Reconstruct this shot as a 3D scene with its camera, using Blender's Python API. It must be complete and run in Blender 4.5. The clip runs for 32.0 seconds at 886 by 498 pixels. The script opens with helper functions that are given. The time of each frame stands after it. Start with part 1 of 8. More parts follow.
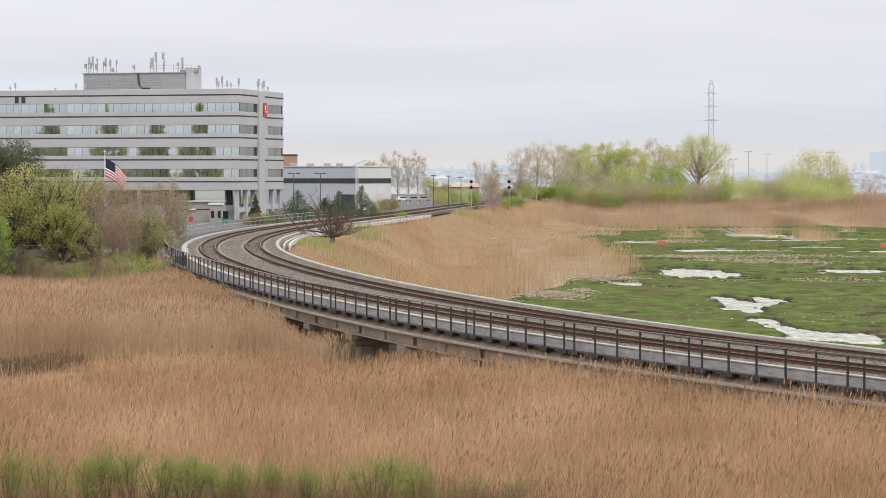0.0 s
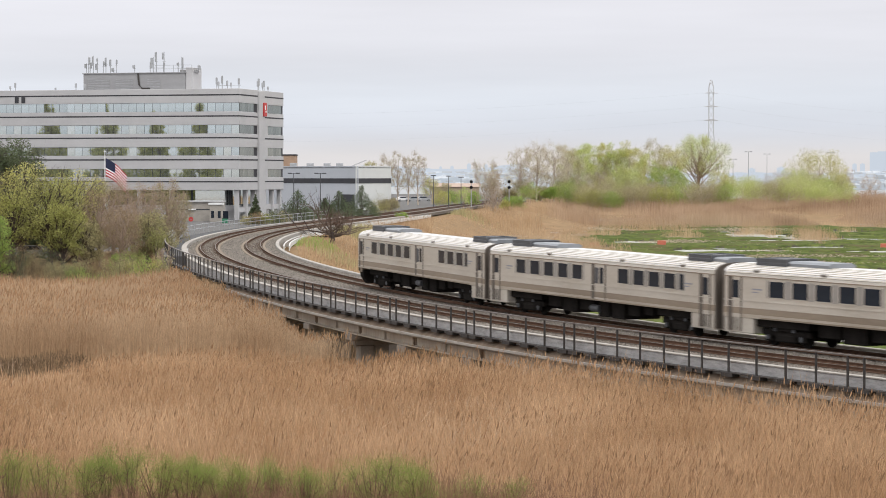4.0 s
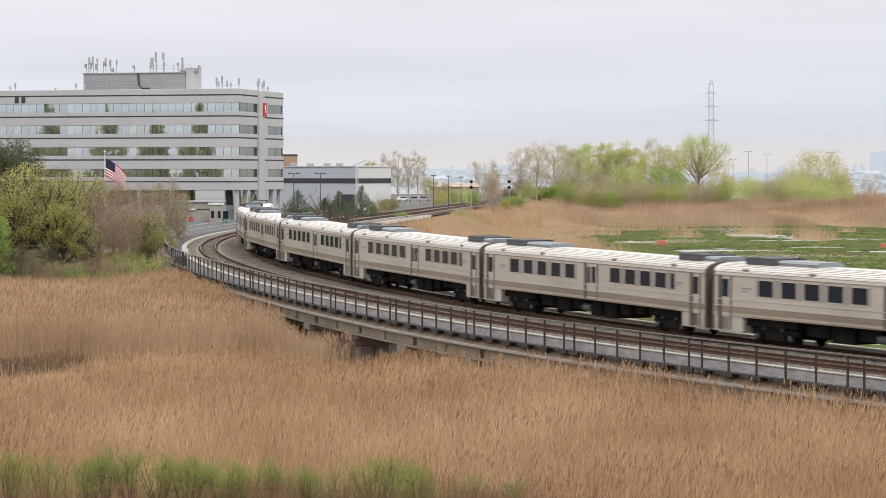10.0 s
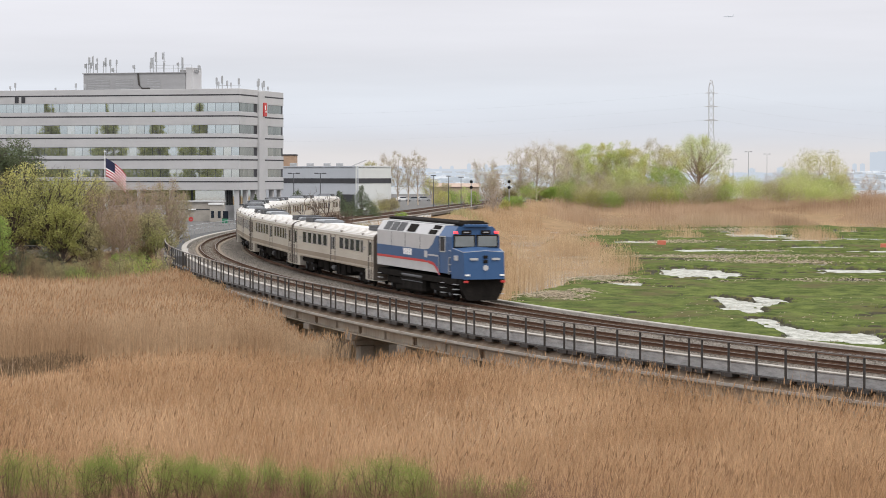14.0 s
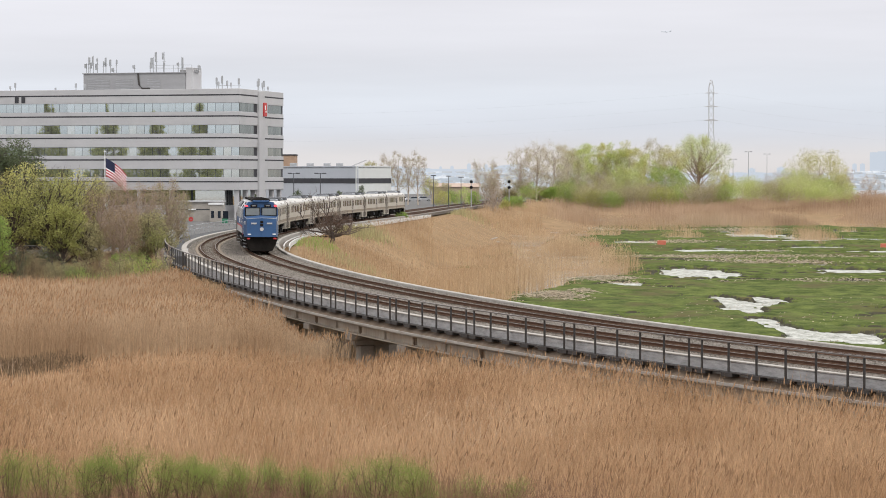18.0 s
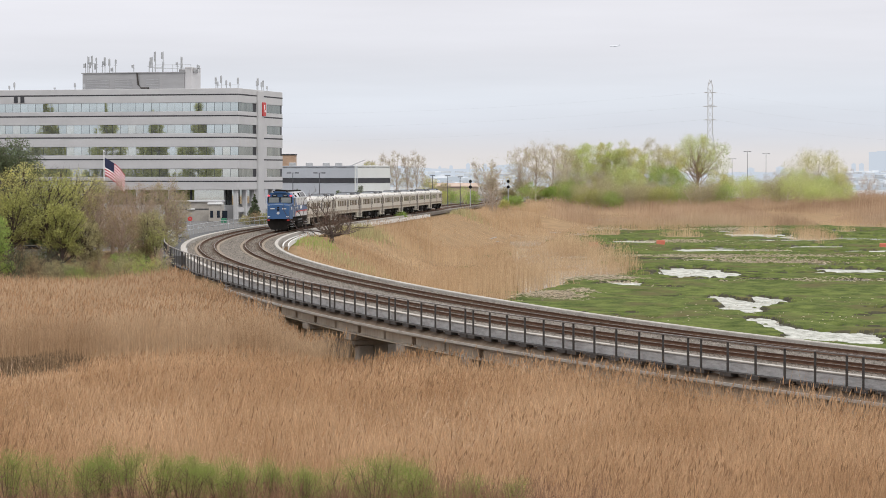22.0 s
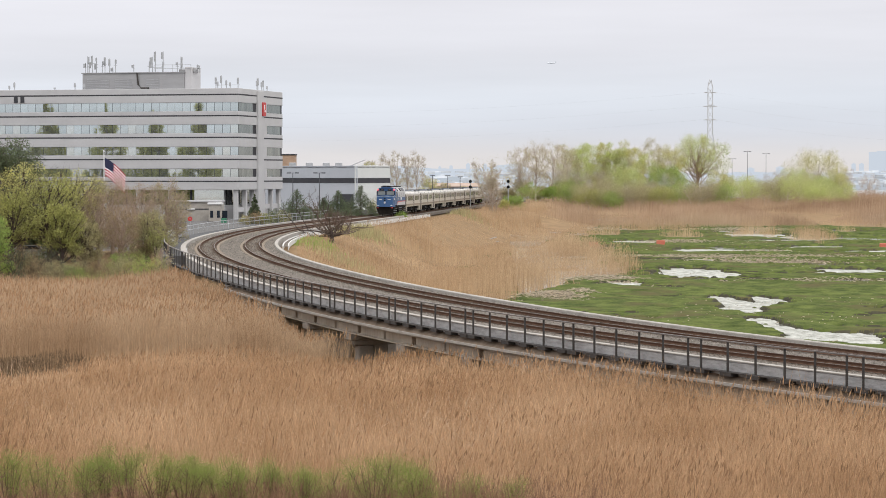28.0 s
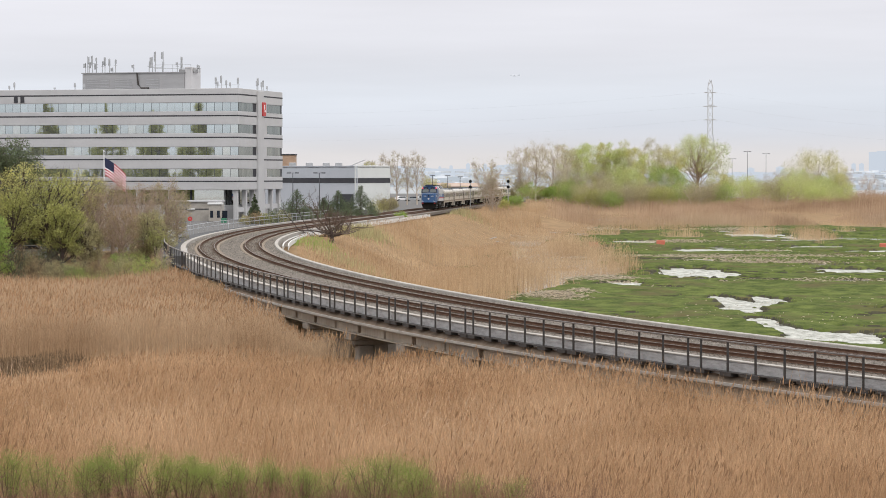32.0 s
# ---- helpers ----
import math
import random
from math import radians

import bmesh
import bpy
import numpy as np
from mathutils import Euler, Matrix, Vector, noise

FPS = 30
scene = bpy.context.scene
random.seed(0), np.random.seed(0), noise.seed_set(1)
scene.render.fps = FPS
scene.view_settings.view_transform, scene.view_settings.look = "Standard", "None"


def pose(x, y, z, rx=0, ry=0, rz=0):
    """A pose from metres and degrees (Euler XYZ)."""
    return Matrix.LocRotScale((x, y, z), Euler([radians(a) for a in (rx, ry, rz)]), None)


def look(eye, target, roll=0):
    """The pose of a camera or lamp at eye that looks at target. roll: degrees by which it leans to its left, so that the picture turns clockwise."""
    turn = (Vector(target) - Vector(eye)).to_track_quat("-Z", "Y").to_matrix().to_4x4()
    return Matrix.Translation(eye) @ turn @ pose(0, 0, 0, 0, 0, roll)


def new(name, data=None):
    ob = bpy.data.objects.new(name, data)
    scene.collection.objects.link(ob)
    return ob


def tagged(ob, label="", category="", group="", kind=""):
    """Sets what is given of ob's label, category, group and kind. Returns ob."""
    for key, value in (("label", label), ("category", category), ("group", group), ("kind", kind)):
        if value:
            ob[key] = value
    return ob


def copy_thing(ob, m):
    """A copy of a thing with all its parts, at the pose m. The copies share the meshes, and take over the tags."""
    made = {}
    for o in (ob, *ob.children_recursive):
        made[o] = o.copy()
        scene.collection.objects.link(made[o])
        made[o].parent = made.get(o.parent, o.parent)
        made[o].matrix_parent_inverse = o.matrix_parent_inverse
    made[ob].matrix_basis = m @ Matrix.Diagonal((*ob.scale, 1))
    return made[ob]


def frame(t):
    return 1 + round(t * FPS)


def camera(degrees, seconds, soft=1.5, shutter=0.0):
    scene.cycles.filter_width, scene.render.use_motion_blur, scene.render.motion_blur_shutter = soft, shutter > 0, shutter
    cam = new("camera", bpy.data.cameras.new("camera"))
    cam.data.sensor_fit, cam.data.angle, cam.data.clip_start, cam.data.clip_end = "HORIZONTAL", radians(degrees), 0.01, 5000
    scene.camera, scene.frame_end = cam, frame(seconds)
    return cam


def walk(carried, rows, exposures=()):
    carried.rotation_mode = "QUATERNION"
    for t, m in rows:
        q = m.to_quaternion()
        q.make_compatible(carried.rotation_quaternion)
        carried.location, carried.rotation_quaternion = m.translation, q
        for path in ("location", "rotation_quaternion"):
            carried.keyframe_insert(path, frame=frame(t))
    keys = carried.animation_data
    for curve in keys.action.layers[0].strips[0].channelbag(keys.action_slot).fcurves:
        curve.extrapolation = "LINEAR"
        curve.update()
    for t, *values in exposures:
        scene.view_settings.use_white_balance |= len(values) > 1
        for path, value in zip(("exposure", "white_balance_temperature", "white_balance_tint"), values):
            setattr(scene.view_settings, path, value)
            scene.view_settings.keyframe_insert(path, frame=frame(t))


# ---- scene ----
cam = camera(20.31, 32.0, 0.9, 0.5)
EYE_Z = 11.4
PITCH = 1.712
STILL, NUDGED = pose(0, 0, EYE_Z, 90 - PITCH, 0, 0), pose(0, 0, EYE_Z, 89.992 - PITCH, 0, -0.021)
walk(cam, [(0, STILL), (9.0, STILL), (18.5, STILL), (19.0, NUDGED), (26.0, NUDGED), (32.0, NUDGED)],
     exposures=[(0, 0.0), (32.0, 0.0)])

# ---- world and sun: a bright overcast spring day ----
world = bpy.data.worlds.new("overcast_sky")
scene.world = world
world.use_nodes = True
wn, wl = world.node_tree.nodes, world.node_tree.links
wn.clear()
SUN_EL, SUN_AZ = 50, 150
sky = wn.new("ShaderNodeTexSky")
sky.sky_type, sky.sun_disc = "NISHITA", False
sky.sun_elevation, sky.sun_rotation = radians(SUN_EL), radians(SUN_AZ)
sky.dust_density = 3.0
coord = wn.new("ShaderNodeTexCoord")
sep = wn.new("ShaderNodeSeparateXYZ")
wl.new(coord.outputs["Generated"], sep.inputs[0])
ramp = wn.new("ShaderNodeValToRGB")
wl.new(sep.outputs["Z"], ramp.inputs[0])
stops = [(0.0, (0.80, 0.77, 0.77, 1)), (0.007, (0.82, 0.79, 0.79, 1)), (0.018, (0.75, 0.78, 0.85, 1)), (0.03, (0.77, 0.81, 0.88, 1)),
         (0.05, (0.83, 0.84, 0.90, 1)), (0.071, (0.88, 0.88, 0.94, 1)), (0.3, (1.35, 1.35, 1.4, 1)), (1.0, (2.5, 2.48, 2.5, 1))]
while len(ramp.color_ramp.elements) < len(stops):
    ramp.color_ramp.elements.new(0.5)
for el, (p, c) in zip(ramp.color_ramp.elements, stops):
    el.position, el.color = p, c
cloud_map = wn.new("ShaderNodeMapping")
cloud_map.inputs["Scale"].default_value = (2.2, 2.2, 26.0)
wl.new(coord.outputs["Generated"], cloud_map.inputs[0])
cloud = wn.new("ShaderNodeTexNoise")
cloud.inputs["Scale"].default_value, cloud.inputs["Detail"].default_value = 1.7, 6
wl.new(cloud_map.outputs[0], cloud.inputs["Vector"])
cl_range = wn.new("ShaderNodeMapRange")
for key, val in (("From Min", 0.3), ("From Max", 0.7), ("To Min", 0.93), ("To Max", 1.07)):
    cl_range.inputs[key].default_value = val
wl.new(cloud.outputs["Fac"], cl_range.inputs["Value"])
cl_mul = wn.new("ShaderNodeVectorMath")
cl_mul.operation = "SCALE"
wl.new(ramp.outputs["Color"], cl_mul.inputs[0])
wl.new(cl_range.outputs[0], cl_mul.inputs["Scale"])
bg_cloud, bg_sky = wn.new("ShaderNodeBackground"), wn.new("ShaderNodeBackground")
wl.new(cl_mul.outputs[0], bg_cloud.inputs["Color"])
bg_cloud.inputs["Strength"].default_value = 1.0
wl.new(sky.outputs["Color"], bg_sky.inputs["Color"])
bg_sky.inputs["Strength"].default_value = 0.05
mixer = wn.new("ShaderNodeMixShader")
mixer.inputs[0].default_value = 0.94
wl.new(bg_sky.outputs[0], mixer.inputs[1])
wl.new(bg_cloud.outputs[0], mixer.inputs[2])
wout = wn.new("ShaderNodeOutputWorld")
wl.new(mixer.outputs[0], wout.inputs["Surface"])

sun = new("sun", bpy.data.lights.new("sun", "SUN"))
sun.data.energy, sun.data.angle, sun.data.color = 1.1, radians(14), (1.0, 0.96, 0.9)
sun_az = radians(SUN_AZ)
sun.matrix_world = look((0, 0, 60), (-math.sin(sun_az) * 50, -math.cos(sun_az) * 50, 60 - 50 * math.tan(radians(SUN_EL))))


# ---- materials ----
def mat(name, a, b=None, rough=0.8, metal=0.0, scale=3.0, fine=40.0, bump=0.15, vary="", amount=0.25, spec=0.3, through_light=0.0, stretch=(1, 1, 1), patch=None):
    """Two colours mixed by noise at two scales, fine relief, and a variation by object or by island."""
    m = bpy.data.materials.new(name)
    m.use_nodes = True
    n, l = m.node_tree.nodes, m.node_tree.links
    bsdf = n["Principled BSDF"]
    b = b or tuple(c * 0.8 for c in a)
    tc = n.new("ShaderNodeTexCoord")
    mp = n.new("ShaderNodeMapping")
    mp.inputs["Scale"].default_value = stretch
    l.new(tc.outputs["Object"], mp.inputs[0])
    big, small = n.new("ShaderNodeTexNoise"), n.new("ShaderNodeTexNoise")
    big.inputs["Scale"].default_value, big.inputs["Detail"].default_value = scale, 5
    small.inputs["Scale"].default_value, small.inputs["Detail"].default_value = fine, 3
    l.new(mp.outputs[0], big.inputs["Vector"])
    l.new(mp.outputs[0], small.inputs["Vector"])
    add = n.new("ShaderNodeMath")
    add.operation = "MULTIPLY_ADD"
    l.new(small.outputs["Fac"], add.inputs[0])
    add.inputs[1].default_value = 0.45
    l.new(big.outputs["Fac"], add.inputs[2])
    mr = n.new("ShaderNodeMapRange")
    mr.inputs["From Min"].default_value, mr.inputs["From Max"].default_value = 0.45, 1.0
    l.new(add.outputs[0], mr.inputs["Value"])
    mix = n.new("ShaderNodeMix")
    mix.data_type = "RGBA"
    l.new(mr.outputs[0], mix.inputs["Factor"])
    mix.inputs["A"].default_value, mix.inputs["B"].default_value = (*a, 1), (*b, 1)
    colour = mix.outputs["Result"]
    if patch:
        third, size, lo, hi = patch
        pn, pr, pm = n.new("ShaderNodeTexNoise"), n.new("ShaderNodeMapRange"), n.new("ShaderNodeMix")
        pn.inputs["Scale"].default_value, pn.inputs["Detail"].default_value = size, 4
        l.new(mp.outputs[0], pn.inputs["Vector"])
        pr.inputs["From Min"].default_value, pr.inputs["From Max"].default_value = lo, hi
        l.new(pn.outputs["Fac"], pr.inputs["Value"])
        pm.data_type = "RGBA"
        l.new(pr.outputs[0], pm.inputs["Factor"])
        l.new(colour, pm.inputs["A"])
        pm.inputs["B"].default_value = (*third, 1)
        colour = pm.outputs["Result"]
    if vary:
        src = n.new("ShaderNodeObjectInfo" if vary == "object" else "ShaderNodeNewGeometry")
        hsv = n.new("ShaderNodeHueSaturation")
        vr = n.new("ShaderNodeMapRange")
        vr.inputs["To Min"].default_value, vr.inputs["To Max"].default_value = 1 - amount, 1 + amount
        l.new(src.outputs["Random" if vary == "object" else "Random Per Island"], vr.inputs["Value"])
        l.new(vr.outputs[0], hsv.inputs["Value"])
        l.new(colour, hsv.inputs["Color"])
        colour = hsv.outputs["Color"]
    l.new(colour, bsdf.inputs["Base Color"])
    bsdf.inputs["Roughness"].default_value, bsdf.inputs["Metallic"].default_value = rough, metal
    bsdf.inputs["Specular IOR Level"].default_value = spec
    if bump:
        bp = n.new("ShaderNodeBump")
        bp.inputs["Strength"].default_value, bp.inputs["Distance"].default_value = bump, 0.02
        l.new(add.outputs[0], bp.inputs["Height"])
        l.new(bp.outputs[0], bsdf.inputs["Normal"])
    if through_light:
        tr, ms = n.new("ShaderNodeBsdfTranslucent"), n.new("ShaderNodeMixShader")
        l.new(colour, tr.inputs["Color"])
        ms.inputs[0].default_value = through_light
        l.new(bsdf.outputs[0], ms.inputs[1])
        l.new(tr.outputs[0], ms.inputs[2])
        l.new(ms.outputs[0], n["Material Output"].inputs["Surface"])
    return m


def glow(name, colour, strength):
    m = bpy.data.materials.new(name)
    m.use_nodes = True
    bsdf = m.node_tree.nodes["Principled BSDF"]
    bsdf.inputs["Base Color"].default_value = (*colour, 1)
    bsdf.inputs["Emission Color"].default_value = (*colour, 1)
    bsdf.inputs["Emission Strength"].default_value = strength
    return m


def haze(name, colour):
    """Plain far distance as a flat glow, the haze before it put into its colour."""
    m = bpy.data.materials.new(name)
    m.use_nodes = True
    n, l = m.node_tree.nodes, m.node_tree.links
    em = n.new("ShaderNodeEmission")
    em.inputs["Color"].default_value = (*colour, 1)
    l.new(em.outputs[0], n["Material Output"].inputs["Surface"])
    return m


M_REED_BACK = mat("greyish_dry_reed", (0.30, 0.195, 0.115), (0.54, 0.4, 0.265), 0.8, scale=0.16, fine=1.6, bump=0, vary="island", amount=0.32, spec=0.1, through_light=0.15)
M_REED = mat("dry_reed", (0.305, 0.178, 0.09), (0.56, 0.385, 0.238), 0.75, scale=0.13, fine=1.8, bump=0, vary="island", amount=0.3, spec=0.1, through_light=0.2)
M_PLUME = mat("reed_plume", (0.265, 0.152, 0.082), (0.40, 0.26, 0.153), 0.9, scale=0.15, fine=3, bump=0, vary="island", amount=0.35, spec=0.05, through_light=0.25)
# The darker patches stand for shade in the hollows between reed billows.
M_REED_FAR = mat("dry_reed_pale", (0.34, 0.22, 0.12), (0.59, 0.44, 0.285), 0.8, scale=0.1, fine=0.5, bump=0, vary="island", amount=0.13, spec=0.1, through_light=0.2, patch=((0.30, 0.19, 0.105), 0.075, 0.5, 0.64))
# Belt colour holds distant haze, its dark patches the shade between billows.
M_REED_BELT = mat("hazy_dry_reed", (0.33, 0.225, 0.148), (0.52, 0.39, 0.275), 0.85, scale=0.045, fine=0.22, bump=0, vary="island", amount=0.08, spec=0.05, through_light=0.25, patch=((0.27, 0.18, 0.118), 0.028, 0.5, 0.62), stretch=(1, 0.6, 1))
M_REED_TIP = mat("pale_reed_plume", (0.33, 0.215, 0.125), (0.46, 0.325, 0.205), 0.9, scale=0.15, fine=3, bump=0, vary="island", amount=0.2, spec=0.05, through_light=0.25)
M_STRAW = mat("straw_litter", (0.27, 0.18, 0.10), (0.17, 0.115, 0.065), 0.95, scale=0.3, fine=6, bump=0.4, spec=0.05)
M_MARSH = mat("marsh_turf", (0.026, 0.04, 0.01), (0.12, 0.142, 0.04), 0.95, scale=0.6, fine=4.0, bump=0.9, spec=0.03, patch=((0.085, 0.075, 0.035), 0.16, 0.52, 0.66), stretch=(1, 0.6, 1))
M_MUD = mat("wet_mud", (0.05, 0.045, 0.035), (0.09, 0.08, 0.06), 0.45, scale=0.5, fine=8, bump=0.4, spec=0.5)
M_WATER = mat("shallow_water", (0.22, 0.22, 0.20), (0.30, 0.30, 0.27), 0.08, scale=0.6, fine=4, bump=0.02, spec=0.8)
M_POOL = mat("pale_mottled_pool", (0.10, 0.105, 0.075), (0.52, 0.515, 0.475), 0.6, scale=1.1, fine=6, bump=0.3, spec=0.1, stretch=(1.0, 0.3, 1))
M_BALLAST = mat("grey_ballast", (0.095, 0.083, 0.071), (0.19, 0.168, 0.146), 0.95, scale=1.6, fine=14, bump=0.9, spec=0.1)
M_STONE = mat("ballast_stone", (0.095, 0.083, 0.071), (0.21, 0.187, 0.162), 0.95, scale=3, fine=20, bump=0.2, vary="island", amount=0.45, spec=0.05)
M_TIE = mat("brown_tie", (0.085, 0.060, 0.045), (0.13, 0.097, 0.074), 0.9, scale=3, fine=30, vary="island", amount=0.25, spec=0.1)
M_RAIL = mat("rusty_rail", (0.075, 0.042, 0.029), (0.12, 0.072, 0.05), 0.95, 0.0, scale=2, fine=30, spec=0.05)
M_RAILTOP = mat("worn_rail_head", (0.15, 0.125, 0.105), (0.10, 0.082, 0.068), 0.6, 0.2, scale=2, fine=30, bump=0)
M_CONC = mat("weathered_concrete", (0.28, 0.25, 0.215), (0.17, 0.15, 0.13), 0.9, scale=0.7, fine=9, bump=0.3)
M_CONC_L = mat("pale_concrete", (0.38, 0.355, 0.32), (0.25, 0.23, 0.205), 0.9, scale=0.9, fine=9, bump=0.25)
M_TROUGH = mat("white_trough_concrete", (0.62, 0.61, 0.59), (0.48, 0.47, 0.45), 0.9, scale=0.9, fine=9, bump=0.2)
M_CONC_D = mat("streaked_concrete_face", (0.42, 0.41, 0.405), (0.22, 0.215, 0.21), 0.9, scale=1.4, fine=7, bump=0.3, stretch=(1, 1, 4))
M_RUSTY = mat("rust_streaked_steel", (0.21, 0.165, 0.125), (0.12, 0.085, 0.06), 0.85, scale=2.5, fine=14, bump=0.2, stretch=(1, 1, 0.3), spec=0.1)
M_GIRDER = mat("tan_painted_girder", (0.42, 0.372, 0.31), (0.27, 0.232, 0.188), 0.8, scale=0.9, fine=6, bump=0.15, stretch=(1, 1, 0.25))
M_STEEL_D = mat("dark_steel", (0.035, 0.032, 0.03), (0.065, 0.057, 0.052), 0.7, 0.2, scale=2, fine=20)
M_STEEL_L = mat("galvanised_steel", (0.42, 0.43, 0.44), (0.32, 0.33, 0.34), 0.5, 0.5, scale=2, fine=20)
M_PANEL = mat("white_facade_panel", (0.45, 0.445, 0.45), (0.385, 0.38, 0.385), 0.6, scale=0.25, fine=2.5, bump=0.03)
M_BAND = mat("dark_facade_band", (0.045, 0.045, 0.05), (0.065, 0.065, 0.07), 0.7, scale=0.3, fine=3, bump=0, spec=0.1)
M_GLASS = mat("mirror_window", (0.62, 0.66, 0.65), (0.55, 0.60, 0.59), 0.03, 0.9, scale=0.4, fine=1.2, bump=0, vary="object", amount=0.08, spec=0.6)
# Bluish base stands for reflected sky, with the gloss itself kept low.
M_GLASS_D = mat("dark_glass", (0.016, 0.021, 0.030), (0.024, 0.030, 0.040), 0.12, 0.0, scale=0.6, fine=3, bump=0, spec=0.09)
M_PENT = mat("grey_penthouse_metal", (0.30, 0.30, 0.305), (0.25, 0.25, 0.255), 0.6, 0.1, scale=0.4, fine=3, stretch=(1, 1, 4))
M_RED = mat("red_paint", (0.48, 0.045, 0.04), (0.40, 0.035, 0.035), 0.5, scale=1, fine=8, bump=0)
M_ORANGE = mat("orange_plastic", (0.52, 0.15, 0.095), (0.42, 0.12, 0.08), 0.6, scale=1, fine=6, bump=0.1)
M_WHITE = mat("white_paint", (0.78, 0.78, 0.78), (0.66, 0.66, 0.66), 0.5, scale=0.5, fine=4, bump=0.03)
M_TAN_ROOF = mat("faded_red_roof", (0.40, 0.31, 0.255), (0.33, 0.255, 0.21), 0.9, scale=0.5, fine=4)
M_CLAD = mat("lit_off_white_cladding", (0.60, 0.615, 0.60), (0.53, 0.545, 0.53), 0.6, scale=0.2, fine=2, bump=0.05)
M_WARE = mat("shaded_blue_grey_cladding", (0.44, 0.455, 0.485), (0.38, 0.40, 0.43), 0.6, scale=0.2, fine=2, bump=0.05)
M_ASPHALT = mat("asphalt", (0.075, 0.073, 0.07), (0.12, 0.115, 0.11), 0.9, scale=0.3, fine=6, bump=0.3)
M_STAIN = mat("stainless_body", (0.55, 0.515, 0.455), (0.43, 0.392, 0.335), 0.38, 0.35, scale=0.8, fine=7, bump=0.03, stretch=(0.35, 1, 1))
M_STAIN_D = mat("grimy_lower_band", (0.30, 0.245, 0.185), (0.20, 0.16, 0.12), 0.5, 0.3, scale=0.5, fine=5, bump=0.03, stretch=(0.25, 1, 1))
M_ROOF = mat("bright_ribbed_roof", (0.68, 0.665, 0.65), (0.55, 0.535, 0.52), 0.42, 0.2, scale=0.5, fine=5, bump=0.03, stretch=(0.3, 1, 1))
M_UNDER = mat("black_undercarriage", (0.009, 0.0085, 0.008), (0.024, 0.021, 0.019), 0.95, scale=1.5, fine=10, spec=0.03)
M_GREYEQ = mat("grey_roof_equipment", (0.095, 0.098, 0.105), (0.06, 0.062, 0.067), 0.6, 0.2, scale=1, fine=6)
M_DUCT = mat("blue_grey_duct", (0.235, 0.25, 0.268), (0.17, 0.182, 0.195), 0.5, 0.2, scale=1, fine=6)
M_DARK_BROWN = mat("dark_brown_metal", (0.085, 0.070, 0.058), (0.13, 0.11, 0.092), 0.55, 0.2, scale=1, fine=6)
M_BLUE = mat("blue_locomotive_paint", (0.022, 0.066, 0.158), (0.032, 0.083, 0.19), 0.45, scale=0.7, fine=5, bump=0.03)
M_LSILVER = mat("silver_locomotive_paint", (0.46, 0.46, 0.465), (0.39, 0.39, 0.395), 0.45, 0.15, scale=0.6, fine=5, bump=0.03)
M_GRILLE = mat("dark_grille", (0.05, 0.052, 0.055), (0.12, 0.12, 0.125), 0.7, 0.2, scale=1.5, fine=12)
M_TAIL = glow("red_marker_light", (1.0, 0.05, 0.06), 1.6)
M_BARK = mat("grey_brown_bark", (0.10, 0.075, 0.058), (0.16, 0.125, 0.10), 0.95, scale=2, fine=14, bump=0.5)
M_BARK_RED = mat("dark_reddish_bark", (0.095, 0.055, 0.04), (0.16, 0.1, 0.075), 0.95, scale=1, fine=6, bump=0, spec=0.1)
M_BARK_D = mat("dark_bark", (0.045, 0.033, 0.03), (0.08, 0.06, 0.052), 0.95, scale=2, fine=14, bump=0.5)
M_TWIG = mat("grey_brown_twigs", (0.27, 0.20, 0.155), (0.36, 0.28, 0.22), 0.95, scale=1, fine=6, bump=0, spec=0.1)


def leaf_mat(name, a, b, tr=0.35, amount=0.4):
    return mat(name, a, b, 0.8, scale=0.35, fine=3, bump=0, vary="island", amount=amount, spec=0.08, through_light=tr)


L_OLIVE = leaf_mat("olive_spring_leaves", (0.26, 0.27, 0.08), (0.4, 0.4, 0.14), 0.45, 0.4)
# Haze over the far wood is put into the yellow, lime and pale leaves.
L_YELLOW = leaf_mat("yellow_green_leaves", (0.41, 0.4, 0.13), (0.5, 0.48, 0.19), 0.5, 0.25)
L_LIME = leaf_mat("lime_leaves", (0.4, 0.46, 0.15), (0.5, 0.545, 0.215), 0.5, 0.2)
L_GREEN = leaf_mat("fresh_green_leaves", (0.24, 0.33, 0.08), (0.32, 0.41, 0.12), 0.5, 0.3)
L_PALE = leaf_mat("pale_opening_buds", (0.45, 0.415, 0.25), (0.53, 0.49, 0.31), 0.5, 0.2)
L_RUST = leaf_mat("rusty_spring_leaves", (0.24, 0.175, 0.10), (0.34, 0.26, 0.15), 0.45, 0.35)
L_DARK = leaf_mat("dark_needles", (0.085, 0.11, 0.062), (0.14, 0.165, 0.09), 0.3, 0.3)
L_BUD = leaf_mat("dull_opening_buds", (0.27, 0.24, 0.13), (0.36, 0.32, 0.18), 0.45, 0.3)
L_KHAKI = leaf_mat("khaki_spring_leaves", (0.32, 0.29, 0.15), (0.42, 0.38, 0.205), 0.4, 0.3)
L_SHRUB = leaf_mat("shrub_leaves", (0.17, 0.215, 0.055), (0.27, 0.31, 0.09), 0.4, 0.25)


# ---- building blocks ----
def mesh_of(name, verts, faces, *mats, index=None, smooth=False):
    me = bpy.data.meshes.new(name)
    me.from_pydata([tuple(v) for v in verts], [], faces)
    for m in mats:
        me.materials.append(m)
    if index is not None:
        me.polygons.foreach_set("material_index", index)
    if smooth:
        me.shade_smooth()
    me.update()
    return me


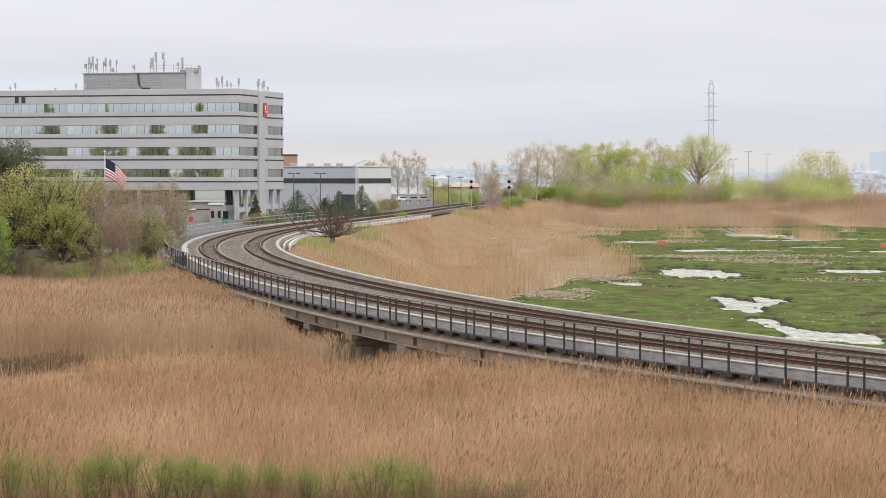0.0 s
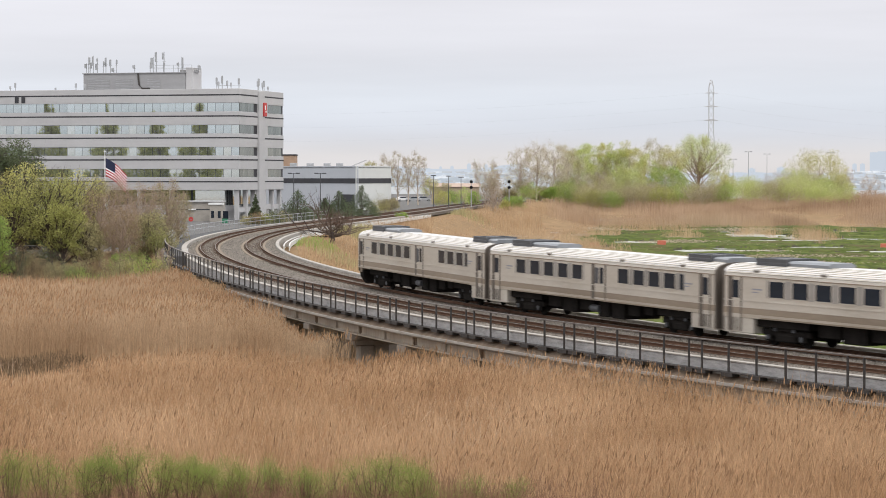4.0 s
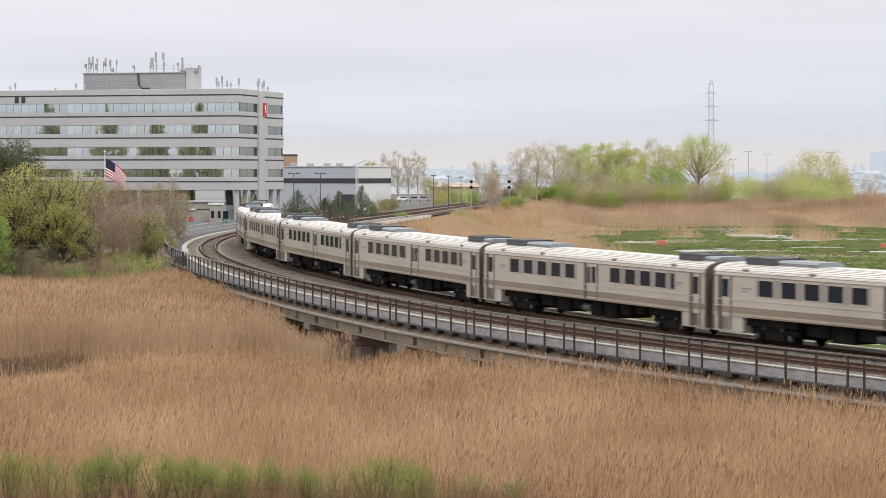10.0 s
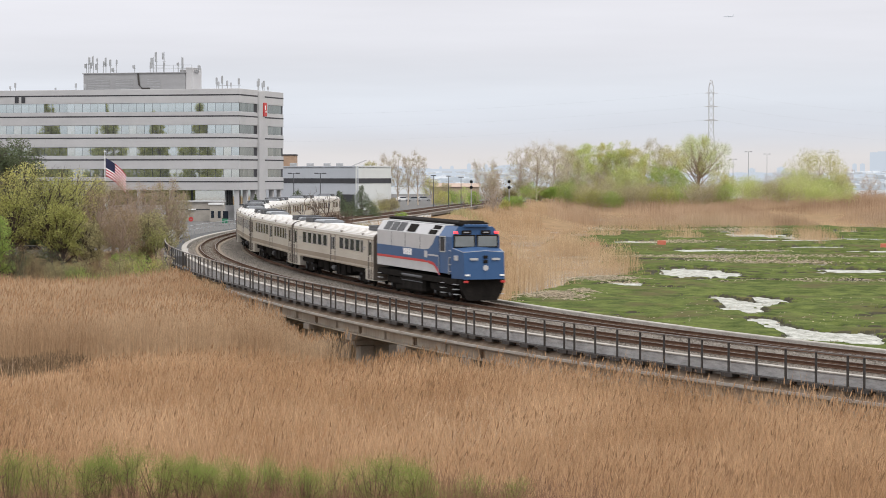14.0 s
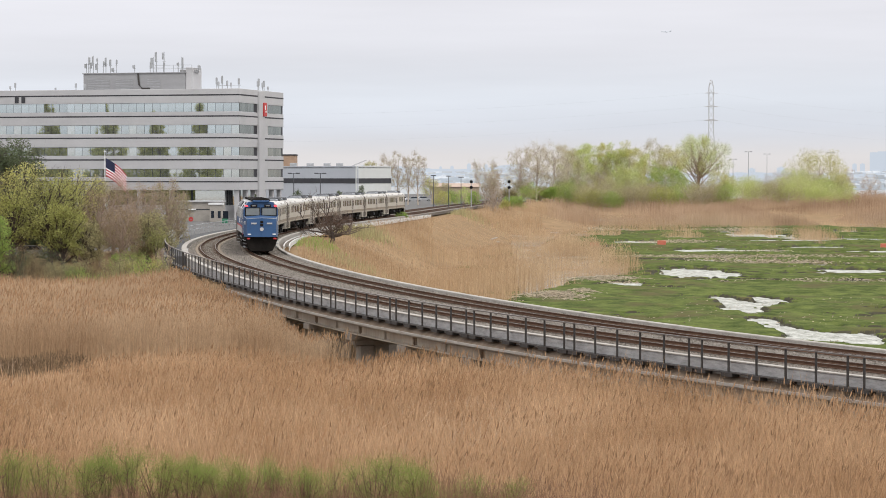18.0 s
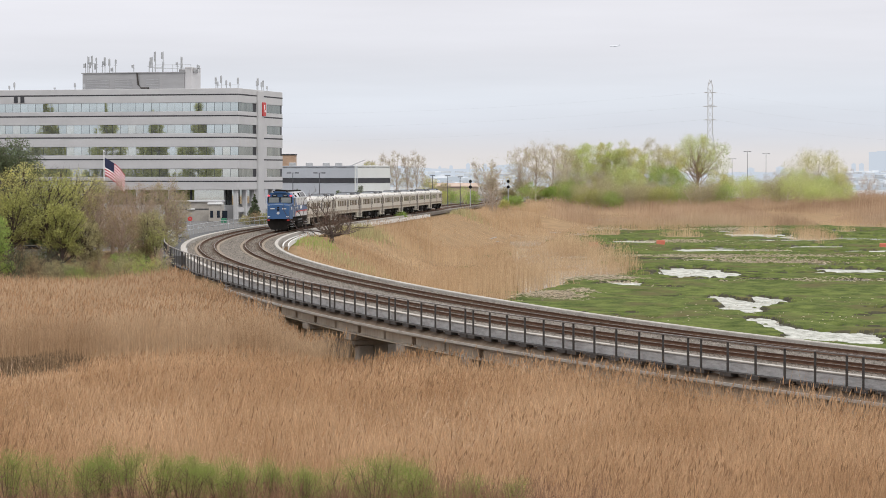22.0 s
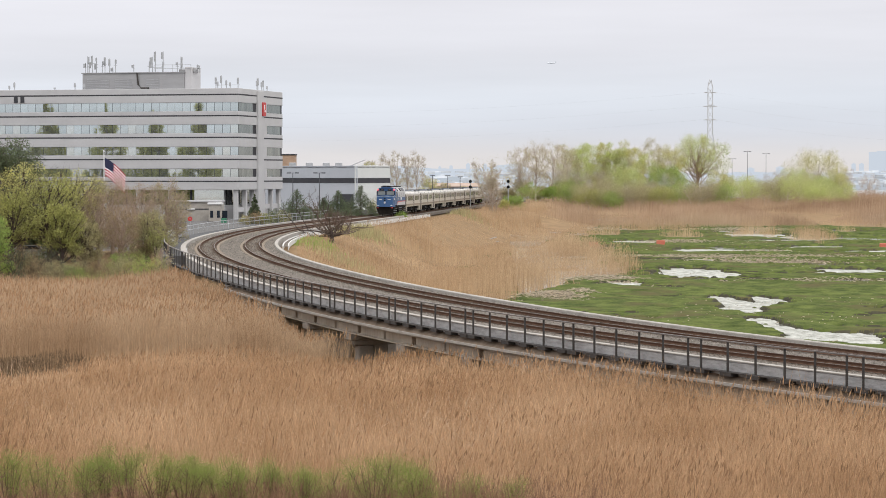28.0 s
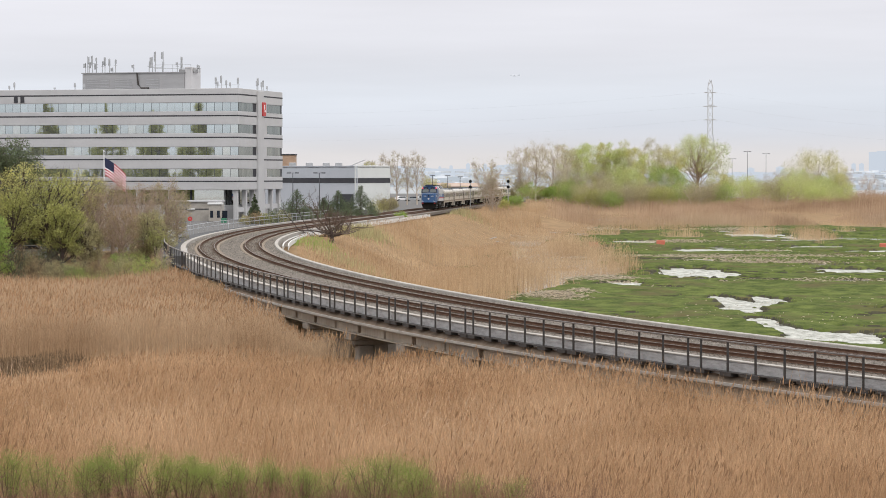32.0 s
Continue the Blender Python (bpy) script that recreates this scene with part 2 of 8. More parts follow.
def big_mesh(name, verts, tris, mats, index=None):
    """A mesh from large numpy arrays of corners and triangles."""
    me = bpy.data.meshes.new(name)
    n = len(tris)
    me.vertices.add(len(verts))
    me.vertices.foreach_set("co", np.ascontiguousarray(verts, dtype=np.float32).ravel())
    me.loops.add(n * 3)
    me.loops.foreach_set("vertex_index", np.ascontiguousarray(tris, dtype=np.int32).ravel())
    me.polygons.add(n)
    me.polygons.foreach_set("loop_start", np.arange(n, dtype=np.int32) * 3)
    for m in mats:
        me.materials.append(m)
    if index is not None:
        me.polygons.foreach_set("material_index", np.ascontiguousarray(index, dtype=np.int32))
    me.update()
    me.validate()
    return me


class Shape:
    """Collects boxes, tubes and prisms into one mesh."""

    def __init__(self):
        self.v, self.f = [], []

    def box(self, c, size, bevel=0.0, m=None):
        x, y, z = (q / 2 for q in size)
        b = min(bevel, x * 0.9, y * 0.9, z * 0.9)
        if b <= 0:
            pts = [(i * x, j * y, k * z) for i in (-1, 1) for j in (-1, 1) for k in (-1, 1)]
            fs = [(0, 1, 3, 2), (4, 6, 7, 5), (0, 4, 5, 1), (2, 3, 7, 6), (0, 2, 6, 4), (1, 5, 7, 3)]
        else:
            ring = [(-x + b, -y), (x - b, -y), (x, -y + b), (x, y - b), (x - b, y), (-x + b, y), (-x, y - b), (-x, -y + b)]
            small = [(px * (1 - b / x), py * (1 - b / y)) for px, py in ring]
            pts = [(px, py, -z) for px, py in small] + [(px, py, -z + b) for px, py in ring] + [(px, py, z - b) for px, py in ring] + [(px, py, z) for px, py in small]
            fs = [tuple(range(7, -1, -1)), tuple(range(24, 32))]
            for r in range(3):
                fs += [(r * 8 + i, r * 8 + (i + 1) % 8, r * 8 + 8 + (i + 1) % 8, r * 8 + 8 + i) for i in range(8)]
        return self.add([Vector(p) + Vector(c) for p in pts], fs, m)

    def add(self, pts, fs, m=None):
        o = len(self.v)
        self.v += [tuple(m @ Vector(p)) if m is not None else tuple(p) for p in pts]
        self.f += [tuple(i + o for i in f) for f in fs]
        return self

    def tube(self, pts, radii, n=6, cap=True):
        pts = [Vector(p) for p in pts]
        if not hasattr(radii, "__len__"):
            radii = [radii] * len(pts)
        rings = []
        for i, p in enumerate(pts):
            d = (pts[min(i + 1, len(pts) - 1)] - pts[max(i - 1, 0)]).normalized()
            a = d.cross(Vector((0, 0, 1)) if abs(d.z) < 0.9 else Vector((1, 0, 0))).normalized()
            b = d.cross(a)
            rings.append([p + (a * math.cos(t) + b * math.sin(t)) * radii[i] for t in (2 * math.pi * k / n for k in range(n))])
        flat = [q for r in rings for q in r]
        fs = [(i * n + k, i * n + (k + 1) % n, (i + 1) * n + (k + 1) % n, (i + 1) * n + k) for i in range(len(pts) - 1) for k in range(n)]
        if cap:
            fs += [tuple(range(n - 1, -1, -1)), tuple(range((len(pts) - 1) * n, len(pts) * n))]
        return self.add(flat, fs)

    def prism(self, profile, x0, x1, cap=True):
        """A closed profile of (y, z), drawn out along x."""
        n = len(profile)
        pts = [(x0, y, z) for y, z in profile] + [(x1, y, z) for y, z in profile]
        fs = [(i, (i + 1) % n, n + (i + 1) % n, n + i) for i in range(n)]
        if cap:
            fs += [tuple(range(n - 1, -1, -1)), tuple(range(n, 2 * n))]
        return self.add(pts, fs)

    def mesh(self, name, *mats, smooth=False):
        return mesh_of(name, self.v, self.f, *mats, smooth=smooth)


def thing(name, m, label, category, group="", kind="", mesh=None):
    ob = new(name, mesh)
    ob.matrix_world = m
    return tagged(ob, label, category, group, kind)


def part(name, shape, material, parent, label="", m=None, smooth=False):
    me = shape if isinstance(shape, bpy.types.Mesh) else shape.mesh(name, material, smooth=smooth)
    ob = new(name, me)
    ob.parent = parent
    if m is not None:
        ob.matrix_local = m
    if label:
        tagged(ob, label)
    return ob


# ---- the line of the railway ----
TRACK_X, TRACK_Y, TRACK_H = 26.674, 101.627, 2.15014
BENDS = [(-320, 0), (-70, -0.0005), (0, -0.00432), (40, -0.00389), (80, -0.00283), (120, -0.00267), (160, -0.00287), (200, -0.00203),
         (240, -0.00072), (280, 0.00011), (320, 0.0003), (360, 0.00017), (400, 0), (440, -0.00014), (480, -0.00025), (520, -0.00035), (1000, -0.0003)]
HEIGHTS = [(0, -1.5), (90, -1.25), (113, -1.0), (130, -0.83), (150, -0.57), (170, -0.32), (200, 0), (250, 0.28), (300, 0.42), (350, 0.48), (400, 0.44),
           (450, 0.37), (500, 0.29), (600, 0.13), (2000, 0.1)]
RAIL_Z = 4.2
MARSH = -1.2       # level of the marsh
TS = np.arange(-320, 900, 1.0)
kap = np.interp(TS, [q[0] for q in BENDS], [q[1] for q in BENDS])
TH = np.concatenate([[0], np.cumsum((kap[1:] + kap[:-1]) / 2)])
TH = TH - np.interp(0, TS, TH) + TRACK_H
mid = (TH[1:] + TH[:-1]) / 2
TX, TY = np.concatenate([[0], np.cumsum(np.cos(mid))]), np.concatenate([[0], np.cumsum(np.sin(mid))])
TX, TY = TX - np.interp(0, TS, TX) + TRACK_X, TY - np.interp(0, TS, TY) + TRACK_Y
hz_y, hz_z = np.array(HEIGHTS).T
TZ = RAIL_Z + np.interp(TY, hz_y, hz_z)
ker = np.ones(25) / 25
TZ = np.convolve(np.pad(TZ, 12, mode="edge"), ker, mode="valid")


def on_track(s, off=0.0, dz=0.0):
    x, y, z, h = (float(np.interp(s, TS, q)) for q in (TX, TY, TZ, TH))
    return Vector((x - math.sin(h) * off, y + math.cos(h) * off, z + dz))


def heading(s):
    return float(np.interp(s, TS, TH))


def beside(x, y):
    """Station and offset of places beside the line; the offset grows towards the outside of the bend."""
    x, y = np.atleast_1d(x).astype(float), np.atleast_1d(y).astype(float)
    st, of = np.empty_like(x), np.empty_like(x)
    ss, xs, ys, hs = TS[::4], TX[::4], TY[::4], TH[::4]
    for i in range(0, len(x), 4000):
        sl = slice(i, i + 4000)
        d = (x[sl, None] - xs) ** 2 + (y[sl, None] - ys) ** 2
        k = d.argmin(1)
        of[sl] = -(x[sl] - xs[k]) * np.sin(hs[k]) + (y[sl] - ys[k]) * np.cos(hs[k])
        st[sl] = ss[k] + (x[sl] - xs[k]) * np.cos(hs[k]) + (y[sl] - ys[k]) * np.sin(hs[k])
    return st, of


def sweep(profile, s0, s1, step=2.0, closed=True, drift=None):
    """A profile of (offset, height over the rail), carried along the line."""
    n = max(2, int(round((s1 - s0) / step)) + 1)
    st = np.linspace(s0, s1, n)
    sh, k = Shape(), len(profile)
    pts = [on_track(s, o + (drift(s) if drift else 0), z) for s in st for o, z in profile]
    fs = [(i * k + j, i * k + (j + 1) % k, (i + 1) * k + (j + 1) % k, (i + 1) * k + j) for i in range(n - 1) for j in range(k if closed else k - 1)]
    if closed:
        fs += [tuple(range(k - 1, -1, -1)), tuple(range((n - 1) * k, n * k))]
    return sh.add(pts, fs)


def rect(o0, o1, z0, z1):
    return [(o0, z0), (o1, z0), (o1, z1), (o0, z1)]


FOCAL = 4377.0


def at_bearing(x, dist):
    """The sideways place of a bearing at a distance."""
    return (x - 784) / FOCAL * dist


def z_at_height(y, dist):
    return EYE_Z - (y - 310.2) / FOCAL * dist


OUTER = 4.45      # the outer track's distance from the inner one
ABUT = 92.0      # where the bridge meets the bank


def value_noise(x, y, seed, cell):
    """Smooth random heights on a lattice, from 0 to 1."""
    rng = np.random.default_rng(seed)
    tab = rng.random((256, 256))
    u, v = np.asarray(x, float) / cell, np.asarray(y, float) / cell
    i, j = np.floor(u).astype(int), np.floor(v).astype(int)
    a, b = u - i, v - j
    a, b = a * a * (3 - 2 * a), b * b * (3 - 2 * b)
    i0, i1, j0, j1 = i % 256, (i + 1) % 256, j % 256, (j + 1) % 256
    return (tab[i0, j0] * (1 - a) + tab[i1, j0] * a) * (1 - b) + (tab[i0, j1] * (1 - a) + tab[i1, j1] * a) * b

# The far land's pale blue-grey holds the haze of the distance.
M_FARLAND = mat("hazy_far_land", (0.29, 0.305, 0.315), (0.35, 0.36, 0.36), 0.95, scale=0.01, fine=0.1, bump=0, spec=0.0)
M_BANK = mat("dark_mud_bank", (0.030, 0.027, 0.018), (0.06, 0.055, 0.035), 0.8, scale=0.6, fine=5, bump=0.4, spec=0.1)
M_FLAGRED = mat("flag_red", (0.42, 0.035, 0.05), (0.36, 0.03, 0.045), 0.8, scale=2, fine=10, bump=0)
M_FLAGWHITE = mat("flag_white", (0.75, 0.74, 0.73), (0.66, 0.65, 0.65), 0.8, scale=2, fine=10, bump=0)
M_FLAGBLUE = mat("flag_blue", (0.018, 0.02, 0.05), (0.024, 0.028, 0.065), 0.8, scale=2, fine=10, bump=0)
M_PLANE = mat("pale_aircraft_paint", (0.56, 0.58, 0.61), (0.50, 0.52, 0.55), 0.6, scale=0.3, fine=1, bump=0)
M_GREENBOX = mat("green_dumpster_paint", (0.05, 0.19, 0.12), (0.04, 0.15, 0.09), 0.6, scale=1, fine=8, bump=0.05)
# Haze over the far shore is put into these pale tints.
M_TOWN = mat("hazed_far_roofs", (0.42, 0.46, 0.50), (0.60, 0.62, 0.64), 0.9, scale=0.05, fine=0.4, bump=0, vary="island", amount=0.3, spec=0.0)
# Dark colour of the added brush stands for shade between the reed stands.
M_SHADE_BRUSH = mat("added_shade_brush", (0.10, 0.07, 0.045), (0.19, 0.135, 0.085), 0.9, scale=0.4, fine=3, bump=0, vary="island", amount=0.5, spec=0.05, through_light=0.15)
M_BRUSH_RED = mat("reddish_brush", (0.17, 0.1, 0.064), (0.29, 0.18, 0.115), 0.9, scale=0.5, fine=3, bump=0, vary="island", amount=0.4, spec=0.05, through_light=0.1)
M_WRACK = mat("grey_straw_wrack", (0.34, 0.275, 0.20), (0.50, 0.43, 0.34), 0.9, scale=0.5, fine=4, bump=0, vary="island", amount=0.45, spec=0.05, through_light=0.1)
# Twigs paled in colour for the haze before the far wood.
M_TWIG_PALE = mat("hazed_far_twigs", (0.38, 0.32, 0.265), (0.46, 0.395, 0.335), 0.95, scale=1, fine=6, bump=0, spec=0.05)
M_SHOULDER = mat("tan_dusty_shoulder", (0.25, 0.205, 0.158), (0.18, 0.147, 0.115), 0.95, scale=1.2, fine=12, bump=0.6, spec=0.05)
M_STAIN_M = mat("dusty_shaded_lower_side", (0.47, 0.42, 0.35), (0.34, 0.295, 0.235), 0.45, 0.3, scale=0.8, fine=7, bump=0.03, stretch=(0.35, 1, 1))
M_PIER = mat("grey_window_pier", (0.33, 0.31, 0.285), (0.26, 0.245, 0.22), 0.5, 0.3, scale=1, fine=8, bump=0.02)
M_PAVED = mat("dark_grey_paving", (0.075, 0.075, 0.078), (0.11, 0.109, 0.11), 0.95, scale=0.6, fine=9, bump=0.3, spec=0.05)
M_LETTER = mat("faded_blue_lettering", (0.22, 0.23, 0.27), (0.28, 0.285, 0.31), 0.6, scale=2, fine=9, bump=0)
M_STEEL_W = mat("worn_brown_handrail", (0.20, 0.18, 0.165), (0.13, 0.115, 0.105), 0.5, 0.4, scale=1.5, fine=16)
# Grey base makes up for the sky mirrored in the windscreens.
M_SCREEN = mat("grey_windscreen", (0.13, 0.145, 0.145), (0.18, 0.195, 0.195), 0.15, 0.1, scale=0.8, fine=4, bump=0, spec=0.5)
M_STRAWPALE = mat("bleached_straw", (0.46, 0.335, 0.225), (0.62, 0.49, 0.36), 0.8, scale=0.6, fine=4, bump=0, vary="island", amount=0.3, spec=0.1, through_light=0.2)
# Darker tint stands for trees mirrored in the short side's panes.
M_GLASS_S = mat("tree_tinted_mirror_window", (0.24, 0.255, 0.225), (0.19, 0.205, 0.18), 0.05, 0.8, scale=0.4, fine=1.2, bump=0, vary="object", amount=0.15, spec=0.5)
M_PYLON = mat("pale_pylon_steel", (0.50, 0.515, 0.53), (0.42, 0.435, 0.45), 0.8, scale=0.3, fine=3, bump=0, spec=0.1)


# ---- ground ----
def smooth(a, b, x):
    t = np.clip((x - a) / (b - a), 0, 1)
    return t * t * (3 - 2 * t)


def ground_z(x, y):
    x, y = np.atleast_1d(x).astype(float), np.atleast_1d(y).astype(float)
    st, of = beside(x, y)
    rail = np.interp(st, TS, TZ)
    base = MARSH + 0.12 * np.sin(x * 0.21 + 1.3) * np.sin(y * 0.13) * smooth(5, 0, of) ** 0
    base = base + 4.3 * np.exp(-((x - 17) / 13) ** 2 - ((y - 585) / 45) ** 2) + smooth(640, 800, y) * 2.6 + smooth(72, 60, y) * 2.2
    base = base + smooth(124, 140, y) * smooth(-4, -12, x) * smooth(260, 240, y) * 1.3 * smooth(7, 12, of)
    # land on the outside of the bend, with the car park and the buildings
    land = MARSH + smooth(205, 262, y) * smooth(-2, 10, of) * 4.6
    # the bank that carries the line beyond the bridge
    on = smooth(ABUT - 3, ABUT + 3, st)
    top = rail - 0.95
    inner = top + 0.42 * smooth(150, 185, st) - np.clip(-3.2 - smooth(150, 185, st) - of, 0, None) * 0.42
    outer = top - np.clip(of - 8.2 - 1.6 * smooth(100, 190, st), 0, None) * 0.75
    inner = np.where(of > -2.3, np.minimum(inner, top), inner)
    bank = np.minimum(inner, outer) * on + (1 - on) * MARSH
    return np.maximum(np.maximum(base, land), bank)


EDGE_ROWS = [(395, 960), (412, 985), (430, 1000), (442, 1045), (465, 1085), (482, 1140), (492, 1150), (498, 1020), (512, 1000), (528, 945), (545, 900), (570, 850), (640, 820)]


def marsh_open(x, y):
    """Above zero where the low green marsh lies, between the reed stands."""
    x, y = np.asarray(x, float), np.asarray(y, float)
    down = 310.2 + (EYE_Z - MARSH) * FOCAL / np.maximum(y, 20)
    edge = np.interp(down, [q[0] for q in EDGE_ROWS], [q[1] for q in EDGE_ROWS])
    bear = 784 + FOCAL * x / np.maximum(y, 20)
    wob = (value_noise(x, y, 3, 5.0) - 0.5) * 70 + (value_noise(x, y, 4, 1.6) - 0.5) * 25
    a = (bear - edge + wob) / 30
    b = (575 + (value_noise(x, y * 0.3, 5, 11.0) - 0.5) * 250 + (value_noise(x, y * 0.4, 6, 4.0) - 0.5) * 60 - y) / 12
    isl = 1.0 - np.maximum(0, 1.6 - ((bear - 1440) / 65) ** 2 - ((down - 425) / 7) ** 2) - np.maximum(0, 1.5 - ((bear - 1210) / 60) ** 2 - ((down - 421) / 5) ** 2) - np.maximum(0, 1.5 - ((bear - 1310) / 45) ** 2 - ((down - 419) / 5) ** 2)
    return np.minimum(np.minimum(a, b), isl)


def build_ground():
    # fine near the line, coarse to the horizon; one sheet
    ys = np.concatenate([np.arange(-150, 40, 20.0), np.arange(40, 620, 2.5), np.arange(620, 1000, 20.0), np.array([1050, 1150, 1300, 1600, 2000, 2600, 3400, 4600.0])])
    xs = np.concatenate([np.array([-2600, -1500, -800, -450, -250, -160.0]), np.arange(-110, 111, 2.5), np.array([160, 250, 450, 800, 1500, 2600.0])])
    gx, gy = np.meshgrid(xs, ys)
    cx, cy = gx.ravel(), gy.ravel()
    gz = ground_z(cx, cy)
    nx, ny = len(xs), len(ys)
    verts = np.stack([cx, cy, gz], 1)
    faces = [(j * nx + i, j * nx + i + 1, (j + 1) * nx + i + 1, (j + 1) * nx + i) for j in range(ny - 1) for i in range(nx - 1)]
    st, of = beside(cx, cy)
    op = marsh_open(cx, cy)
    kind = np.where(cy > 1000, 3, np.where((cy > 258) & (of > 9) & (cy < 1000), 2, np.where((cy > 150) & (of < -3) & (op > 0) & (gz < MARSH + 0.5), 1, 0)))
    idx = [int(kind[f[0]]) for f in faces]
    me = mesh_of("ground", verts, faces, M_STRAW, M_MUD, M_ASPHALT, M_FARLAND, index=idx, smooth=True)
    ob = new("ground", me)
    tagged(ob, "marsh ground of straw litter, wet mud and asphalt", "ground", kind="structure")


build_ground()


def blob(name, cx, cy, rx, ry, material, label, seed, z=0.2, n=44, rough=0.35, category="pool"):
    """A flat pool with a ragged outline."""
    rnd = random.Random(seed)
    ph = [rnd.uniform(0, 6.28) for _ in range(6)]
    pts = []
    for i in range(n):
        a = 2 * math.pi * i / n
        r = 1 + rough * (0.5 * math.sin(2 * a + ph[0]) + 0.4 * math.sin(3 * a + ph[1]) + 0.35 * math.sin(5 * a + ph[2]) + 0.3 * math.sin(9 * a + ph[3]) + 0.25 * math.sin(14 * a + ph[4]))
        pts.append((rx * r * math.cos(a), ry * r * math.sin(a), 0))
    sh = Shape()
    sh.add([(0, 0, 0)] + pts + [(p[0] * 1.02, p[1] * 1.02, -0.25) for p in pts],
           [(0, 1 + i, 1 + (i + 1) % n) for i in range(n)] + [(1 + i, 1 + n + i, 1 + n + (i + 1) % n, 1 + (i + 1) % n) for i in range(n)])
    ob = thing(name, pose(cx, cy, z), label, category, "pools on the marsh", "structure", sh.mesh(name, material))
    return ob


def hit_ground(x, y, z=-1.0):
    d = (EYE_Z - z) * FOCAL / (y - 310.2)
    return at_bearing(x, d), d


# ---- bridge, bank and tracks ----
S_NEAR, S_END = -60.0, 620.0


def build_line():
    deck = thing("railway_bridge", Matrix(), "weathered concrete and steel railway bridge over the marsh", "bridge")
    part("deck_slab", sweep(rect(-2.75, 6.44, -1.05, -0.73), S_NEAR, ABUT), M_CONC, deck)
    part("inner_kerb", sweep([(-2.6, -0.72), (-2.25, -0.72), (-2.25, -0.04), (-2.28, 0.0), (-2.57, 0.0), (-2.6, -0.04)], S_NEAR, ABUT), M_CONC_L, deck, "pale concrete kerb along the ballast")
    part("outer_kerb", sweep([(6.35, -0.815), (6.95, -0.815), (6.95, -0.22), (6.9, -0.18), (6.4, -0.18), (6.35, -0.22)], S_NEAR, ABUT), M_CONC_D, deck, "streaked grey concrete kerb face")
    part("kerb_cap", sweep(rect(6.6, 6.99, -0.18, -0.13), S_NEAR, ABUT), M_CONC_L, deck)
    for o in (4.0, 1.2, -1.9):
        part("girder", sweep([(o - 0.25, -1.95), (o + 0.25, -1.95), (o + 0.25, -1.88), (o + 0.06, -1.84), (o + 0.06, -1.2), (o + 0.25, -1.14), (o + 0.25, -1.05), (o - 0.25, -1.05)], S_NEAR, ABUT), M_GIRDER, deck, "tan steel girder with flanges")
    part("fascia_girder", sweep([(6.45, -1.98), (7.0, -1.98), (7.0, -1.92), (6.8, -1.88), (6.8, -1.18), (6.45, -1.18)], S_NEAR, ABUT), M_GIRDER, deck, "tan stained outer girder")
    part("fascia_ledge", sweep([(6.45, -1.18), (7.4, -1.18), (7.4, -1.1), (6.96, -0.82), (6.45, -0.82)], S_NEAR, ABUT), M_RUSTY, deck, "weathered ledge along the girder's top")
    part("ledge_lip", sweep(rect(7.41, 7.5, -1.22, -1.09), S_NEAR, ABUT), M_CONC_L, deck, "pale concrete lip of the ledge")
    part("conduit", sweep([(7.0 + 0.06 * math.cos(a), -1.34 + 0.06 * math.sin(a)) for a in (k * math.pi / 3 for k in range(6))], S_NEAR, ABUT), M_CONC_L, deck, "pale conduit along the girder")
    stiff = Shape().box((0, 0, 0), (0.035, 0.14, 0.72)).mesh("stiffener", M_GIRDER)
    splice = Shape().box((-0.2, 0, 0), (0.16, 0.05, 0.6), 0.01).box((0.2, 0, 0), (0.16, 0.05, 0.6), 0.01).box((0, 0.01, 0), (0.05, 0.07, 0.72)).mesh("splice_plate", M_RUSTY)
    for i in range(34):
        s = ABUT - 3 - i * 4.6
        tilt = Matrix.Rotation(heading(s), 4, "Z")
        if i % 2:
            part("splice_plate", splice, None, deck, m=Matrix.Translation(on_track(s, 6.82, -1.54)) @ tilt)
        else:
            part("stiffener", stiff, None, deck, m=Matrix.Translation(on_track(s, 6.86, -1.54)) @ tilt)
    pier_s = [85.9 - 9.2 * k for k in range(15)]
    for s in pier_s:
        p = on_track(s, 2.1, 0)
        h = p.z - 1.98 - MARSH
        sh = Shape().box((0, 0, h - 0.2), (1.35, 10.0, 0.4), 0.04).box((0, 0, h - 0.55), (1.0, 9.4, 0.32), 0.04)
        for o in (-3.6, 0, 3.9):
            sh.box((0, o, h / 2 - 0.8), (0.85, 1.0, h + 0.2), 0.08)
        part("pier", sh, M_CONC, deck, "stained concrete pier with a cap beam", Matrix.Translation((p.x, p.y, MARSH)) @ Matrix.Rotation(heading(s), 4, "Z"))

    # the bank's edges beyond the bridge
    bank = thing("line_edge_walls", Matrix(), "pale concrete kerbs and retaining walls along the bank", "retaining wall", kind="structure")
    part("inner_wall", sweep([(-2.6, -2.0), (-2.25, -2.0), (-2.25, -0.04), (-2.28, 0.0), (-2.57, 0.0), (-2.6, -0.04)], ABUT, 330), M_CONC_L, bank, "pale concrete kerb")
    for o in (-3.1, -3.65):
        part("cable_trough", sweep(rect(o - 0.06, o + 0.06, -0.75, -0.27), 158, 352), M_TROUGH, bank, "white cable trough beside the line")
    block = Shape().box((0, 0, 0), (0.25, 0.42, 0.12)).mesh("trough_block", M_CONC)
    for i in range(74):
        s = 159 + i * 2.6
        part("trough_block", block, None, bank, m=Matrix.Translation(on_track(s, -3.375, -0.36)) @ Matrix.Rotation(heading(s), 4, "Z"))
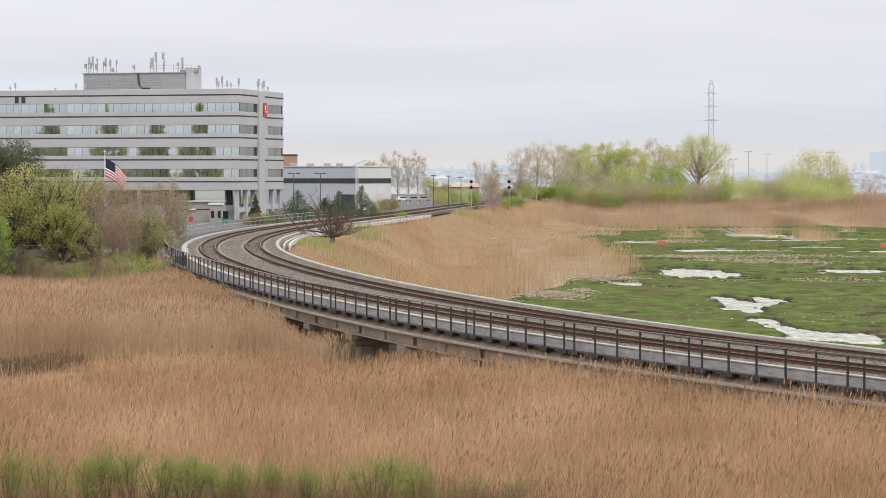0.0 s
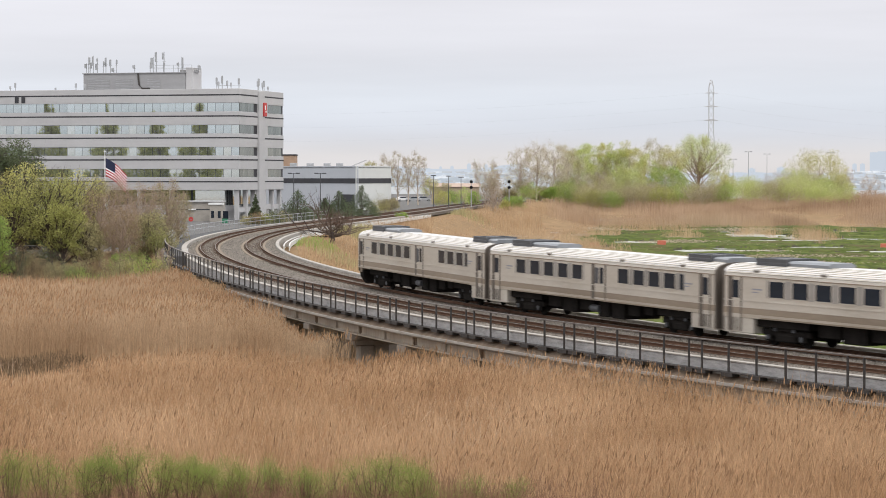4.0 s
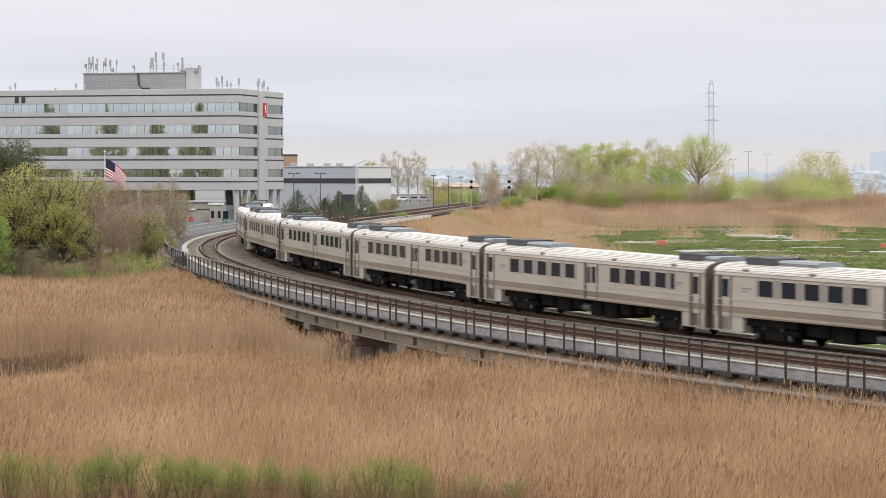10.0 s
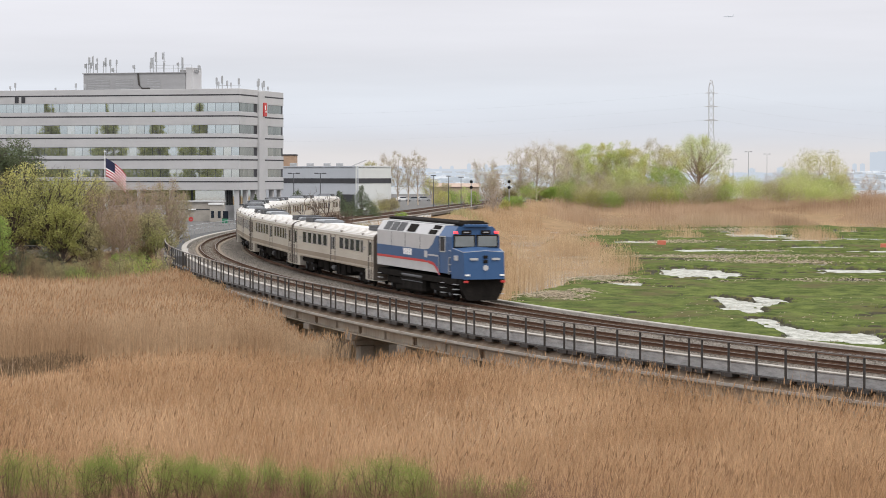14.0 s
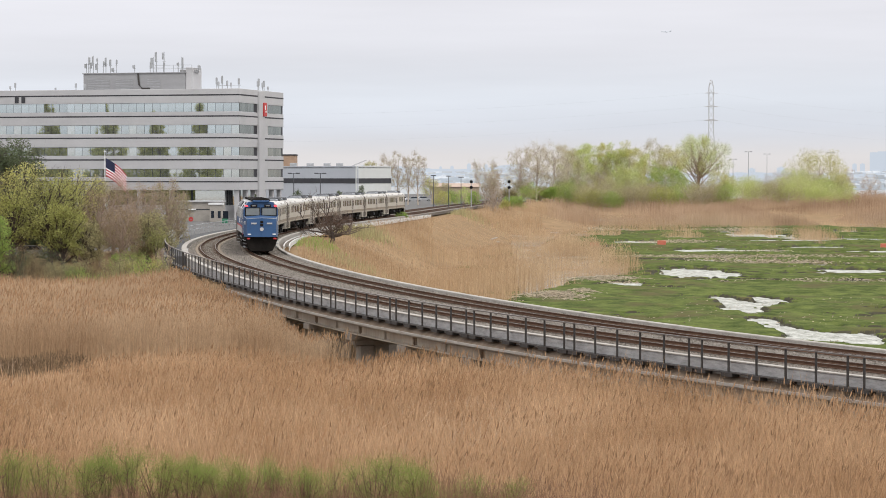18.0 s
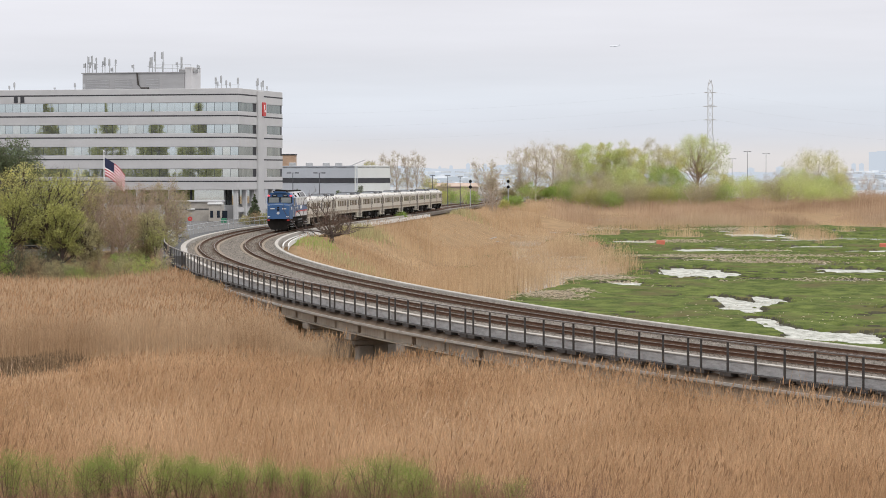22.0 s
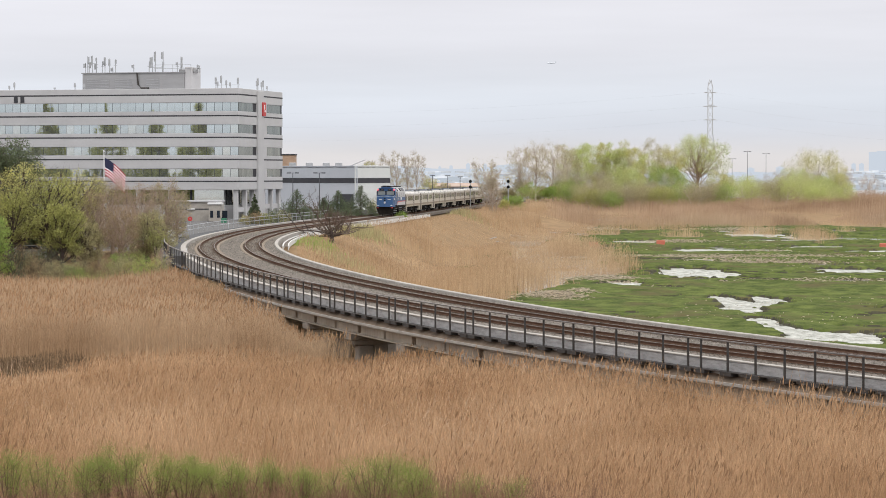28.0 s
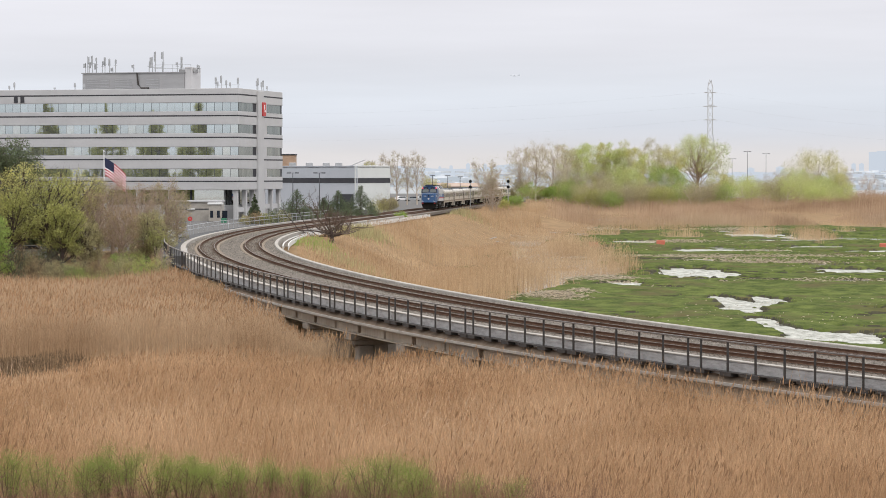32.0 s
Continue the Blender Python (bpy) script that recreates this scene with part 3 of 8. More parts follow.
    part("outer_wall", sweep([(6.35, -2.4), (6.95, -2.4), (6.95, -0.22), (6.9, -0.18), (6.4, -0.18), (6.35, -0.22)], ABUT, 150), M_CONC_D, bank, "streaked grey concrete wall face")
    part("outer_wall_cap", sweep(rect(6.6, 6.99, -0.18, -0.13), ABUT, 150), M_CONC_L, bank)
    part("platform", sweep([(6.98, -1.4), (8.9, -1.4), (8.9, -0.2), (6.98, -0.12)], 128, 330, drift=None), M_PAVED, bank, "grey paved strip beside the outer track")
    part("platform_kerb", sweep(rect(6.5, 6.98, -0.8, 0.02), 126, 330), M_CONC_L, bank, "pale concrete edge of the paved strip")
    part("platform_edge", sweep([(8.9, -1.4), (9.7, -1.4), (9.7, -0.22), (8.9, -0.2)], 186, 330), M_PAVED, bank)

    bed = thing("ballast_bed", Matrix(), "grey crushed stone ballast under both tracks", "ballast", kind="structure")
    prof = [(-2.25, -0.73), (-2.25, -0.2), (-1.4, -0.18), (-0.9, -0.205), (0.9, -0.205), (1.4, -0.18), (2.2, -0.22), (3.1, -0.18), (3.55, -0.205), (5.35, -0.205), (5.85, -0.18), (6.35, -0.25), (6.35, -0.73)]
    part("ballast_layer", sweep(prof, S_NEAR, S_END, 2.0), M_BALLAST, bed)
    # loose stones, for the nearer stretch
    rng = np.random.default_rng(5)
    n = 40000
    st = -15 + 265 * rng.random(n) ** 1.35
    of = rng.uniform(-2.15, 6.3, n)
    ca, sa = np.cos(np.interp(st, TS, TH)), np.sin(np.interp(st, TS, TH))
    cx, cy = np.interp(st, TS, TX) - sa * of, np.interp(st, TS, TY) + ca * of
    cz = np.interp(st, TS, TZ) - 0.185
    by_rail = np.minimum(np.abs(np.abs(of) - 0.72), np.abs(np.abs(of - OUTER) - 0.72))
    r = rng.uniform(0.03, 0.085, n) * (0.45 + 0.55 * smooth(0.1, 0.6, by_rail))
    shape = np.array([(1, 0, 0), (-0.5, 0.87, 0), (-0.5, -0.87, 0), (0.1, 0.1, 0.9)])
    ang = rng.uniform(0, 6.28, n)
    rx = shape[None, :, 0] * np.cos(ang)[:, None] - shape[None, :, 1] * np.sin(ang)[:, None]
    ry = shape[None, :, 0] * np.sin(ang)[:, None] + shape[None, :, 1] * np.cos(ang)[:, None]
    v = np.stack([cx[:, None] + rx * r[:, None], cy[:, None] + ry * r[:, None], cz[:, None] + shape[None, :, 2] * r[:, None]], 2).reshape(-1, 3)
    t = (np.arange(n)[:, None, None] * 4 + np.array([(0, 1, 3), (1, 2, 3), (2, 0, 3)])[None]).reshape(-1, 3)
    stones = part("loose_stones", big_mesh("loose_stones", v, t, [M_STONE]), None, bed)
    tagged(stones, "loose grey ballast stones", kind="stuff")

    for o, lab in ((0.0, "inner railway track with rusty rails on brown ties"), (OUTER, "outer railway track with rusty rails on brown ties")):
        tr = thing("railway_track", Matrix(), lab, "track", "the two tracks")
        for side in (-0.72, 0.72):
            c = o + side
            part("rail", sweep([(c - 0.07, -0.16), (c + 0.07, -0.16), (c + 0.07, -0.14), (c + 0.012, -0.12), (c + 0.012, -0.045), (c + 0.036, -0.035), (c + 0.036, 0.0), (c - 0.036, 0.0), (c - 0.036, -0.035), (c - 0.012, -0.045), (c - 0.012, -0.12), (c - 0.07, -0.14)], S_NEAR, S_END, 2.0), M_RAIL, tr)
            part("rail_head", sweep(rect(c - 0.033, c + 0.033, 0.0, 0.006), S_NEAR, S_END, 2.0), M_RAILTOP, tr, "worn bright rail head")
        ties = Shape()
        for i in range(900):
            s = -40 + i * 0.55
            if s > 420:
                break
            p = on_track(s, o, -0.248)
            ties.box((0, 0, 0), (0.22, 2.6, 0.12), 0, Matrix.Translation(p) @ Matrix.Rotation(heading(s), 4, "Z"))
        for side in (-1, 1):
            part("dusty_shoulder", sweep(rect(o + side * 1.08 - 0.13, o + side * 1.08 + 0.13, -0.22, -0.15), 118, 320), M_SHOULDER, tr, "tan dust beside the rail")
        tagged(part("tie_bed", ties, M_TIE, tr, "brown timber ties"), kind="stuff")


build_line()


def rail_drift(s):
    """How far the railing stands outside its place on the bridge."""
    return float(np.interp(s, (86, 130, 152, 190, 400), (0, 1.1, 1.4, 2.35, 2.35)))


def build_railing():
    """Posts in sections with a narrow joint between them, on brackets outside the kerb."""
    rail = thing("bridge_railing", Matrix(), "dark steel handrail with posts on brackets along the bridge", "railing")
    post = Shape().box((0, 0, 0.67), (0.09, 0.09, 1.36), 0.012).mesh("post", M_STEEL_D)
    brk = Shape().prism([(-0.28, -0.02), (0.14, -0.02), (0.14, -0.19), (-0.28, -0.22)], -0.42, 0.42).mesh("bracket", M_STEEL_D)
    o = 7.25
    joints = [6.15 + 10.95 * i for i in range(-6, 15)]
    for j in joints:
        stations = [j + 0.46 + k * 1.99 for k in range(6)]
        for s in stations:
            if s > 161:
                continue
            m = Matrix.Translation(on_track(s, o + rail_drift(s), -0.62)) @ Matrix.Rotation(heading(s), 4, "Z")
            part("post", post, None, rail, m=m)
            part("bracket", brk, None, rail, m=m)
    part("top_rail", sweep(rect(o - 0.05, o + 0.05, 0.70, 0.76), -57, 161, 2.0, drift=rail_drift), M_STEEL_W, rail, "worn steel handrail")
    part("walkway", sweep(rect(6.96, o + 0.1, -0.66, -0.62), -57, 86, 2.0), M_STEEL_D, rail, "narrow steel walkway")
    part("walkway", sweep(rect(o - 0.3, o + 0.1, -0.66, -0.60), 86, 161, 2.0, drift=rail_drift), M_STEEL_D, rail, "narrow steel walkway")
    # galvanised railing along the paved strip beyond the bend
    r2 = thing("platform_railing", Matrix(), "galvanised pipe railing along the paved strip", "railing")
    post2 = Shape().tube([(0, 0, 0), (0, 0, 1.2)], 0.035, 6).mesh("post", M_STEEL_L)
    for i in range(46):
        s = 162.5 + i * 4.0
        if s > 320:
            break
        part("post", post2, None, r2, m=Matrix.Translation(on_track(s, o + rail_drift(s), -0.28)))
    for z in (0.88, 0.4):
        part("pipe", sweep(rect(o - 0.04, o + 0.04, z - 0.03, z + 0.03), 161.2, 320, 3.0, drift=rail_drift), M_STEEL_L, r2)


build_railing()


# ---- train ----
CAR = 26.0


def arch(half, low, gutter, crest, n=12):
    """A body section: straight sides and a rounded roof."""
    pts = [(-half, low), (half, low), (half, gutter)]
    for i in range(1, n):
        a = math.pi * i / n
        pts.append((half * math.copysign(abs(math.cos(a)) ** 0.7, math.cos(a)), gutter + (crest - gutter) * math.sin(a) ** 0.75))
    return pts + [(-half, gutter)]


def window_mesh(w, h, name, m):
    return Shape().box((0, 0, 0), (w, 0.03, h), 0.012).mesh(name, m)


def bogie(parent, x, wheel_x=1.25, wheel_r=0.43):
    sh = Shape().box((0, 0, 0.62), (0.9, 2.1, 0.4), 0.05)
    for q in (-1, 1):
        sh.box((0, q * 0.98, 0.66), (3.6, 0.2, 0.34), 0.05).box((0, q * 1.04, 0.4), (1.5, 0.16, 0.36), 0.05).box((0, q * 1.06, 0.86), (0.9, 0.3, 0.3), 0.05)
        for wx in (-wheel_x, wheel_x):
            sh.box((wx, q * 1.03, 0.52), (0.56, 0.24, 0.56), 0.06).box((wx * 0.55, q * 1.02, 0.95), (0.24, 0.24, 0.34), 0.04)
    b = part("bogie", sh, M_UNDER, parent, "black bogie frame with journal boxes", Matrix.Translation((x, 0, 0)))
    for q in (-1, 1):
        for wx in (-wheel_x, wheel_x):
            part("spring", Shape().tube([(wx * 0.55, q * 1.16, 0.72), (wx * 0.55, q * 1.16, 1.02)], 0.09, 8), M_GREYEQ, b, "dusty grey spring")
            part("axle_cap", Shape().tube([(wx, q * 1.14, wheel_r), (wx, q * 1.19, wheel_r)], 0.13, 10), M_GREYEQ, b, "dusty grey axle cap")
    for wx in (-wheel_x, wheel_x):
        part("wheelset", Shape().tube([(wx, -0.79, wheel_r), (wx, -0.66, wheel_r)], wheel_r, 16).tube([(wx, 0.66, wheel_r), (wx, 0.79, wheel_r)], wheel_r, 16).tube([(wx, -0.66, wheel_r), (wx, 0.66, wheel_r)], 0.08, 8), M_UNDER, b, "worn steel wheels on an axle")
    return b


def build_coach(cab=False):
    car = thing("passenger_coach", Matrix(), "stainless steel passenger coach with a ribbed roof and dark windows", "train car", "coaches of the train")
    L, half = 25.6, 1.56
    nose = L / 2 - (0.55 if cab else 0.0)
    body = part("body", Shape().prism(arch(half, 1.27, 3.26, 3.83), -L / 2, nose), M_STAIN, car, "grimy beige stainless steel body")
    # lowered vestibule corners at the coach's ends
    for e in ((-1,) if cab else (-1, 1)):
        part("end_skirt", Shape().box((e * (L / 2 - 1.2), 0, 0.9), (2.4, 2 * half - 0.02, 0.75), 0.03), M_STAIN, car, "lowered vestibule skirt")
        for q in (-1, 1):
            # Flat dark panel standing for the open step recess.
            part("step_well", Shape().box((e * (L / 2 - 1.05), q * (half - 0.005), 0.95), (0.62, 0.04, 0.62)), M_DARK_BROWN, car, "dark step well under the door")
        part("end_frame", Shape().box((e * (L / 2 + 0.08), 0, 2.2), (0.16, 1.1, 2.5), 0.03), M_UNDER, car, "black gangway bellows")
        part("end_cap", Shape().prism(arch(half + 0.012, 0.6, 3.27, 3.845), e * (L / 2 - 0.16), e * (L / 2 + 0.01)), M_DARK_BROWN, car, "sooty end frame")
    # ribbed roof skin
    half_roof = [(y, z) for y, z in arch(half, 1.27, 3.26, 3.83)[3:-1]]
    roof = Shape()
    top = [(y * 1.006, z + 0.02) for y, z in half_roof]
    low = [(y, z - 0.05) for y, z in half_roof][::-1]
    roof.prism(top + low, -L / 2 + 0.3, nose - 0.1)
    rp = part("roof", roof, M_ROOF, car, "bright corrugated roof")
    # Ribs take the darker body metal, so their shading shows as lines.
    rib = Shape().box((0, 0, 0), (L - 1.5 if cab else L - 0.7, 0.05, 0.04)).mesh("roof_rib", M_STAIN)
    for k in range(1, 8):
        a = math.pi / 2 * k / 8.5
        y, z = half * math.cos(a) ** 0.7, 3.26 + 0.57 * math.sin(a) ** 0.75
        tilt = math.degrees(math.atan2(0.57 * math.cos(a), half * math.sin(a)))
        for sgn in (-1, 1):
            part("roof_rib", rib, None, rp, m=pose(-0.3 if cab else 0, sgn * y, z + 0.022, -sgn * tilt, 0, 0))
    for sgn in (-1, 1):
        part("gutter", Shape().box((nose / 2 - L / 4, sgn * (half + 0.015), 3.25), (nose + L / 2 - 0.3, 0.04, 0.04)), M_STAIN_D, body)
        part("lower_band", Shape().box((nose / 2 - L / 4, sgn * (half + 0.006), 1.605), (nose + L / 2 - 0.2, 0.02, 0.3)), M_STAIN_D, body, "dull brown fluted band")
        part("belt_rail", Shape().box((nose / 2 - L / 4, sgn * (half + 0.012), 2.1), (nose + L / 2 - 0.2, 0.03, 0.035)), M_STAIN, body)
        part("belt_rail", Shape().box((nose / 2 - L / 4, sgn * (half + 0.012), 1.78), (nose + L / 2 - 0.2, 0.03, 0.03)), M_STAIN, body)
        part("sill", Shape().box((nose / 2 - L / 4, sgn * (half + 0.012), 1.31), (L - 6.0, 0.035, 0.07)), M_STAIN_D, body)
        # Darker strip holds dust and the body's shading towards its foot.
        part("lower_side", Shape().box((nose / 2 - L / 4, sgn * (half + 0.003), 1.36), (nose + L / 2 - 0.2, 0.02, 0.17)), M_STAIN_M, body, "dusty lower side with shade in its colour")
        part("window_band", Shape().box((L / 2 * sgn - 7.62 * sgn, sgn * (half + 0.001), 2.72), (8.4, 0.012, 0.86)), M_PIER, body, "grey panel between the windows")
        part("window_band", Shape().box((L / 2 * sgn - (19.9 if cab else 19.1) * sgn, sgn * (half + 0.001), 2.72), (5.2 if cab else 6.9, 0.012, 0.86)), M_PIER, body, "grey panel between the windows")
        wide, slim = window_mesh(1.12, 0.76, "window", M_GLASS_D), window_mesh(0.36, 0.76, "window", M_GLASS_D)
        fr = Shape()
        for w, h, mm in ((1.12, 0.76, "frame"),):
            for q in (-1, 1):
                fr.box((q * (w / 2 + 0.03), 0, 0), (0.06, 0.035, h + 0.12))
                fr.box((0, 0, q * (h / 2 + 0.03)), (w, 0.035, 0.06))
        frame_mesh = fr.mesh("window_frame", M_STAIN)
        # distances from the leading end; the far side is turned about
        for c in (4.2, 5.95, 7.65, 9.35, 11.05) + ((17.8, 19.45, 21.1) if cab else (16.2, 17.85, 19.45, 21.05)):
            x = (L / 2 - c) * sgn
            w = part("window", wide, None, car, m=pose(x, sgn * (half + 0.004), 2.72))
            part("window_frame", frame_mesh, None, w, m=pose(0, sgn * 0.004, 0))
        part("window", slim, None, car, m=pose((L / 2 - 22.25) * sgn, sgn * (half + 0.004), 2.72))
        # doors: two at the ends, one a little past the middle
        for c, low_z in ((1.35 if cab else 1.05, 1.36 if cab else 0.62), (24.6, 0.62), (13.55, 1.36)):
            x = (L / 2 - c) * sgn
            hh = 3.24 - low_z
            w = 1.35 if c > 10 and low_z > 1 else 0.85
            d = part("door", Shape().box((0, 0, 0), (w, 0.05, hh), 0.01), M_STAIN, car, "sliding door with a tall window", pose(x, sgn * (half - 0.01), low_z + hh / 2))
            part("door_window", window_mesh(0.42 if w > 1 else 0.5, 0.86, "door_window", M_GLASS_D), None, d, m=pose(-0.26 * sgn if w > 1 else 0, sgn * 0.02, hh / 2 - 0.6))
            if w > 1:
                part("door_window", window_mesh(0.42, 0.86, "door_window", M_GREYEQ), None, d, m=pose(0.28 * sgn, sgn * 0.02, hh / 2 - 0.62))
            # Dark strips mark the jambs; the wider one stands for the recess.
            for q in (-1, 1):
                part("door_edge", Shape().box((q * w / 2, sgn * 0.02, 0), (0.34 if q * sgn > 0 else 0.1, 0.03, hh)), M_DARK_BROWN, d, "dark brown door jamb")
        # bars in place of small lettering
        for c in (2.7, 22.9):
            part("lettering_bar", Shape().box((0, 0, 0.05), (0.75, 0.012, 0.07)).box((0.15, 0, -0.09), (0.5, 0.012, 0.05)), M_LETTER, car, "", pose((L / 2 - c) * sgn, sgn * (half + 0.008), 2.62))
        for c in (2.6, 7.6, 16.0, 22.3):
            part("roof_vent", Shape().box((0, 0, 0), (0.42, 0.14, 0.3), 0.03), M_PIER, rp, "small dark roof vent", pose((L / 2 - c) * sgn, sgn * 1.47, 3.5, sgn * -30))
    # roof equipment at the trailing end and the leading end
    eq = part("roof_equipment", Shape().box((0, 0, 0.1), (2.3, 2.0, 0.16), 0.02).box((0, 0.92, 0.26), (2.3, 0.12, 0.2), 0.02).box((0, -0.92, 0.26), (2.3, 0.12, 0.2), 0.02).box((1.08, 0, 0.26), (0.12, 1.8, 0.2), 0.02).box((-1.08, 0, 0.26), (0.12, 1.8, 0.2), 0.02).tube([(-0.5, 0, 0.16), (-0.5, 0, 0.34)], 0.42, 14).tube([(0.5, 0, 0.16), (0.5, 0, 0.34)], 0.42, 14), M_GREYEQ, car, "grey air-conditioning unit on the roof", pose(-L / 2 + 2.6, 0, 3.78))
    part("duct", Shape().prism([(-0.85, -0.12), (0.85, -0.12), (0.85, 0.08), (0.7, 0.17), (-0.7, 0.17), (-0.85, 0.08)], -0.7, 0.7), M_DUCT, eq, "blue-grey duct", pose(-1.8, 0, 0.1))
    eq2 = part("roof_equipment", Shape().box((0, 0, 0.1), (2.4, 1.9, 0.16), 0.02).box((0, 0.88, 0.26), (2.4, 0.12, 0.22), 0.02).box((0, -0.88, 0.26), (2.4, 0.12, 0.22), 0.02).box((1.14, 0, 0.26), (0.12, 1.7, 0.22), 0.02).box((-0.3, 0, 0.3), (0.8, 1.5, 0.16), 0.03).tube([(0.55, 0, 0.16), (0.55, 0, 0.36)], 0.45, 14), M_GREYEQ, car, "grey air-conditioning unit on the roof", pose(L / 2 - 3.0, 0, 3.78))
    part("duct", Shape().prism([(-0.8, -0.14), (0.8, -0.14), (0.8, 0.1), (0.62, 0.2), (-0.62, 0.2), (-0.8, 0.1)], -1.5, 1.5), M_DUCT, eq2, "blue-grey duct", pose(-2.6, 0, 0.08))
    for c in (4.3, 21.3):
        bogie(car, L / 2 - c)
        part("underframe", Shape().box((L / 2 - c, 0, 1.08), (3.9, 2.6, 0.4), 0.03), M_UNDER, car, "black underframe")
    for c, w, h in ((7.5, 1.6, 0.62), (9.3, 1.7, 0.78), (11.3, 1.6, 0.6), (13.2, 1.2, 0.82), (14.8, 1.4, 0.84), (16.5, 1.2, 0.6), (18.1, 1.0, 0.45)):
        part("equipment_box", Shape().box((0, 0, 0), (w, 2.2, h), 0.04), M_UNDER, car, "dark equipment box under the floor", pose(L / 2 - c, 0, 1.22 - h / 2))
    for sgn in (-1, 1):
        part("air_tank", Shape().tube([(-0.45, 0, 0), (0.45, 0, 0)], 0.2, 10), M_GREYEQ, car, "pale grey air tank", pose(L / 2 - 12.4, sgn * 1.1, 0.8))
    for e in (-1, 1):
        part("coupler", Shape().box((e * (L / 2 + 0.1), 0, 0.85), (0.5, 0.3, 0.25)), M_UNDER, car)
    if cab:
        build_cab_front(car, nose)
    return car


def build_cab_front(car, nose):
    """The leading coach's driving end."""
    tagged(car, "leading stainless steel cab coach with a driving end")
    part("cab_front", Shape().prism([(-1.5, 1.0), (1.5, 1.0), (1.5, 3.4), (0.9, 3.72), (-0.9, 3.72), (-1.5, 3.4)], nose - 0.03, nose + 0.12), M_DARK_BROWN, car, "grey end with windscreens")
    for y in (-0.95, 0.95):
        part("windscreen", Shape().box((nose + 0.13, y, 2.75), (0.03, 0.8, 0.7), 0.01), M_GLASS_D, car)
        part("headlight", Shape().tube([(nose + 0.12, y, 1.3), (nose + 0.17, y, 1.3)], 0.13, 12), M_WHITE, car)
    part("end_sill", Shape().box((nose - 0.2, 0, 1.12), (0.7, 2.9, 0.32), 0.03), M_STAIN_D, car)
    part("pilot", Shape().prism([(-1.1, 0.22), (1.1, 0.22), (1.4, 0.7), (1.45, 1.1), (-1.45, 1.1), (-1.4, 0.7)], nose - 0.75, nose - 0.02), M_UNDER, car, "black snow plough")


def build_locomotive():
    """The pushing engine at the train's tail; x = 0 at the coupling, its nose points back along x."""
    lo = thing("diesel_locomotive", Matrix(), "blue and silver diesel locomotive with red stripe and red lights", "locomotive")
    half = 1.55
    sec = [(-half, 1.74), (half, 1.74), (half, 4.0), (half - 0.42, 4.62), (-half + 0.42, 4.62), (-half, 4.0)]
    hood = part("hood", Shape().prism(sec, -13.0, -0.55), M_LSILVER, lo, "silver hood")
    cab = part("cab", Shape().prism(sec, -15.35, -13.0), M_BLUE, lo, "blue cab")
    # nose: lower than the cab, with a vertical ridge
    nose_pts = [(-15.35, -half, 1.5), (-15.35, half, 1.5), (-15.35, half, 3.3), (-15.35, -half, 3.3),
                (-16.95, -1.3, 1.5), (-16.95, 1.3, 1.5), (-16.8, 1.3, 3.1), (-16.8, -1.3, 3.1), (-17.15, 0, 1.5), (-17.0, 0, 3.2), (-15.35, 0, 3.42)]
    nose = part("nose", Shape().add(nose_pts, [(1, 5, 6, 2), (4, 0, 3, 7), (5, 8, 9, 6), (8, 4, 7, 9), (2, 6, 9, 10), (10, 9, 7, 3), (0, 4, 8, 5, 1)]), M_BLUE, lo, "blue nose with white edges")
    part("nose_trim", Shape().tube([(-15.4, 1.5, 3.33), (-16.8, 1.3, 3.13), (-17.0, 0, 3.23), (-16.8, -1.3, 3.13), (-15.4, -1.5, 3.33)], 0.018, 5), M_LSILVER, nose)
    # windscreens lean back
    for y in (-0.74, 0.74):
        part("screen_frame", Shape().box((-15.36, y, 3.74), (0.05, 1.4, 0.78)), M_UNDER, cab, "black screen surround")
        part("windscreen", Shape().add([(-15.38, y - 0.62, 3.42), (-15.38, y + 0.62, 3.42), (-15.32, y + 0.6, 4.05), (-15.32, y - 0.6, 4.05),
                                        (-15.42, y - 0.62, 3.42), (-15.42, y + 0.62, 3.42), (-15.4, y + 0.6, 4.05), (-15.4, y - 0.6, 4.05)],
                                       [(4, 7, 6, 5), (0, 1, 2, 3), (0, 4, 5, 1), (3, 2, 6, 7), (1, 5, 6, 2), (0, 3, 7, 4)]), M_SCREEN, cab, "grey reflecting windscreen")
        part("marker_light", Shape().box((-15.42, y * 1.78, 4.27), (0.08, 0.27, 0.15), 0.03), M_TAIL, cab, "glowing red marker light")
        part("number_board", Shape().box((-15.4, y * 0.85, 4.28), (0.06, 0.62, 0.24), 0.01), M_UNDER, cab, "dark number board")
        part("digit_bar", Shape().box((-15.44, y * 0.85, 4.28), (0.02, 0.34, 0.07)), M_PENT, cab)
        part("buffer_light", Shape().box((-16.98, y * 1.5, 1.75), (0.1, 0.28, 0.1)), M_WHITE, nose)
        part("nose_bar", Shape().box((-17.0, y * 0.95, 2.72), (0.05, 0.5, 0.14)), M_LSILVER, nose, "pale bars in place of digits", pose(0, 0, 0))
        part("tail_lamp", Shape().box((-16.95, y * 1.6, 1.35), (0.12, 0.3, 0.14), 0.03), M_RED, nose)
    part("nose_emblem", Shape().tube([(-17.1, 0.0, 2.2), (-17.15, 0.0, 2.2)], 0.17, 16), M_LSILVER, nose, "round white emblem")
    part("nose_lamp", Shape().box((-17.08, 0, 2.85), (0.1, 0.28, 0.18), 0.02).box((-17.1, 0, 2.58), (0.1, 0.28, 0.18), 0.02), M_UNDER, nose, "paired dark headlamp housing")
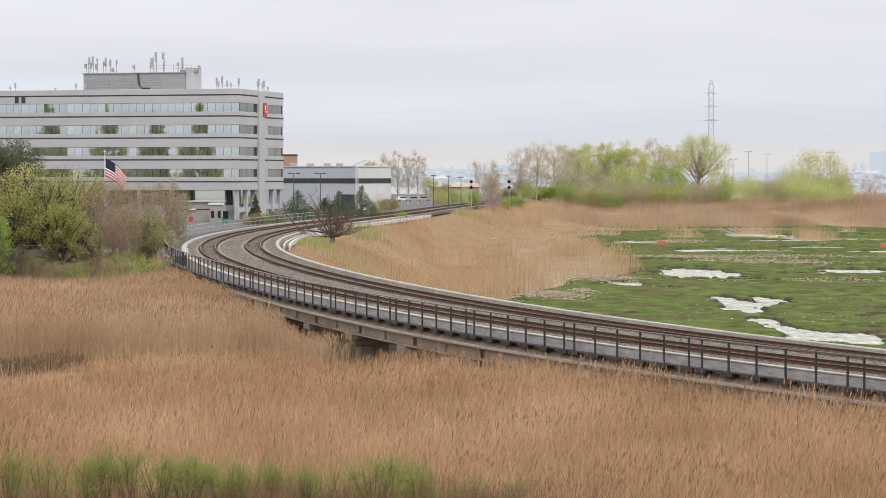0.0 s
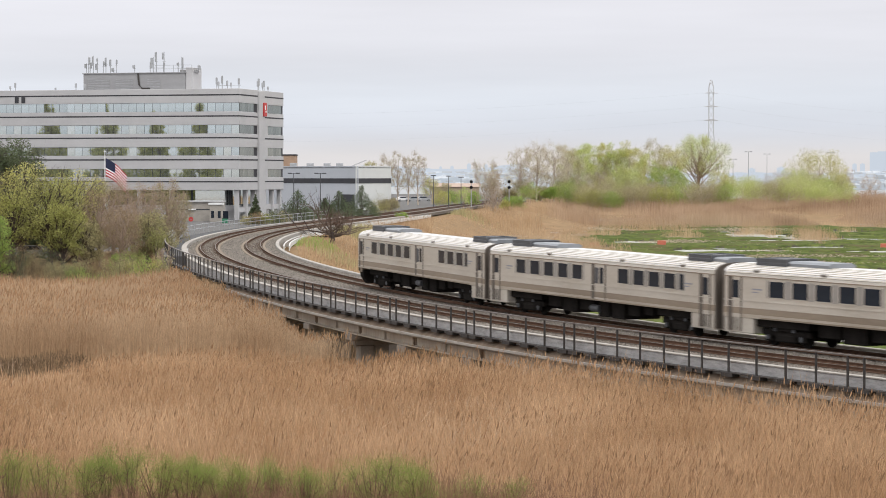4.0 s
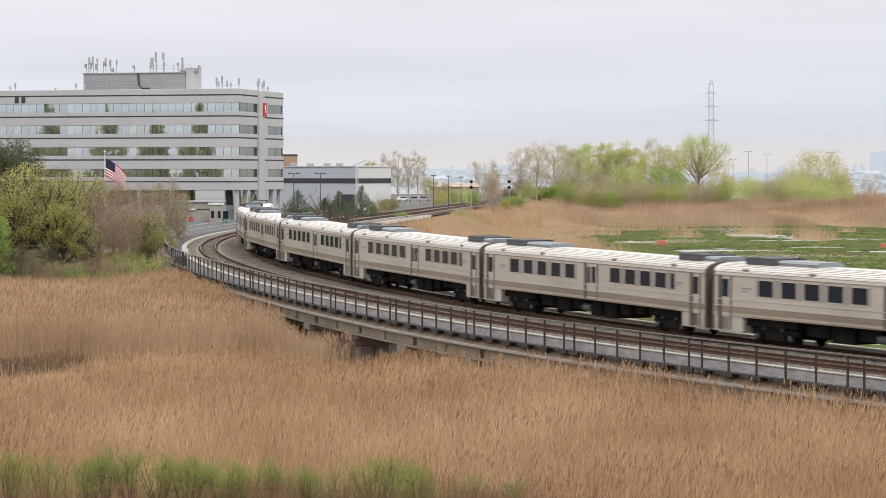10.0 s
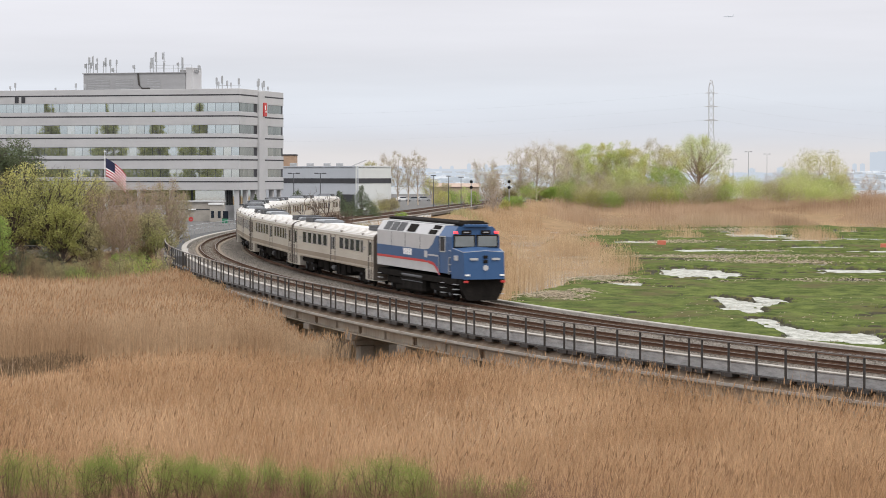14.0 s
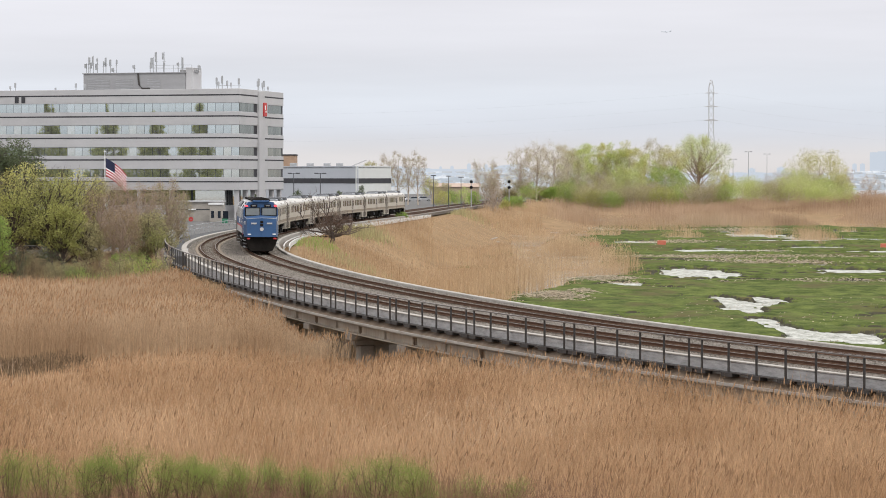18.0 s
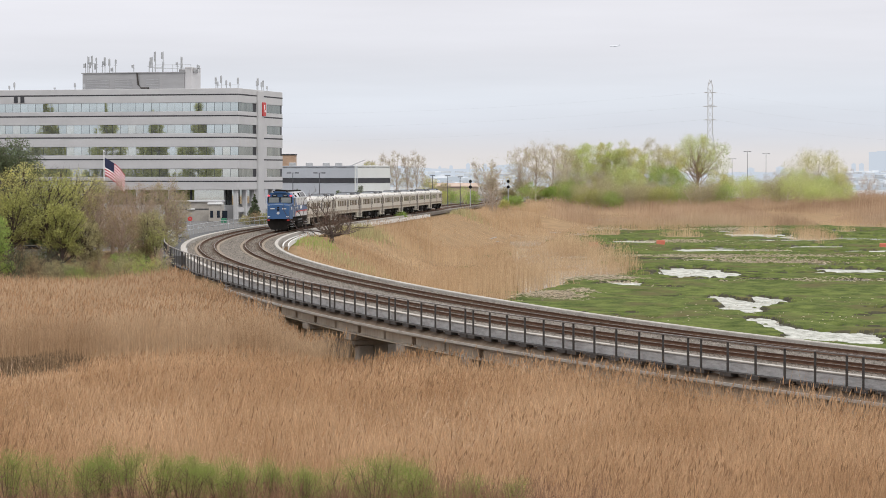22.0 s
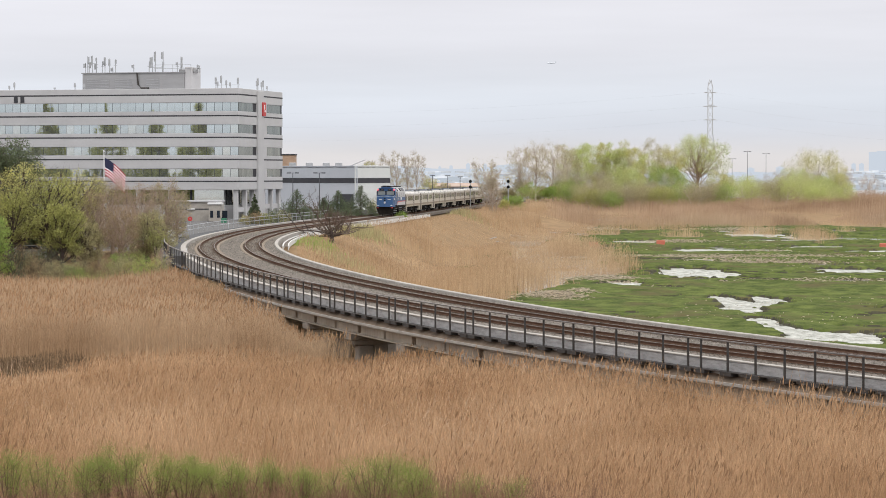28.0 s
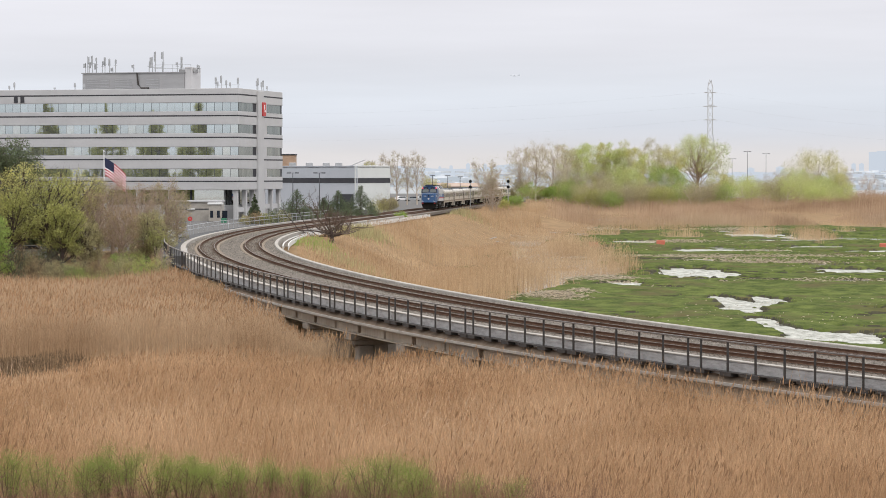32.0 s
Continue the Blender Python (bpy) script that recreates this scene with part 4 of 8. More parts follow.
    part("visor", Shape().box((-15.2, 0, 4.68), (0.7, 1.5, 0.16), 0.03), M_BLUE, cab)
    for sgn in (-1, 1):
        y = sgn * (half + 0.006)
        part("blue_band", Shape().box((-5.8, y, 2.735), (10.5, 0.02, 0.65)), M_BLUE, hood, "blue side band")
        part("red_stripe", Shape().box((-5.8, y, 2.34), (10.4, 0.024, 0.15)), M_RED, hood, "red stripe")
        # blue sweep up to the cab
        part("blue_sweep", Shape().add([(-13.02, y, 1.55), (-13.02, y, 4.0), (-12.5, y, 4.0), (-11.9, y, 3.5), (-11.1, y, 3.12), (-10.2, y, 3.06), (-10.2, y, 2.4), (-12.2, y, 2.28)] +
                                       [(px, y + 0.018 * sgn, pz) for px, pz in ((-13.02, 1.55), (-13.02, 4.0), (-12.5, 4.0), (-11.9, 3.5), (-11.1, 3.12), (-10.2, 3.06), (-10.2, 2.4), (-12.2, 2.28))],
                                       [tuple(range(8)), tuple(range(15, 7, -1))] + [(i, (i + 1) % 8, 8 + (i + 1) % 8, 8 + i) for i in range(8)]), M_BLUE, hood)
        part("number_bar", Shape().box((-7.6, y + 0.02 * sgn, 2.8), (0.36, 0.02, 0.4)).box((-7.15, y + 0.02 * sgn, 2.8), (0.34, 0.02, 0.4)).box((-6.7, y + 0.02 * sgn, 2.8), (0.34, 0.02, 0.4)).box((-6.28, y + 0.02 * sgn, 2.8), (0.3, 0.02, 0.4)), M_WHITE, hood, "white bar in place of digits")
        part("logo_bar", Shape().box((-10.6, y + 0.03 * sgn, 2.78), (0.55, 0.02, 0.42), 0.02).box((-12.0, y + 0.03 * sgn, 2.76), (2.0, 0.02, 0.1)), M_LSILVER, hood, "white mark with a long bar")
        # openings in the slanted shoulder of the hood
        def shoulder(x0, x1, lo_t, hi_t, out):
            ya, za, yb, zb = half - 0.42 * lo_t, 4.0 + 0.62 * lo_t, half - 0.42 * hi_t, 4.0 + 0.62 * hi_t
            ny, nz = 0.83 * out, 0.56 * out
            q = [(x, sgn * (yy + f * ny), zz + f * nz) for f in (-1, 1) for x in (x0, x1) for yy, zz in ((ya, za), (yb, zb))]
            return Shape().add(q, [(0, 1, 3, 2), (4, 6, 7, 5), (0, 4, 5, 1), (2, 3, 7, 6), (0, 2, 6, 4), (1, 5, 7, 3)])
        grille = part("radiator_grille", shoulder(-5.9, -1.75, 0.08, 0.95, 0.02), M_GRILLE, hood, "dark slanted radiator grille")
        for k in range(5):
            part("grille_bar", shoulder(-5.85, -1.8, 0.2 + k * 0.15, 0.23 + k * 0.15, 0.03), M_GREYEQ, grille)
        for x in (-3.15, -4.55):
            part("grille_post", shoulder(x - 0.05, x + 0.05, 0.08, 0.95, 0.032), M_LSILVER, grille)
        part("intake", shoulder(-8.25, -6.6, 0.1, 0.88, 0.02), M_UNDER, hood, "dark square intake")
        part("intake", shoulder(-12.3, -10.85, 0.08, 0.5, 0.02), M_UNDER, hood, "dark square intake")
        part("intake", shoulder(-12.55, -11.2, 0.6, 0.95, 0.02), M_UNDER, hood, "dark square intake")
        part("red_sweep", Shape().add([(px, y + d * sgn, pz) for d in (0.012, 0.03) for px, pz in ((-11.0, 2.25), (-11.0, 2.42), (-12.2, 2.3), (-12.9, 1.95), (-13.3, 1.62), (-13.05, 1.62), (-12.7, 1.85), (-12.1, 2.14))],
                                      [tuple(range(8)), tuple(range(15, 7, -1))] + [(i, (i + 1) % 8, 8 + (i + 1) % 8, 8 + i) for i in range(8)]), M_RED, hood, "red stripe sweeping down")
        for x in (-3.6, -6.4, -9.4):
            part("panel_seam", Shape().box((x, y, 3.5), (0.03, 0.016, 0.9)), M_GREYEQ, hood)
        part("side_window", Shape().box((-13.75, sgn * half, 3.52), (0.95, 0.05, 0.86), 0.02), M_GLASS_D, cab)
        part("window_frame", Shape().box((-13.75, sgn * (half + 0.03), 3.98), (1.05, 0.05, 0.06)).box((-13.75, sgn * (half + 0.03), 3.06), (1.05, 0.05, 0.06)).box((-13.25, sgn * (half + 0.03), 3.52), (0.06, 0.05, 0.98)).box((-14.25, sgn * (half + 0.03), 3.52), (0.06, 0.05, 0.98)), M_LSILVER, cab, "silver frame of the cab window")
        part("side_mark", Shape().box((-15.9, sgn * 1.46, 2.75), (0.5, 0.12, 0.3), 0.01, None), M_LSILVER, nose, "small pale mark on the nose")
        for k in range(4):
            part("hand_hold", Shape().box((-15.12, sgn * (half + 0.03), 1.9 + k * 0.42), (0.3, 0.05, 0.05)), M_LSILVER, cab)
        part("cab_door", Shape().box((-14.5, sgn * half, 2.7), (0.62, 0.03, 1.9), 0.02), M_BLUE, cab)
        part("grab_iron", Shape().box((-13.1, sgn * (half + 0.04), 2.2), (0.05, 0.04, 1.0)).box((-14.95, sgn * (half + 0.04), 2.2), (0.05, 0.04, 1.0)), M_STEEL_L, cab)
        part("skirt", Shape().box((-6.8, sgn * half, 1.76), (12.3, 0.05, 0.1)), M_LSILVER, hood)
        part("fuel_tank", Shape().box((-7.6, sgn * 1.0, 0.72), (4.4, 0.95, 0.95), 0.16), M_UNDER, lo, "black fuel tank")
        part("tank_rib", Shape().box((-7.6, sgn * 1.49, 0.95), (4.2, 0.03, 0.05)), M_GREYEQ, lo)
        part("air_pipe", Shape().tube([(-9.6, sgn * 1.42, 1.28), (-5.6, sgn * 1.42, 1.28)], 0.11, 8), M_GREYEQ, lo)
        for x in (-1.0, -13.6, -15.9):
            part("step", Shape().box((x, sgn * 1.45, 0.55), (0.6, 0.25, 0.04)).box((x, sgn * 1.45, 0.85), (0.6, 0.25, 0.04)).box((x, sgn * 1.45, 1.15), (0.6, 0.25, 0.04)), M_STEEL_L, lo, "worn steel steps")
    part("roof_deck", Shape().box((-7.5, 0, 4.66), (12.6, 1.8, 0.1), 0.03), M_LSILVER, hood)
    for x, w in ((-3.2, 4.6), (-8.4, 5.0), (-13.2, 4.2)):
        part("roof_fan_housing", Shape().box((x, 0, 4.78), (w, 1.7, 0.18), 0.05), M_UNDER, hood, "black roof housing")
    part("exhaust", Shape().box((-14.6, 0, 4.85), (1.1, 1.3, 0.24), 0.05), M_UNDER, cab, "sooty exhaust hood")
    part("underframe", Shape().box((-8.2, 0, 1.28), (15.6, 2.96, 0.4), 0.04), M_UNDER, lo)
    for x in (-3.9, -12.6):
        part("bogie_cover", Shape().box((x, 0, 0.8), (4.2, 2.5, 0.55), 0.1), M_UNDER, lo)
    part("plough", Shape().prism([(-0.95, 0.2), (0.95, 0.2), (1.3, 0.8), (1.45, 1.45), (-1.45, 1.45), (-1.3, 0.8)], -16.6, -16.2), M_UNDER, lo, "black snow plough")
    for x in (-3.9, -12.6):
        bogie(lo, x, 1.37, 0.5)
    return lo


# ---- office building ----
def build_office():
    # corner towards the railway; local x runs along the long facade, local y along the short side
    D = 440.0
    cx, cz = at_bearing(424, D), z_at_height(157, D)
    yaw = math.atan2(0.259, -0.966)
    m = Matrix.Translation((cx, D, 0)) @ Matrix.Rotation(yaw, 4, "Z")
    # local x = along the facade, away from the corner; local y = outwards is negative side of the short facade
    b = thing("office_building", m, "white six-storey office building with mirrored ribbon windows", "building")
    top = cz
    px = 440.0 / FOCAL
    LONG, SHORT = 62.0, 24.4

    def zz(y):
        return z_at_height(y, D)
    # y axis in this frame points towards the short facade's far end when negative
    def slab(name, z0, z1, inset, mt, label=""):
        return part(name, Shape().box(((LONG) / 2, -SHORT / 2, (z0 + z1) / 2), (LONG - 2 * inset, SHORT - 2 * inset, z1 - z0), 0.04), mt, b, label)
    ground = 3.4
    slab("core", zz(337) + 0.05, top - 0.6, 0.7, M_BAND, "dark inner core")
    # spandrels between the ribbon windows
    wins = [(182, 197.5), (221, 236.5), (260.5, 275.5), (299.5, 314)]
    edges = [top] + [zz(q) for w in wins for q in w] + [zz(337)]
    lines = [168, 205.5, 244, 283, 322]
    for k in range(5):
        hi, lo = edges[2 * k], edges[2 * k + 1]
        slab("spandrel", lo, hi, 0.0, M_PANEL, "white facade panel band")
        zl = zz(lines[k])
        part("shadow_line", Shape().box((LONG / 2, 0.0, zl), (LONG + 0.02, 0.03, 0.24)), M_BAND, b, "dark groove in the panels")
        part("shadow_line", Shape().box((0.0, -SHORT / 2, zl), (0.03, SHORT + 0.02, 0.24)), M_BAND, b, "dark groove in the panels")
    pane_l = {}
    for k, (y0, y1) in enumerate(wins):
        z1, z0 = zz(y0), zz(y1)
        h = z1 - z0
        pane = Shape().box((0, 0, 0), (1.44, 0.05, h - 0.04)).mesh("pane", M_GLASS)
        band = part("ribbon_window", Shape().box((LONG / 2, -0.16, (z0 + z1) / 2), (LONG - 0.24, 0.05, h)), M_BAND, b, "ribbon of mirrored panes")
        rnd = random.Random(k)
        for i in range(40):
            part("pane", pane, None, band, m=pose(0.8 + i * 1.5, -0.09, (z0 + z1) / 2, rnd.uniform(-0.25, 0.25), 0, rnd.uniform(-0.3, 0.3)))
        side = part("ribbon_window", Shape().box((0.16, -SHORT / 2, (z0 + z1) / 2), (0.05, SHORT - 0.24, h)), M_BAND, b, "ribbon of mirrored panes")
        spane = Shape().box((0, 0, 0), (0.05, 1.5, h - 0.04)).mesh("pane", M_GLASS_S)
        for yy in [-1.05 - 1.5 * i for i in range(5)] + [-16.5 - 1.5 * i for i in range(5)]:
            part("pane", spane, None, side, m=pose(0.09, yy, (z0 + z1) / 2, 0, rnd.uniform(-0.2, 0.2), rnd.uniform(-0.2, 0.2)))
    part("stair_shaft", Shape().box((0.15, -11.3, (top + ground) / 2 - 0.2), (1.0, 3.0, top - ground), 0.05), M_PANEL, b, "projecting white shaft between the windows")
    part("corner_wall", Shape().box((0.262, -14.0, (top + zz(337)) / 2), (0.5, 2.9, top - zz(337) - 0.02)), M_PANEL, b)
    zb = zz(337)
    # recessed ground floor with columns
    part("ground_floor_wall", Shape().box((LONG / 2 + 1, -SHORT / 2 - 0.6, (ground + zz(364)) / 2), (LONG - 4.4, SHORT - 1.8, zz(364) - ground)), M_PANEL, b, "white ground floor wall")
    part("ground_floor_glazing", Shape().box((LONG / 2 + 1, -SHORT / 2 - 0.6, (zb + zz(364)) / 2), (LONG - 4.6, SHORT - 2.0, zb - zz(364))), M_GLASS, b, "mirrored ground floor glazing")
    for i in range(12):
        part("mullion", Shape().box((3.4 + i * 3.1, -1.55, (zb + zz(364)) / 2), (0.25, 0.2, zb - zz(364))), M_BAND, b)
    for yy in (-3.5, -6, -8.5, -17, -20):
        part("mullion", Shape().box((3.0, yy, (zb + zz(364)) / 2), (0.2, 0.4, zb - zz(364))), M_BAND, b)
    col = Shape().box((0, 0, (zb + ground) / 2), (0.75, 0.75, zb - ground), 0.04).mesh("column", M_PANEL)
    for i in range(9):
        part("column", col, None, b, m=pose(0.8 + i * 6.2, -0.8, 0))
    for yy in (-5.2, -9.6, -15.0, -19.5, -23.8):
        part("column", col, None, b, m=pose(0.7, yy, 0))
    part("podium_band", Shape().box((0.9, -5, zz(372)), (0.5, 9, 0.9)), M_PANEL, b, "low white wall between the columns")
    part("podium_band", Shape().box((0.9, -19.4, zz(368)), (0.5, 9, 0.9)), M_PANEL, b, "low white wall between the columns")
    # roof: plant room, sign and masts
    pz0, pz1 = top - 0.2, z_at_height(131.5, 452)
    part("plant_room", Shape().box((22.02, -7.4, (pz0 + pz1) / 2), (19.86, 4.9, pz1 - pz0), 0.05), M_PENT, b, "grey metal plant room on the roof")
    part("plant_cap", Shape().box((22.02, -7.4, pz1 + 0.08), (20.2, 5.2, 0.16)), M_PENT, b)
    part("stair_head", Shape().box((11.4, -7.4, (pz0 + pz1 + 1.0) / 2), (1.3, 4.6, pz1 - pz0 + 1.0), 0.04), M_PANEL, b, "pale stair head beside the plant room")
    for x0, w in ((28.9, 4.4), (23.9, 3.6), (18.2, 2.6)):
        lv = part("louvre", Shape().box((x0, -4.93, (pz0 + pz1) / 2 - 0.3), (w, 0.04, 1.9)), M_PENT, b, "slanted louvre panel")
        for k in range(6):
            part("louvre_slat", Shape().box((0, 0, 0), (w - 0.2, 0.05, 0.07)), M_STEEL_L, lv, m=pose(x0, -4.89, pz0 + 0.55 + k * 0.3, 0, 2.5 - 1.2 * k, 0))
    rail = Shape()
    for x0 in (10.9, 12.6, 14.4, 16.2, 18.0):
        rail.tube([(x0, -5.1, pz1), (x0, -5.1, pz1 + 1.5)], 0.04, 5)
    for zr in (0.8, 1.45):
        rail.tube([(10.9, -5.1, pz1 + zr), (18.0, -5.1, pz1 + zr)], 0.035, 5)
    part("roof_railing", rail, M_STEEL_L, b, "thin steel roof railing")
    part("roof_pipe", Shape().tube([(21.2, -4.8, pz1), (21.0, -4.8, pz0 + 1.2), (20.4, -4.8, pz0 + 0.5), (18.9, -4.8, pz0 + 0.5)], 0.16, 8), M_STEEL_D, b, "dark bent pipe on the plant room")
    sign = part("red_sign", Shape().box((-0.42, -12.6, zz(191.5)), (0.3, 1.6, 2.5), 0.03), M_RED, b, "red sign board with a white mark")
    part("sign_mark", Shape().box((-0.59, -12.5, zz(188)), (0.04, 0.45, 0.8)).box((-0.59, -12.75, zz(195)), (0.04, 0.5, 0.35)), M_WHITE, sign)
    for i in range(2):
        part("digit_bar", Shape().box((41.6 + i * 1.3, 0.06, zz(174.5)), (0.75, 0.12, 1.1), 0.03), M_BAND, b, "dark bar in place of a house number")
    rnd = random.Random(11)
    masts = [(31.8, 1.6), (31.4, 2.6), (31.0, 1.8), (30.2, 2.7), (29.8, 1.6), (29.4, 2.4), (28.5, 1.9), (28.1, 2.5), (27.0, 2.2), (26.6, 0.9), (25.7, 2.1), (22.3, 1.3), (19.2, 1.7), (18.7, 2.4), (18.0, 3.2), (16.8, 3.2), (16.5, 1.6), (13.9, 1.6), (13.3, 2.4), (13.0, 1.4), (10.2, 1.2), (9.7, 1.0)]
    for x, h in masts:
        h *= 1.2
        pw, ph, po = rnd.uniform(0.25, 0.5), rnd.uniform(0.2, 0.6), rnd.uniform(-0.25, 0.25)
        a = part("antenna", Shape().tube([(0, 0, 0), (0, 0, h)], 0.07, 6).box((po, 0.1, h * (1 - ph / 2) - 0.1), (pw, 0.16, h * ph), 0.03), M_STEEL_L, b, "grey roof antenna on a thin mast", pose(x, -5.4 - rnd.random() * 1.5, pz1 + 0.1))
        part("antenna_arm", Shape().tube([(-0.3, 0, h * 0.55), (0.3, 0, h * 0.55)], 0.03, 5), M_STEEL_L, a)
    for x, y, h in ((5.7, -4, 2.2), (5.2, -3.6, 1.4), (4.6, -3.8, 2.5), (3.8, -4.3, 1.6), (2.7, -3.2, 1.2), (1.2, -3.2, 2.0), (0.7, -12, 1.8), (0.8, -12.8, 2.3), (0.7, -14.6, 1.6), (0.9, -16, 2.0), (1.0, -18.5, 1.0), (33, -4, 1.4), (31.2, -4, 1.2), (37, -4, 0.6), (45, -4, 1.6), (46, -4, 1.0)):
        a = part("antenna", Shape().tube([(0, 0, 0), (0, 0, h)], 0.07, 6).box((0, 0.1, h * 0.68), (0.34, 0.2, h * 0.55), 0.03), M_STEEL_L, b, "grey roof antenna on a thin mast", pose(x, y, top))
    part("mast_rail", Shape().tube([(1.0, -3.6, top + 0.7), (5.0, -3.8, top + 0.7)], 0.04, 6).tube([(9.5, -6, pz1 + 0.9), (13.2, -6, pz1 + 0.9)], 0.04, 6).tube([(16.5, -5.6, pz1 + 1.0), (18.7, -5.6, pz1 + 1.0)], 0.04, 6), M_STEEL_L, b)
    part("roof_cabinet", Shape().box((12.0, -6.8, pz1 + 0.35), (3.0, 2.0, 0.6), 0.05), M_PENT, b, "grey cabinet on the roof")


build_office()


def build_dock():
    d = 428.0
    x0, x1 = at_bearing(296, d), at_bearing(393, d)
    b = thing("loading_dock", pose(0, d, 0), "grey loading dock annex before the office building", "annex")
    zt = z_at_height(358, d)
    part("wall", Shape().box(((x0 + x1) / 2, 3, (zt + 2) / 2), (x1 - x0, 6, zt - 2), 0.05), M_CONC_L, b, "grey panel wall")
    part("coping", Shape().box(((x0 + x1) / 2, 2.9, zt + 0.1), (x1 - x0 + 0.3, 6.4, 0.22)), M_PANEL, b)
    part("shadow_line", Shape().box(((x0 + x1) / 2, -0.02, z_at_height(371, d)), (x1 - x0, 0.06, 0.18)), M_BAND, b)
    kx = at_bearing(382, 424)
    part("kiosk", Shape().box((kx, -3, (z_at_height(362, 424) + 2) / 2), (2.1, 2.2, z_at_height(362, 424) - 2), 0.04), M_CONC_L, b, "pale narrow stair tower")
    part("kiosk_cap", Shape().box((kx, -3, z_at_height(361, 424)), (2.5, 2.6, 0.3)), M_WHITE, b)
    for o in (-0.55, 0.6):
        part("kiosk_window", Shape().box((kx + o, -4.12, z_at_height(380, 424)), (0.5, 0.06, 1.2)), M_GLASS_D, b)
    part("dark_doorway", Shape().box((at_bearing(398, d), 0.5, z_at_height(381, d)), (1.1, 0.4, 1.4)), M_GLASS_D, b)
    part("wall_lamp", Shape().box((at_bearing(340, d), -0.2, z_at_height(371, d)), (1.4, 0.3, 0.2), 0.04), M_WHITE, b)
    part("glazing", Shape().box((at_bearing(372, d + 8), 8, z_at_height(347, d + 8)), (5.2, 0.3, 1.9)), M_GLASS, b, "mirrored ground floor glazing")
    dm = thing("dumpster", pose(at_bearing(398, 412), 412, 3.35), "green steel dumpster beside the railing", "dumpster")
    part("bin", Shape().box((0, 0, 0.4), (0.9, 0.8, 0.8), 0.05), M_GREENBOX, dm)
    part("lid", Shape().box((0, 0.05, 0.84), (0.95, 0.8, 0.08), 0.02), M_UNDER, dm)
    sg = thing("stop_sign", pose(at_bearing(338, 300), 300, 3.3), "red octagonal stop sign on a post", "sign")
    part("post", Shape().tube([(0, 0, 0), (0, 0, 2.9)], 0.03, 6), M_STEEL_L, sg)
    part("plate", Shape().tube([(0, -0.04, 2.75), (0, -0.07, 2.75)], 0.3, 8), M_RED, sg)
    part("lettering_bar", Shape().box((0, -0.08, 2.75), (0.3, 0.01, 0.06)), M_PENT, sg)


build_dock()


def car_at(px, d, yaw, paint, label, zg=None):
    x = at_bearing(px, d)
    g = float(ground_z(x, d)[0]) if zg is None else zg
    c = thing("parked_car", pose(x, d, g, 0, 0, yaw), label, "car", "parked cars")
    body = [(-2.25, 0.35), (2.25, 0.35), (2.3, 0.7), (2.1, 0.92), (1.1, 0.98), (0.45, 1.42), (-1.2, 1.45), (-2.0, 1.0), (-2.28, 0.9)]
    sh = Shape()
    n = len(body)
    sh.add([(a, -0.86, b) for a, b in body] + [(a, 0.86, b) for a, b in body], [tuple(range(n)), tuple(range(2 * n - 1, n - 1, -1))] + [(i, n + i, n + (i + 1) % n, (i + 1) % n) for i in range(n)])
    part("body", sh, paint, c)
    for s in (-1, 1):
        part("side_window", Shape().add([(0.9, s * 0.87, 1.0), (0.4, s * 0.87, 1.36), (-1.15, s * 0.87, 1.38), (-1.75, s * 0.87, 1.02), (0.9, s * 0.85, 1.0), (0.4, s * 0.85, 1.36), (-1.15, s * 0.85, 1.38), (-1.75, s * 0.85, 1.02)], [(0, 1, 2, 3), (7, 6, 5, 4), (0, 4, 5, 1), (1, 5, 6, 2), (2, 6, 7, 3), (3, 7, 4, 0)]), M_GLASS_D, c)
        for wx in (-1.4, 1.4):
            w = part("wheel", Shape().tube([(wx, s * 0.72, 0.32), (wx, s * 0.9, 0.32)], 0.32, 14), M_UNDER, c)
            part("rim", Shape().tube([(wx, s * 0.9, 0.32), (wx, s * 0.915, 0.32)], 0.19, 10), M_STEEL_L, w)
        part("headlight", Shape().box((2.22, s * 0.6, 0.72), (0.1, 0.35, 0.14), 0.02), M_WHITE, c)
    part("windscreen", Shape().add([(1.06, -0.7, 1.0), (1.06, 0.7, 1.0), (0.5, 0.62, 1.4), (0.5, -0.62, 1.4), (1.09, -0.7, 1.02), (1.09, 0.7, 1.02), (0.53, 0.62, 1.42), (0.53, -0.62, 1.42)], [(0, 3, 2, 1), (4, 5, 6, 7), (0, 1, 5, 4), (1, 2, 6, 5), (2, 3, 7, 6), (3, 0, 4, 7)]), M_GLASS_D, c)


def build_cars():
    car_at(750, 760, 10, M_STEEL_L, "silver car parked beyond the line")
    car_at(732, 748, 170, M_STEEL_L, "grey car parked beyond the line")
    car_at(714, 752, 20, M_WHITE, "white car parked beyond the line")
    car_at(283, 266, 60, M_WHITE, "white car parked behind the trees")
    car_at(270, 272, 60, M_WHITE, "white car parked behind the trees")
    car_at(52, 250, 30, M_STEEL_L, "silver car half hidden behind the trees")
    car_at(690, 600, 80, M_WHITE, "white van-like car beside the warehouse")


build_cars()


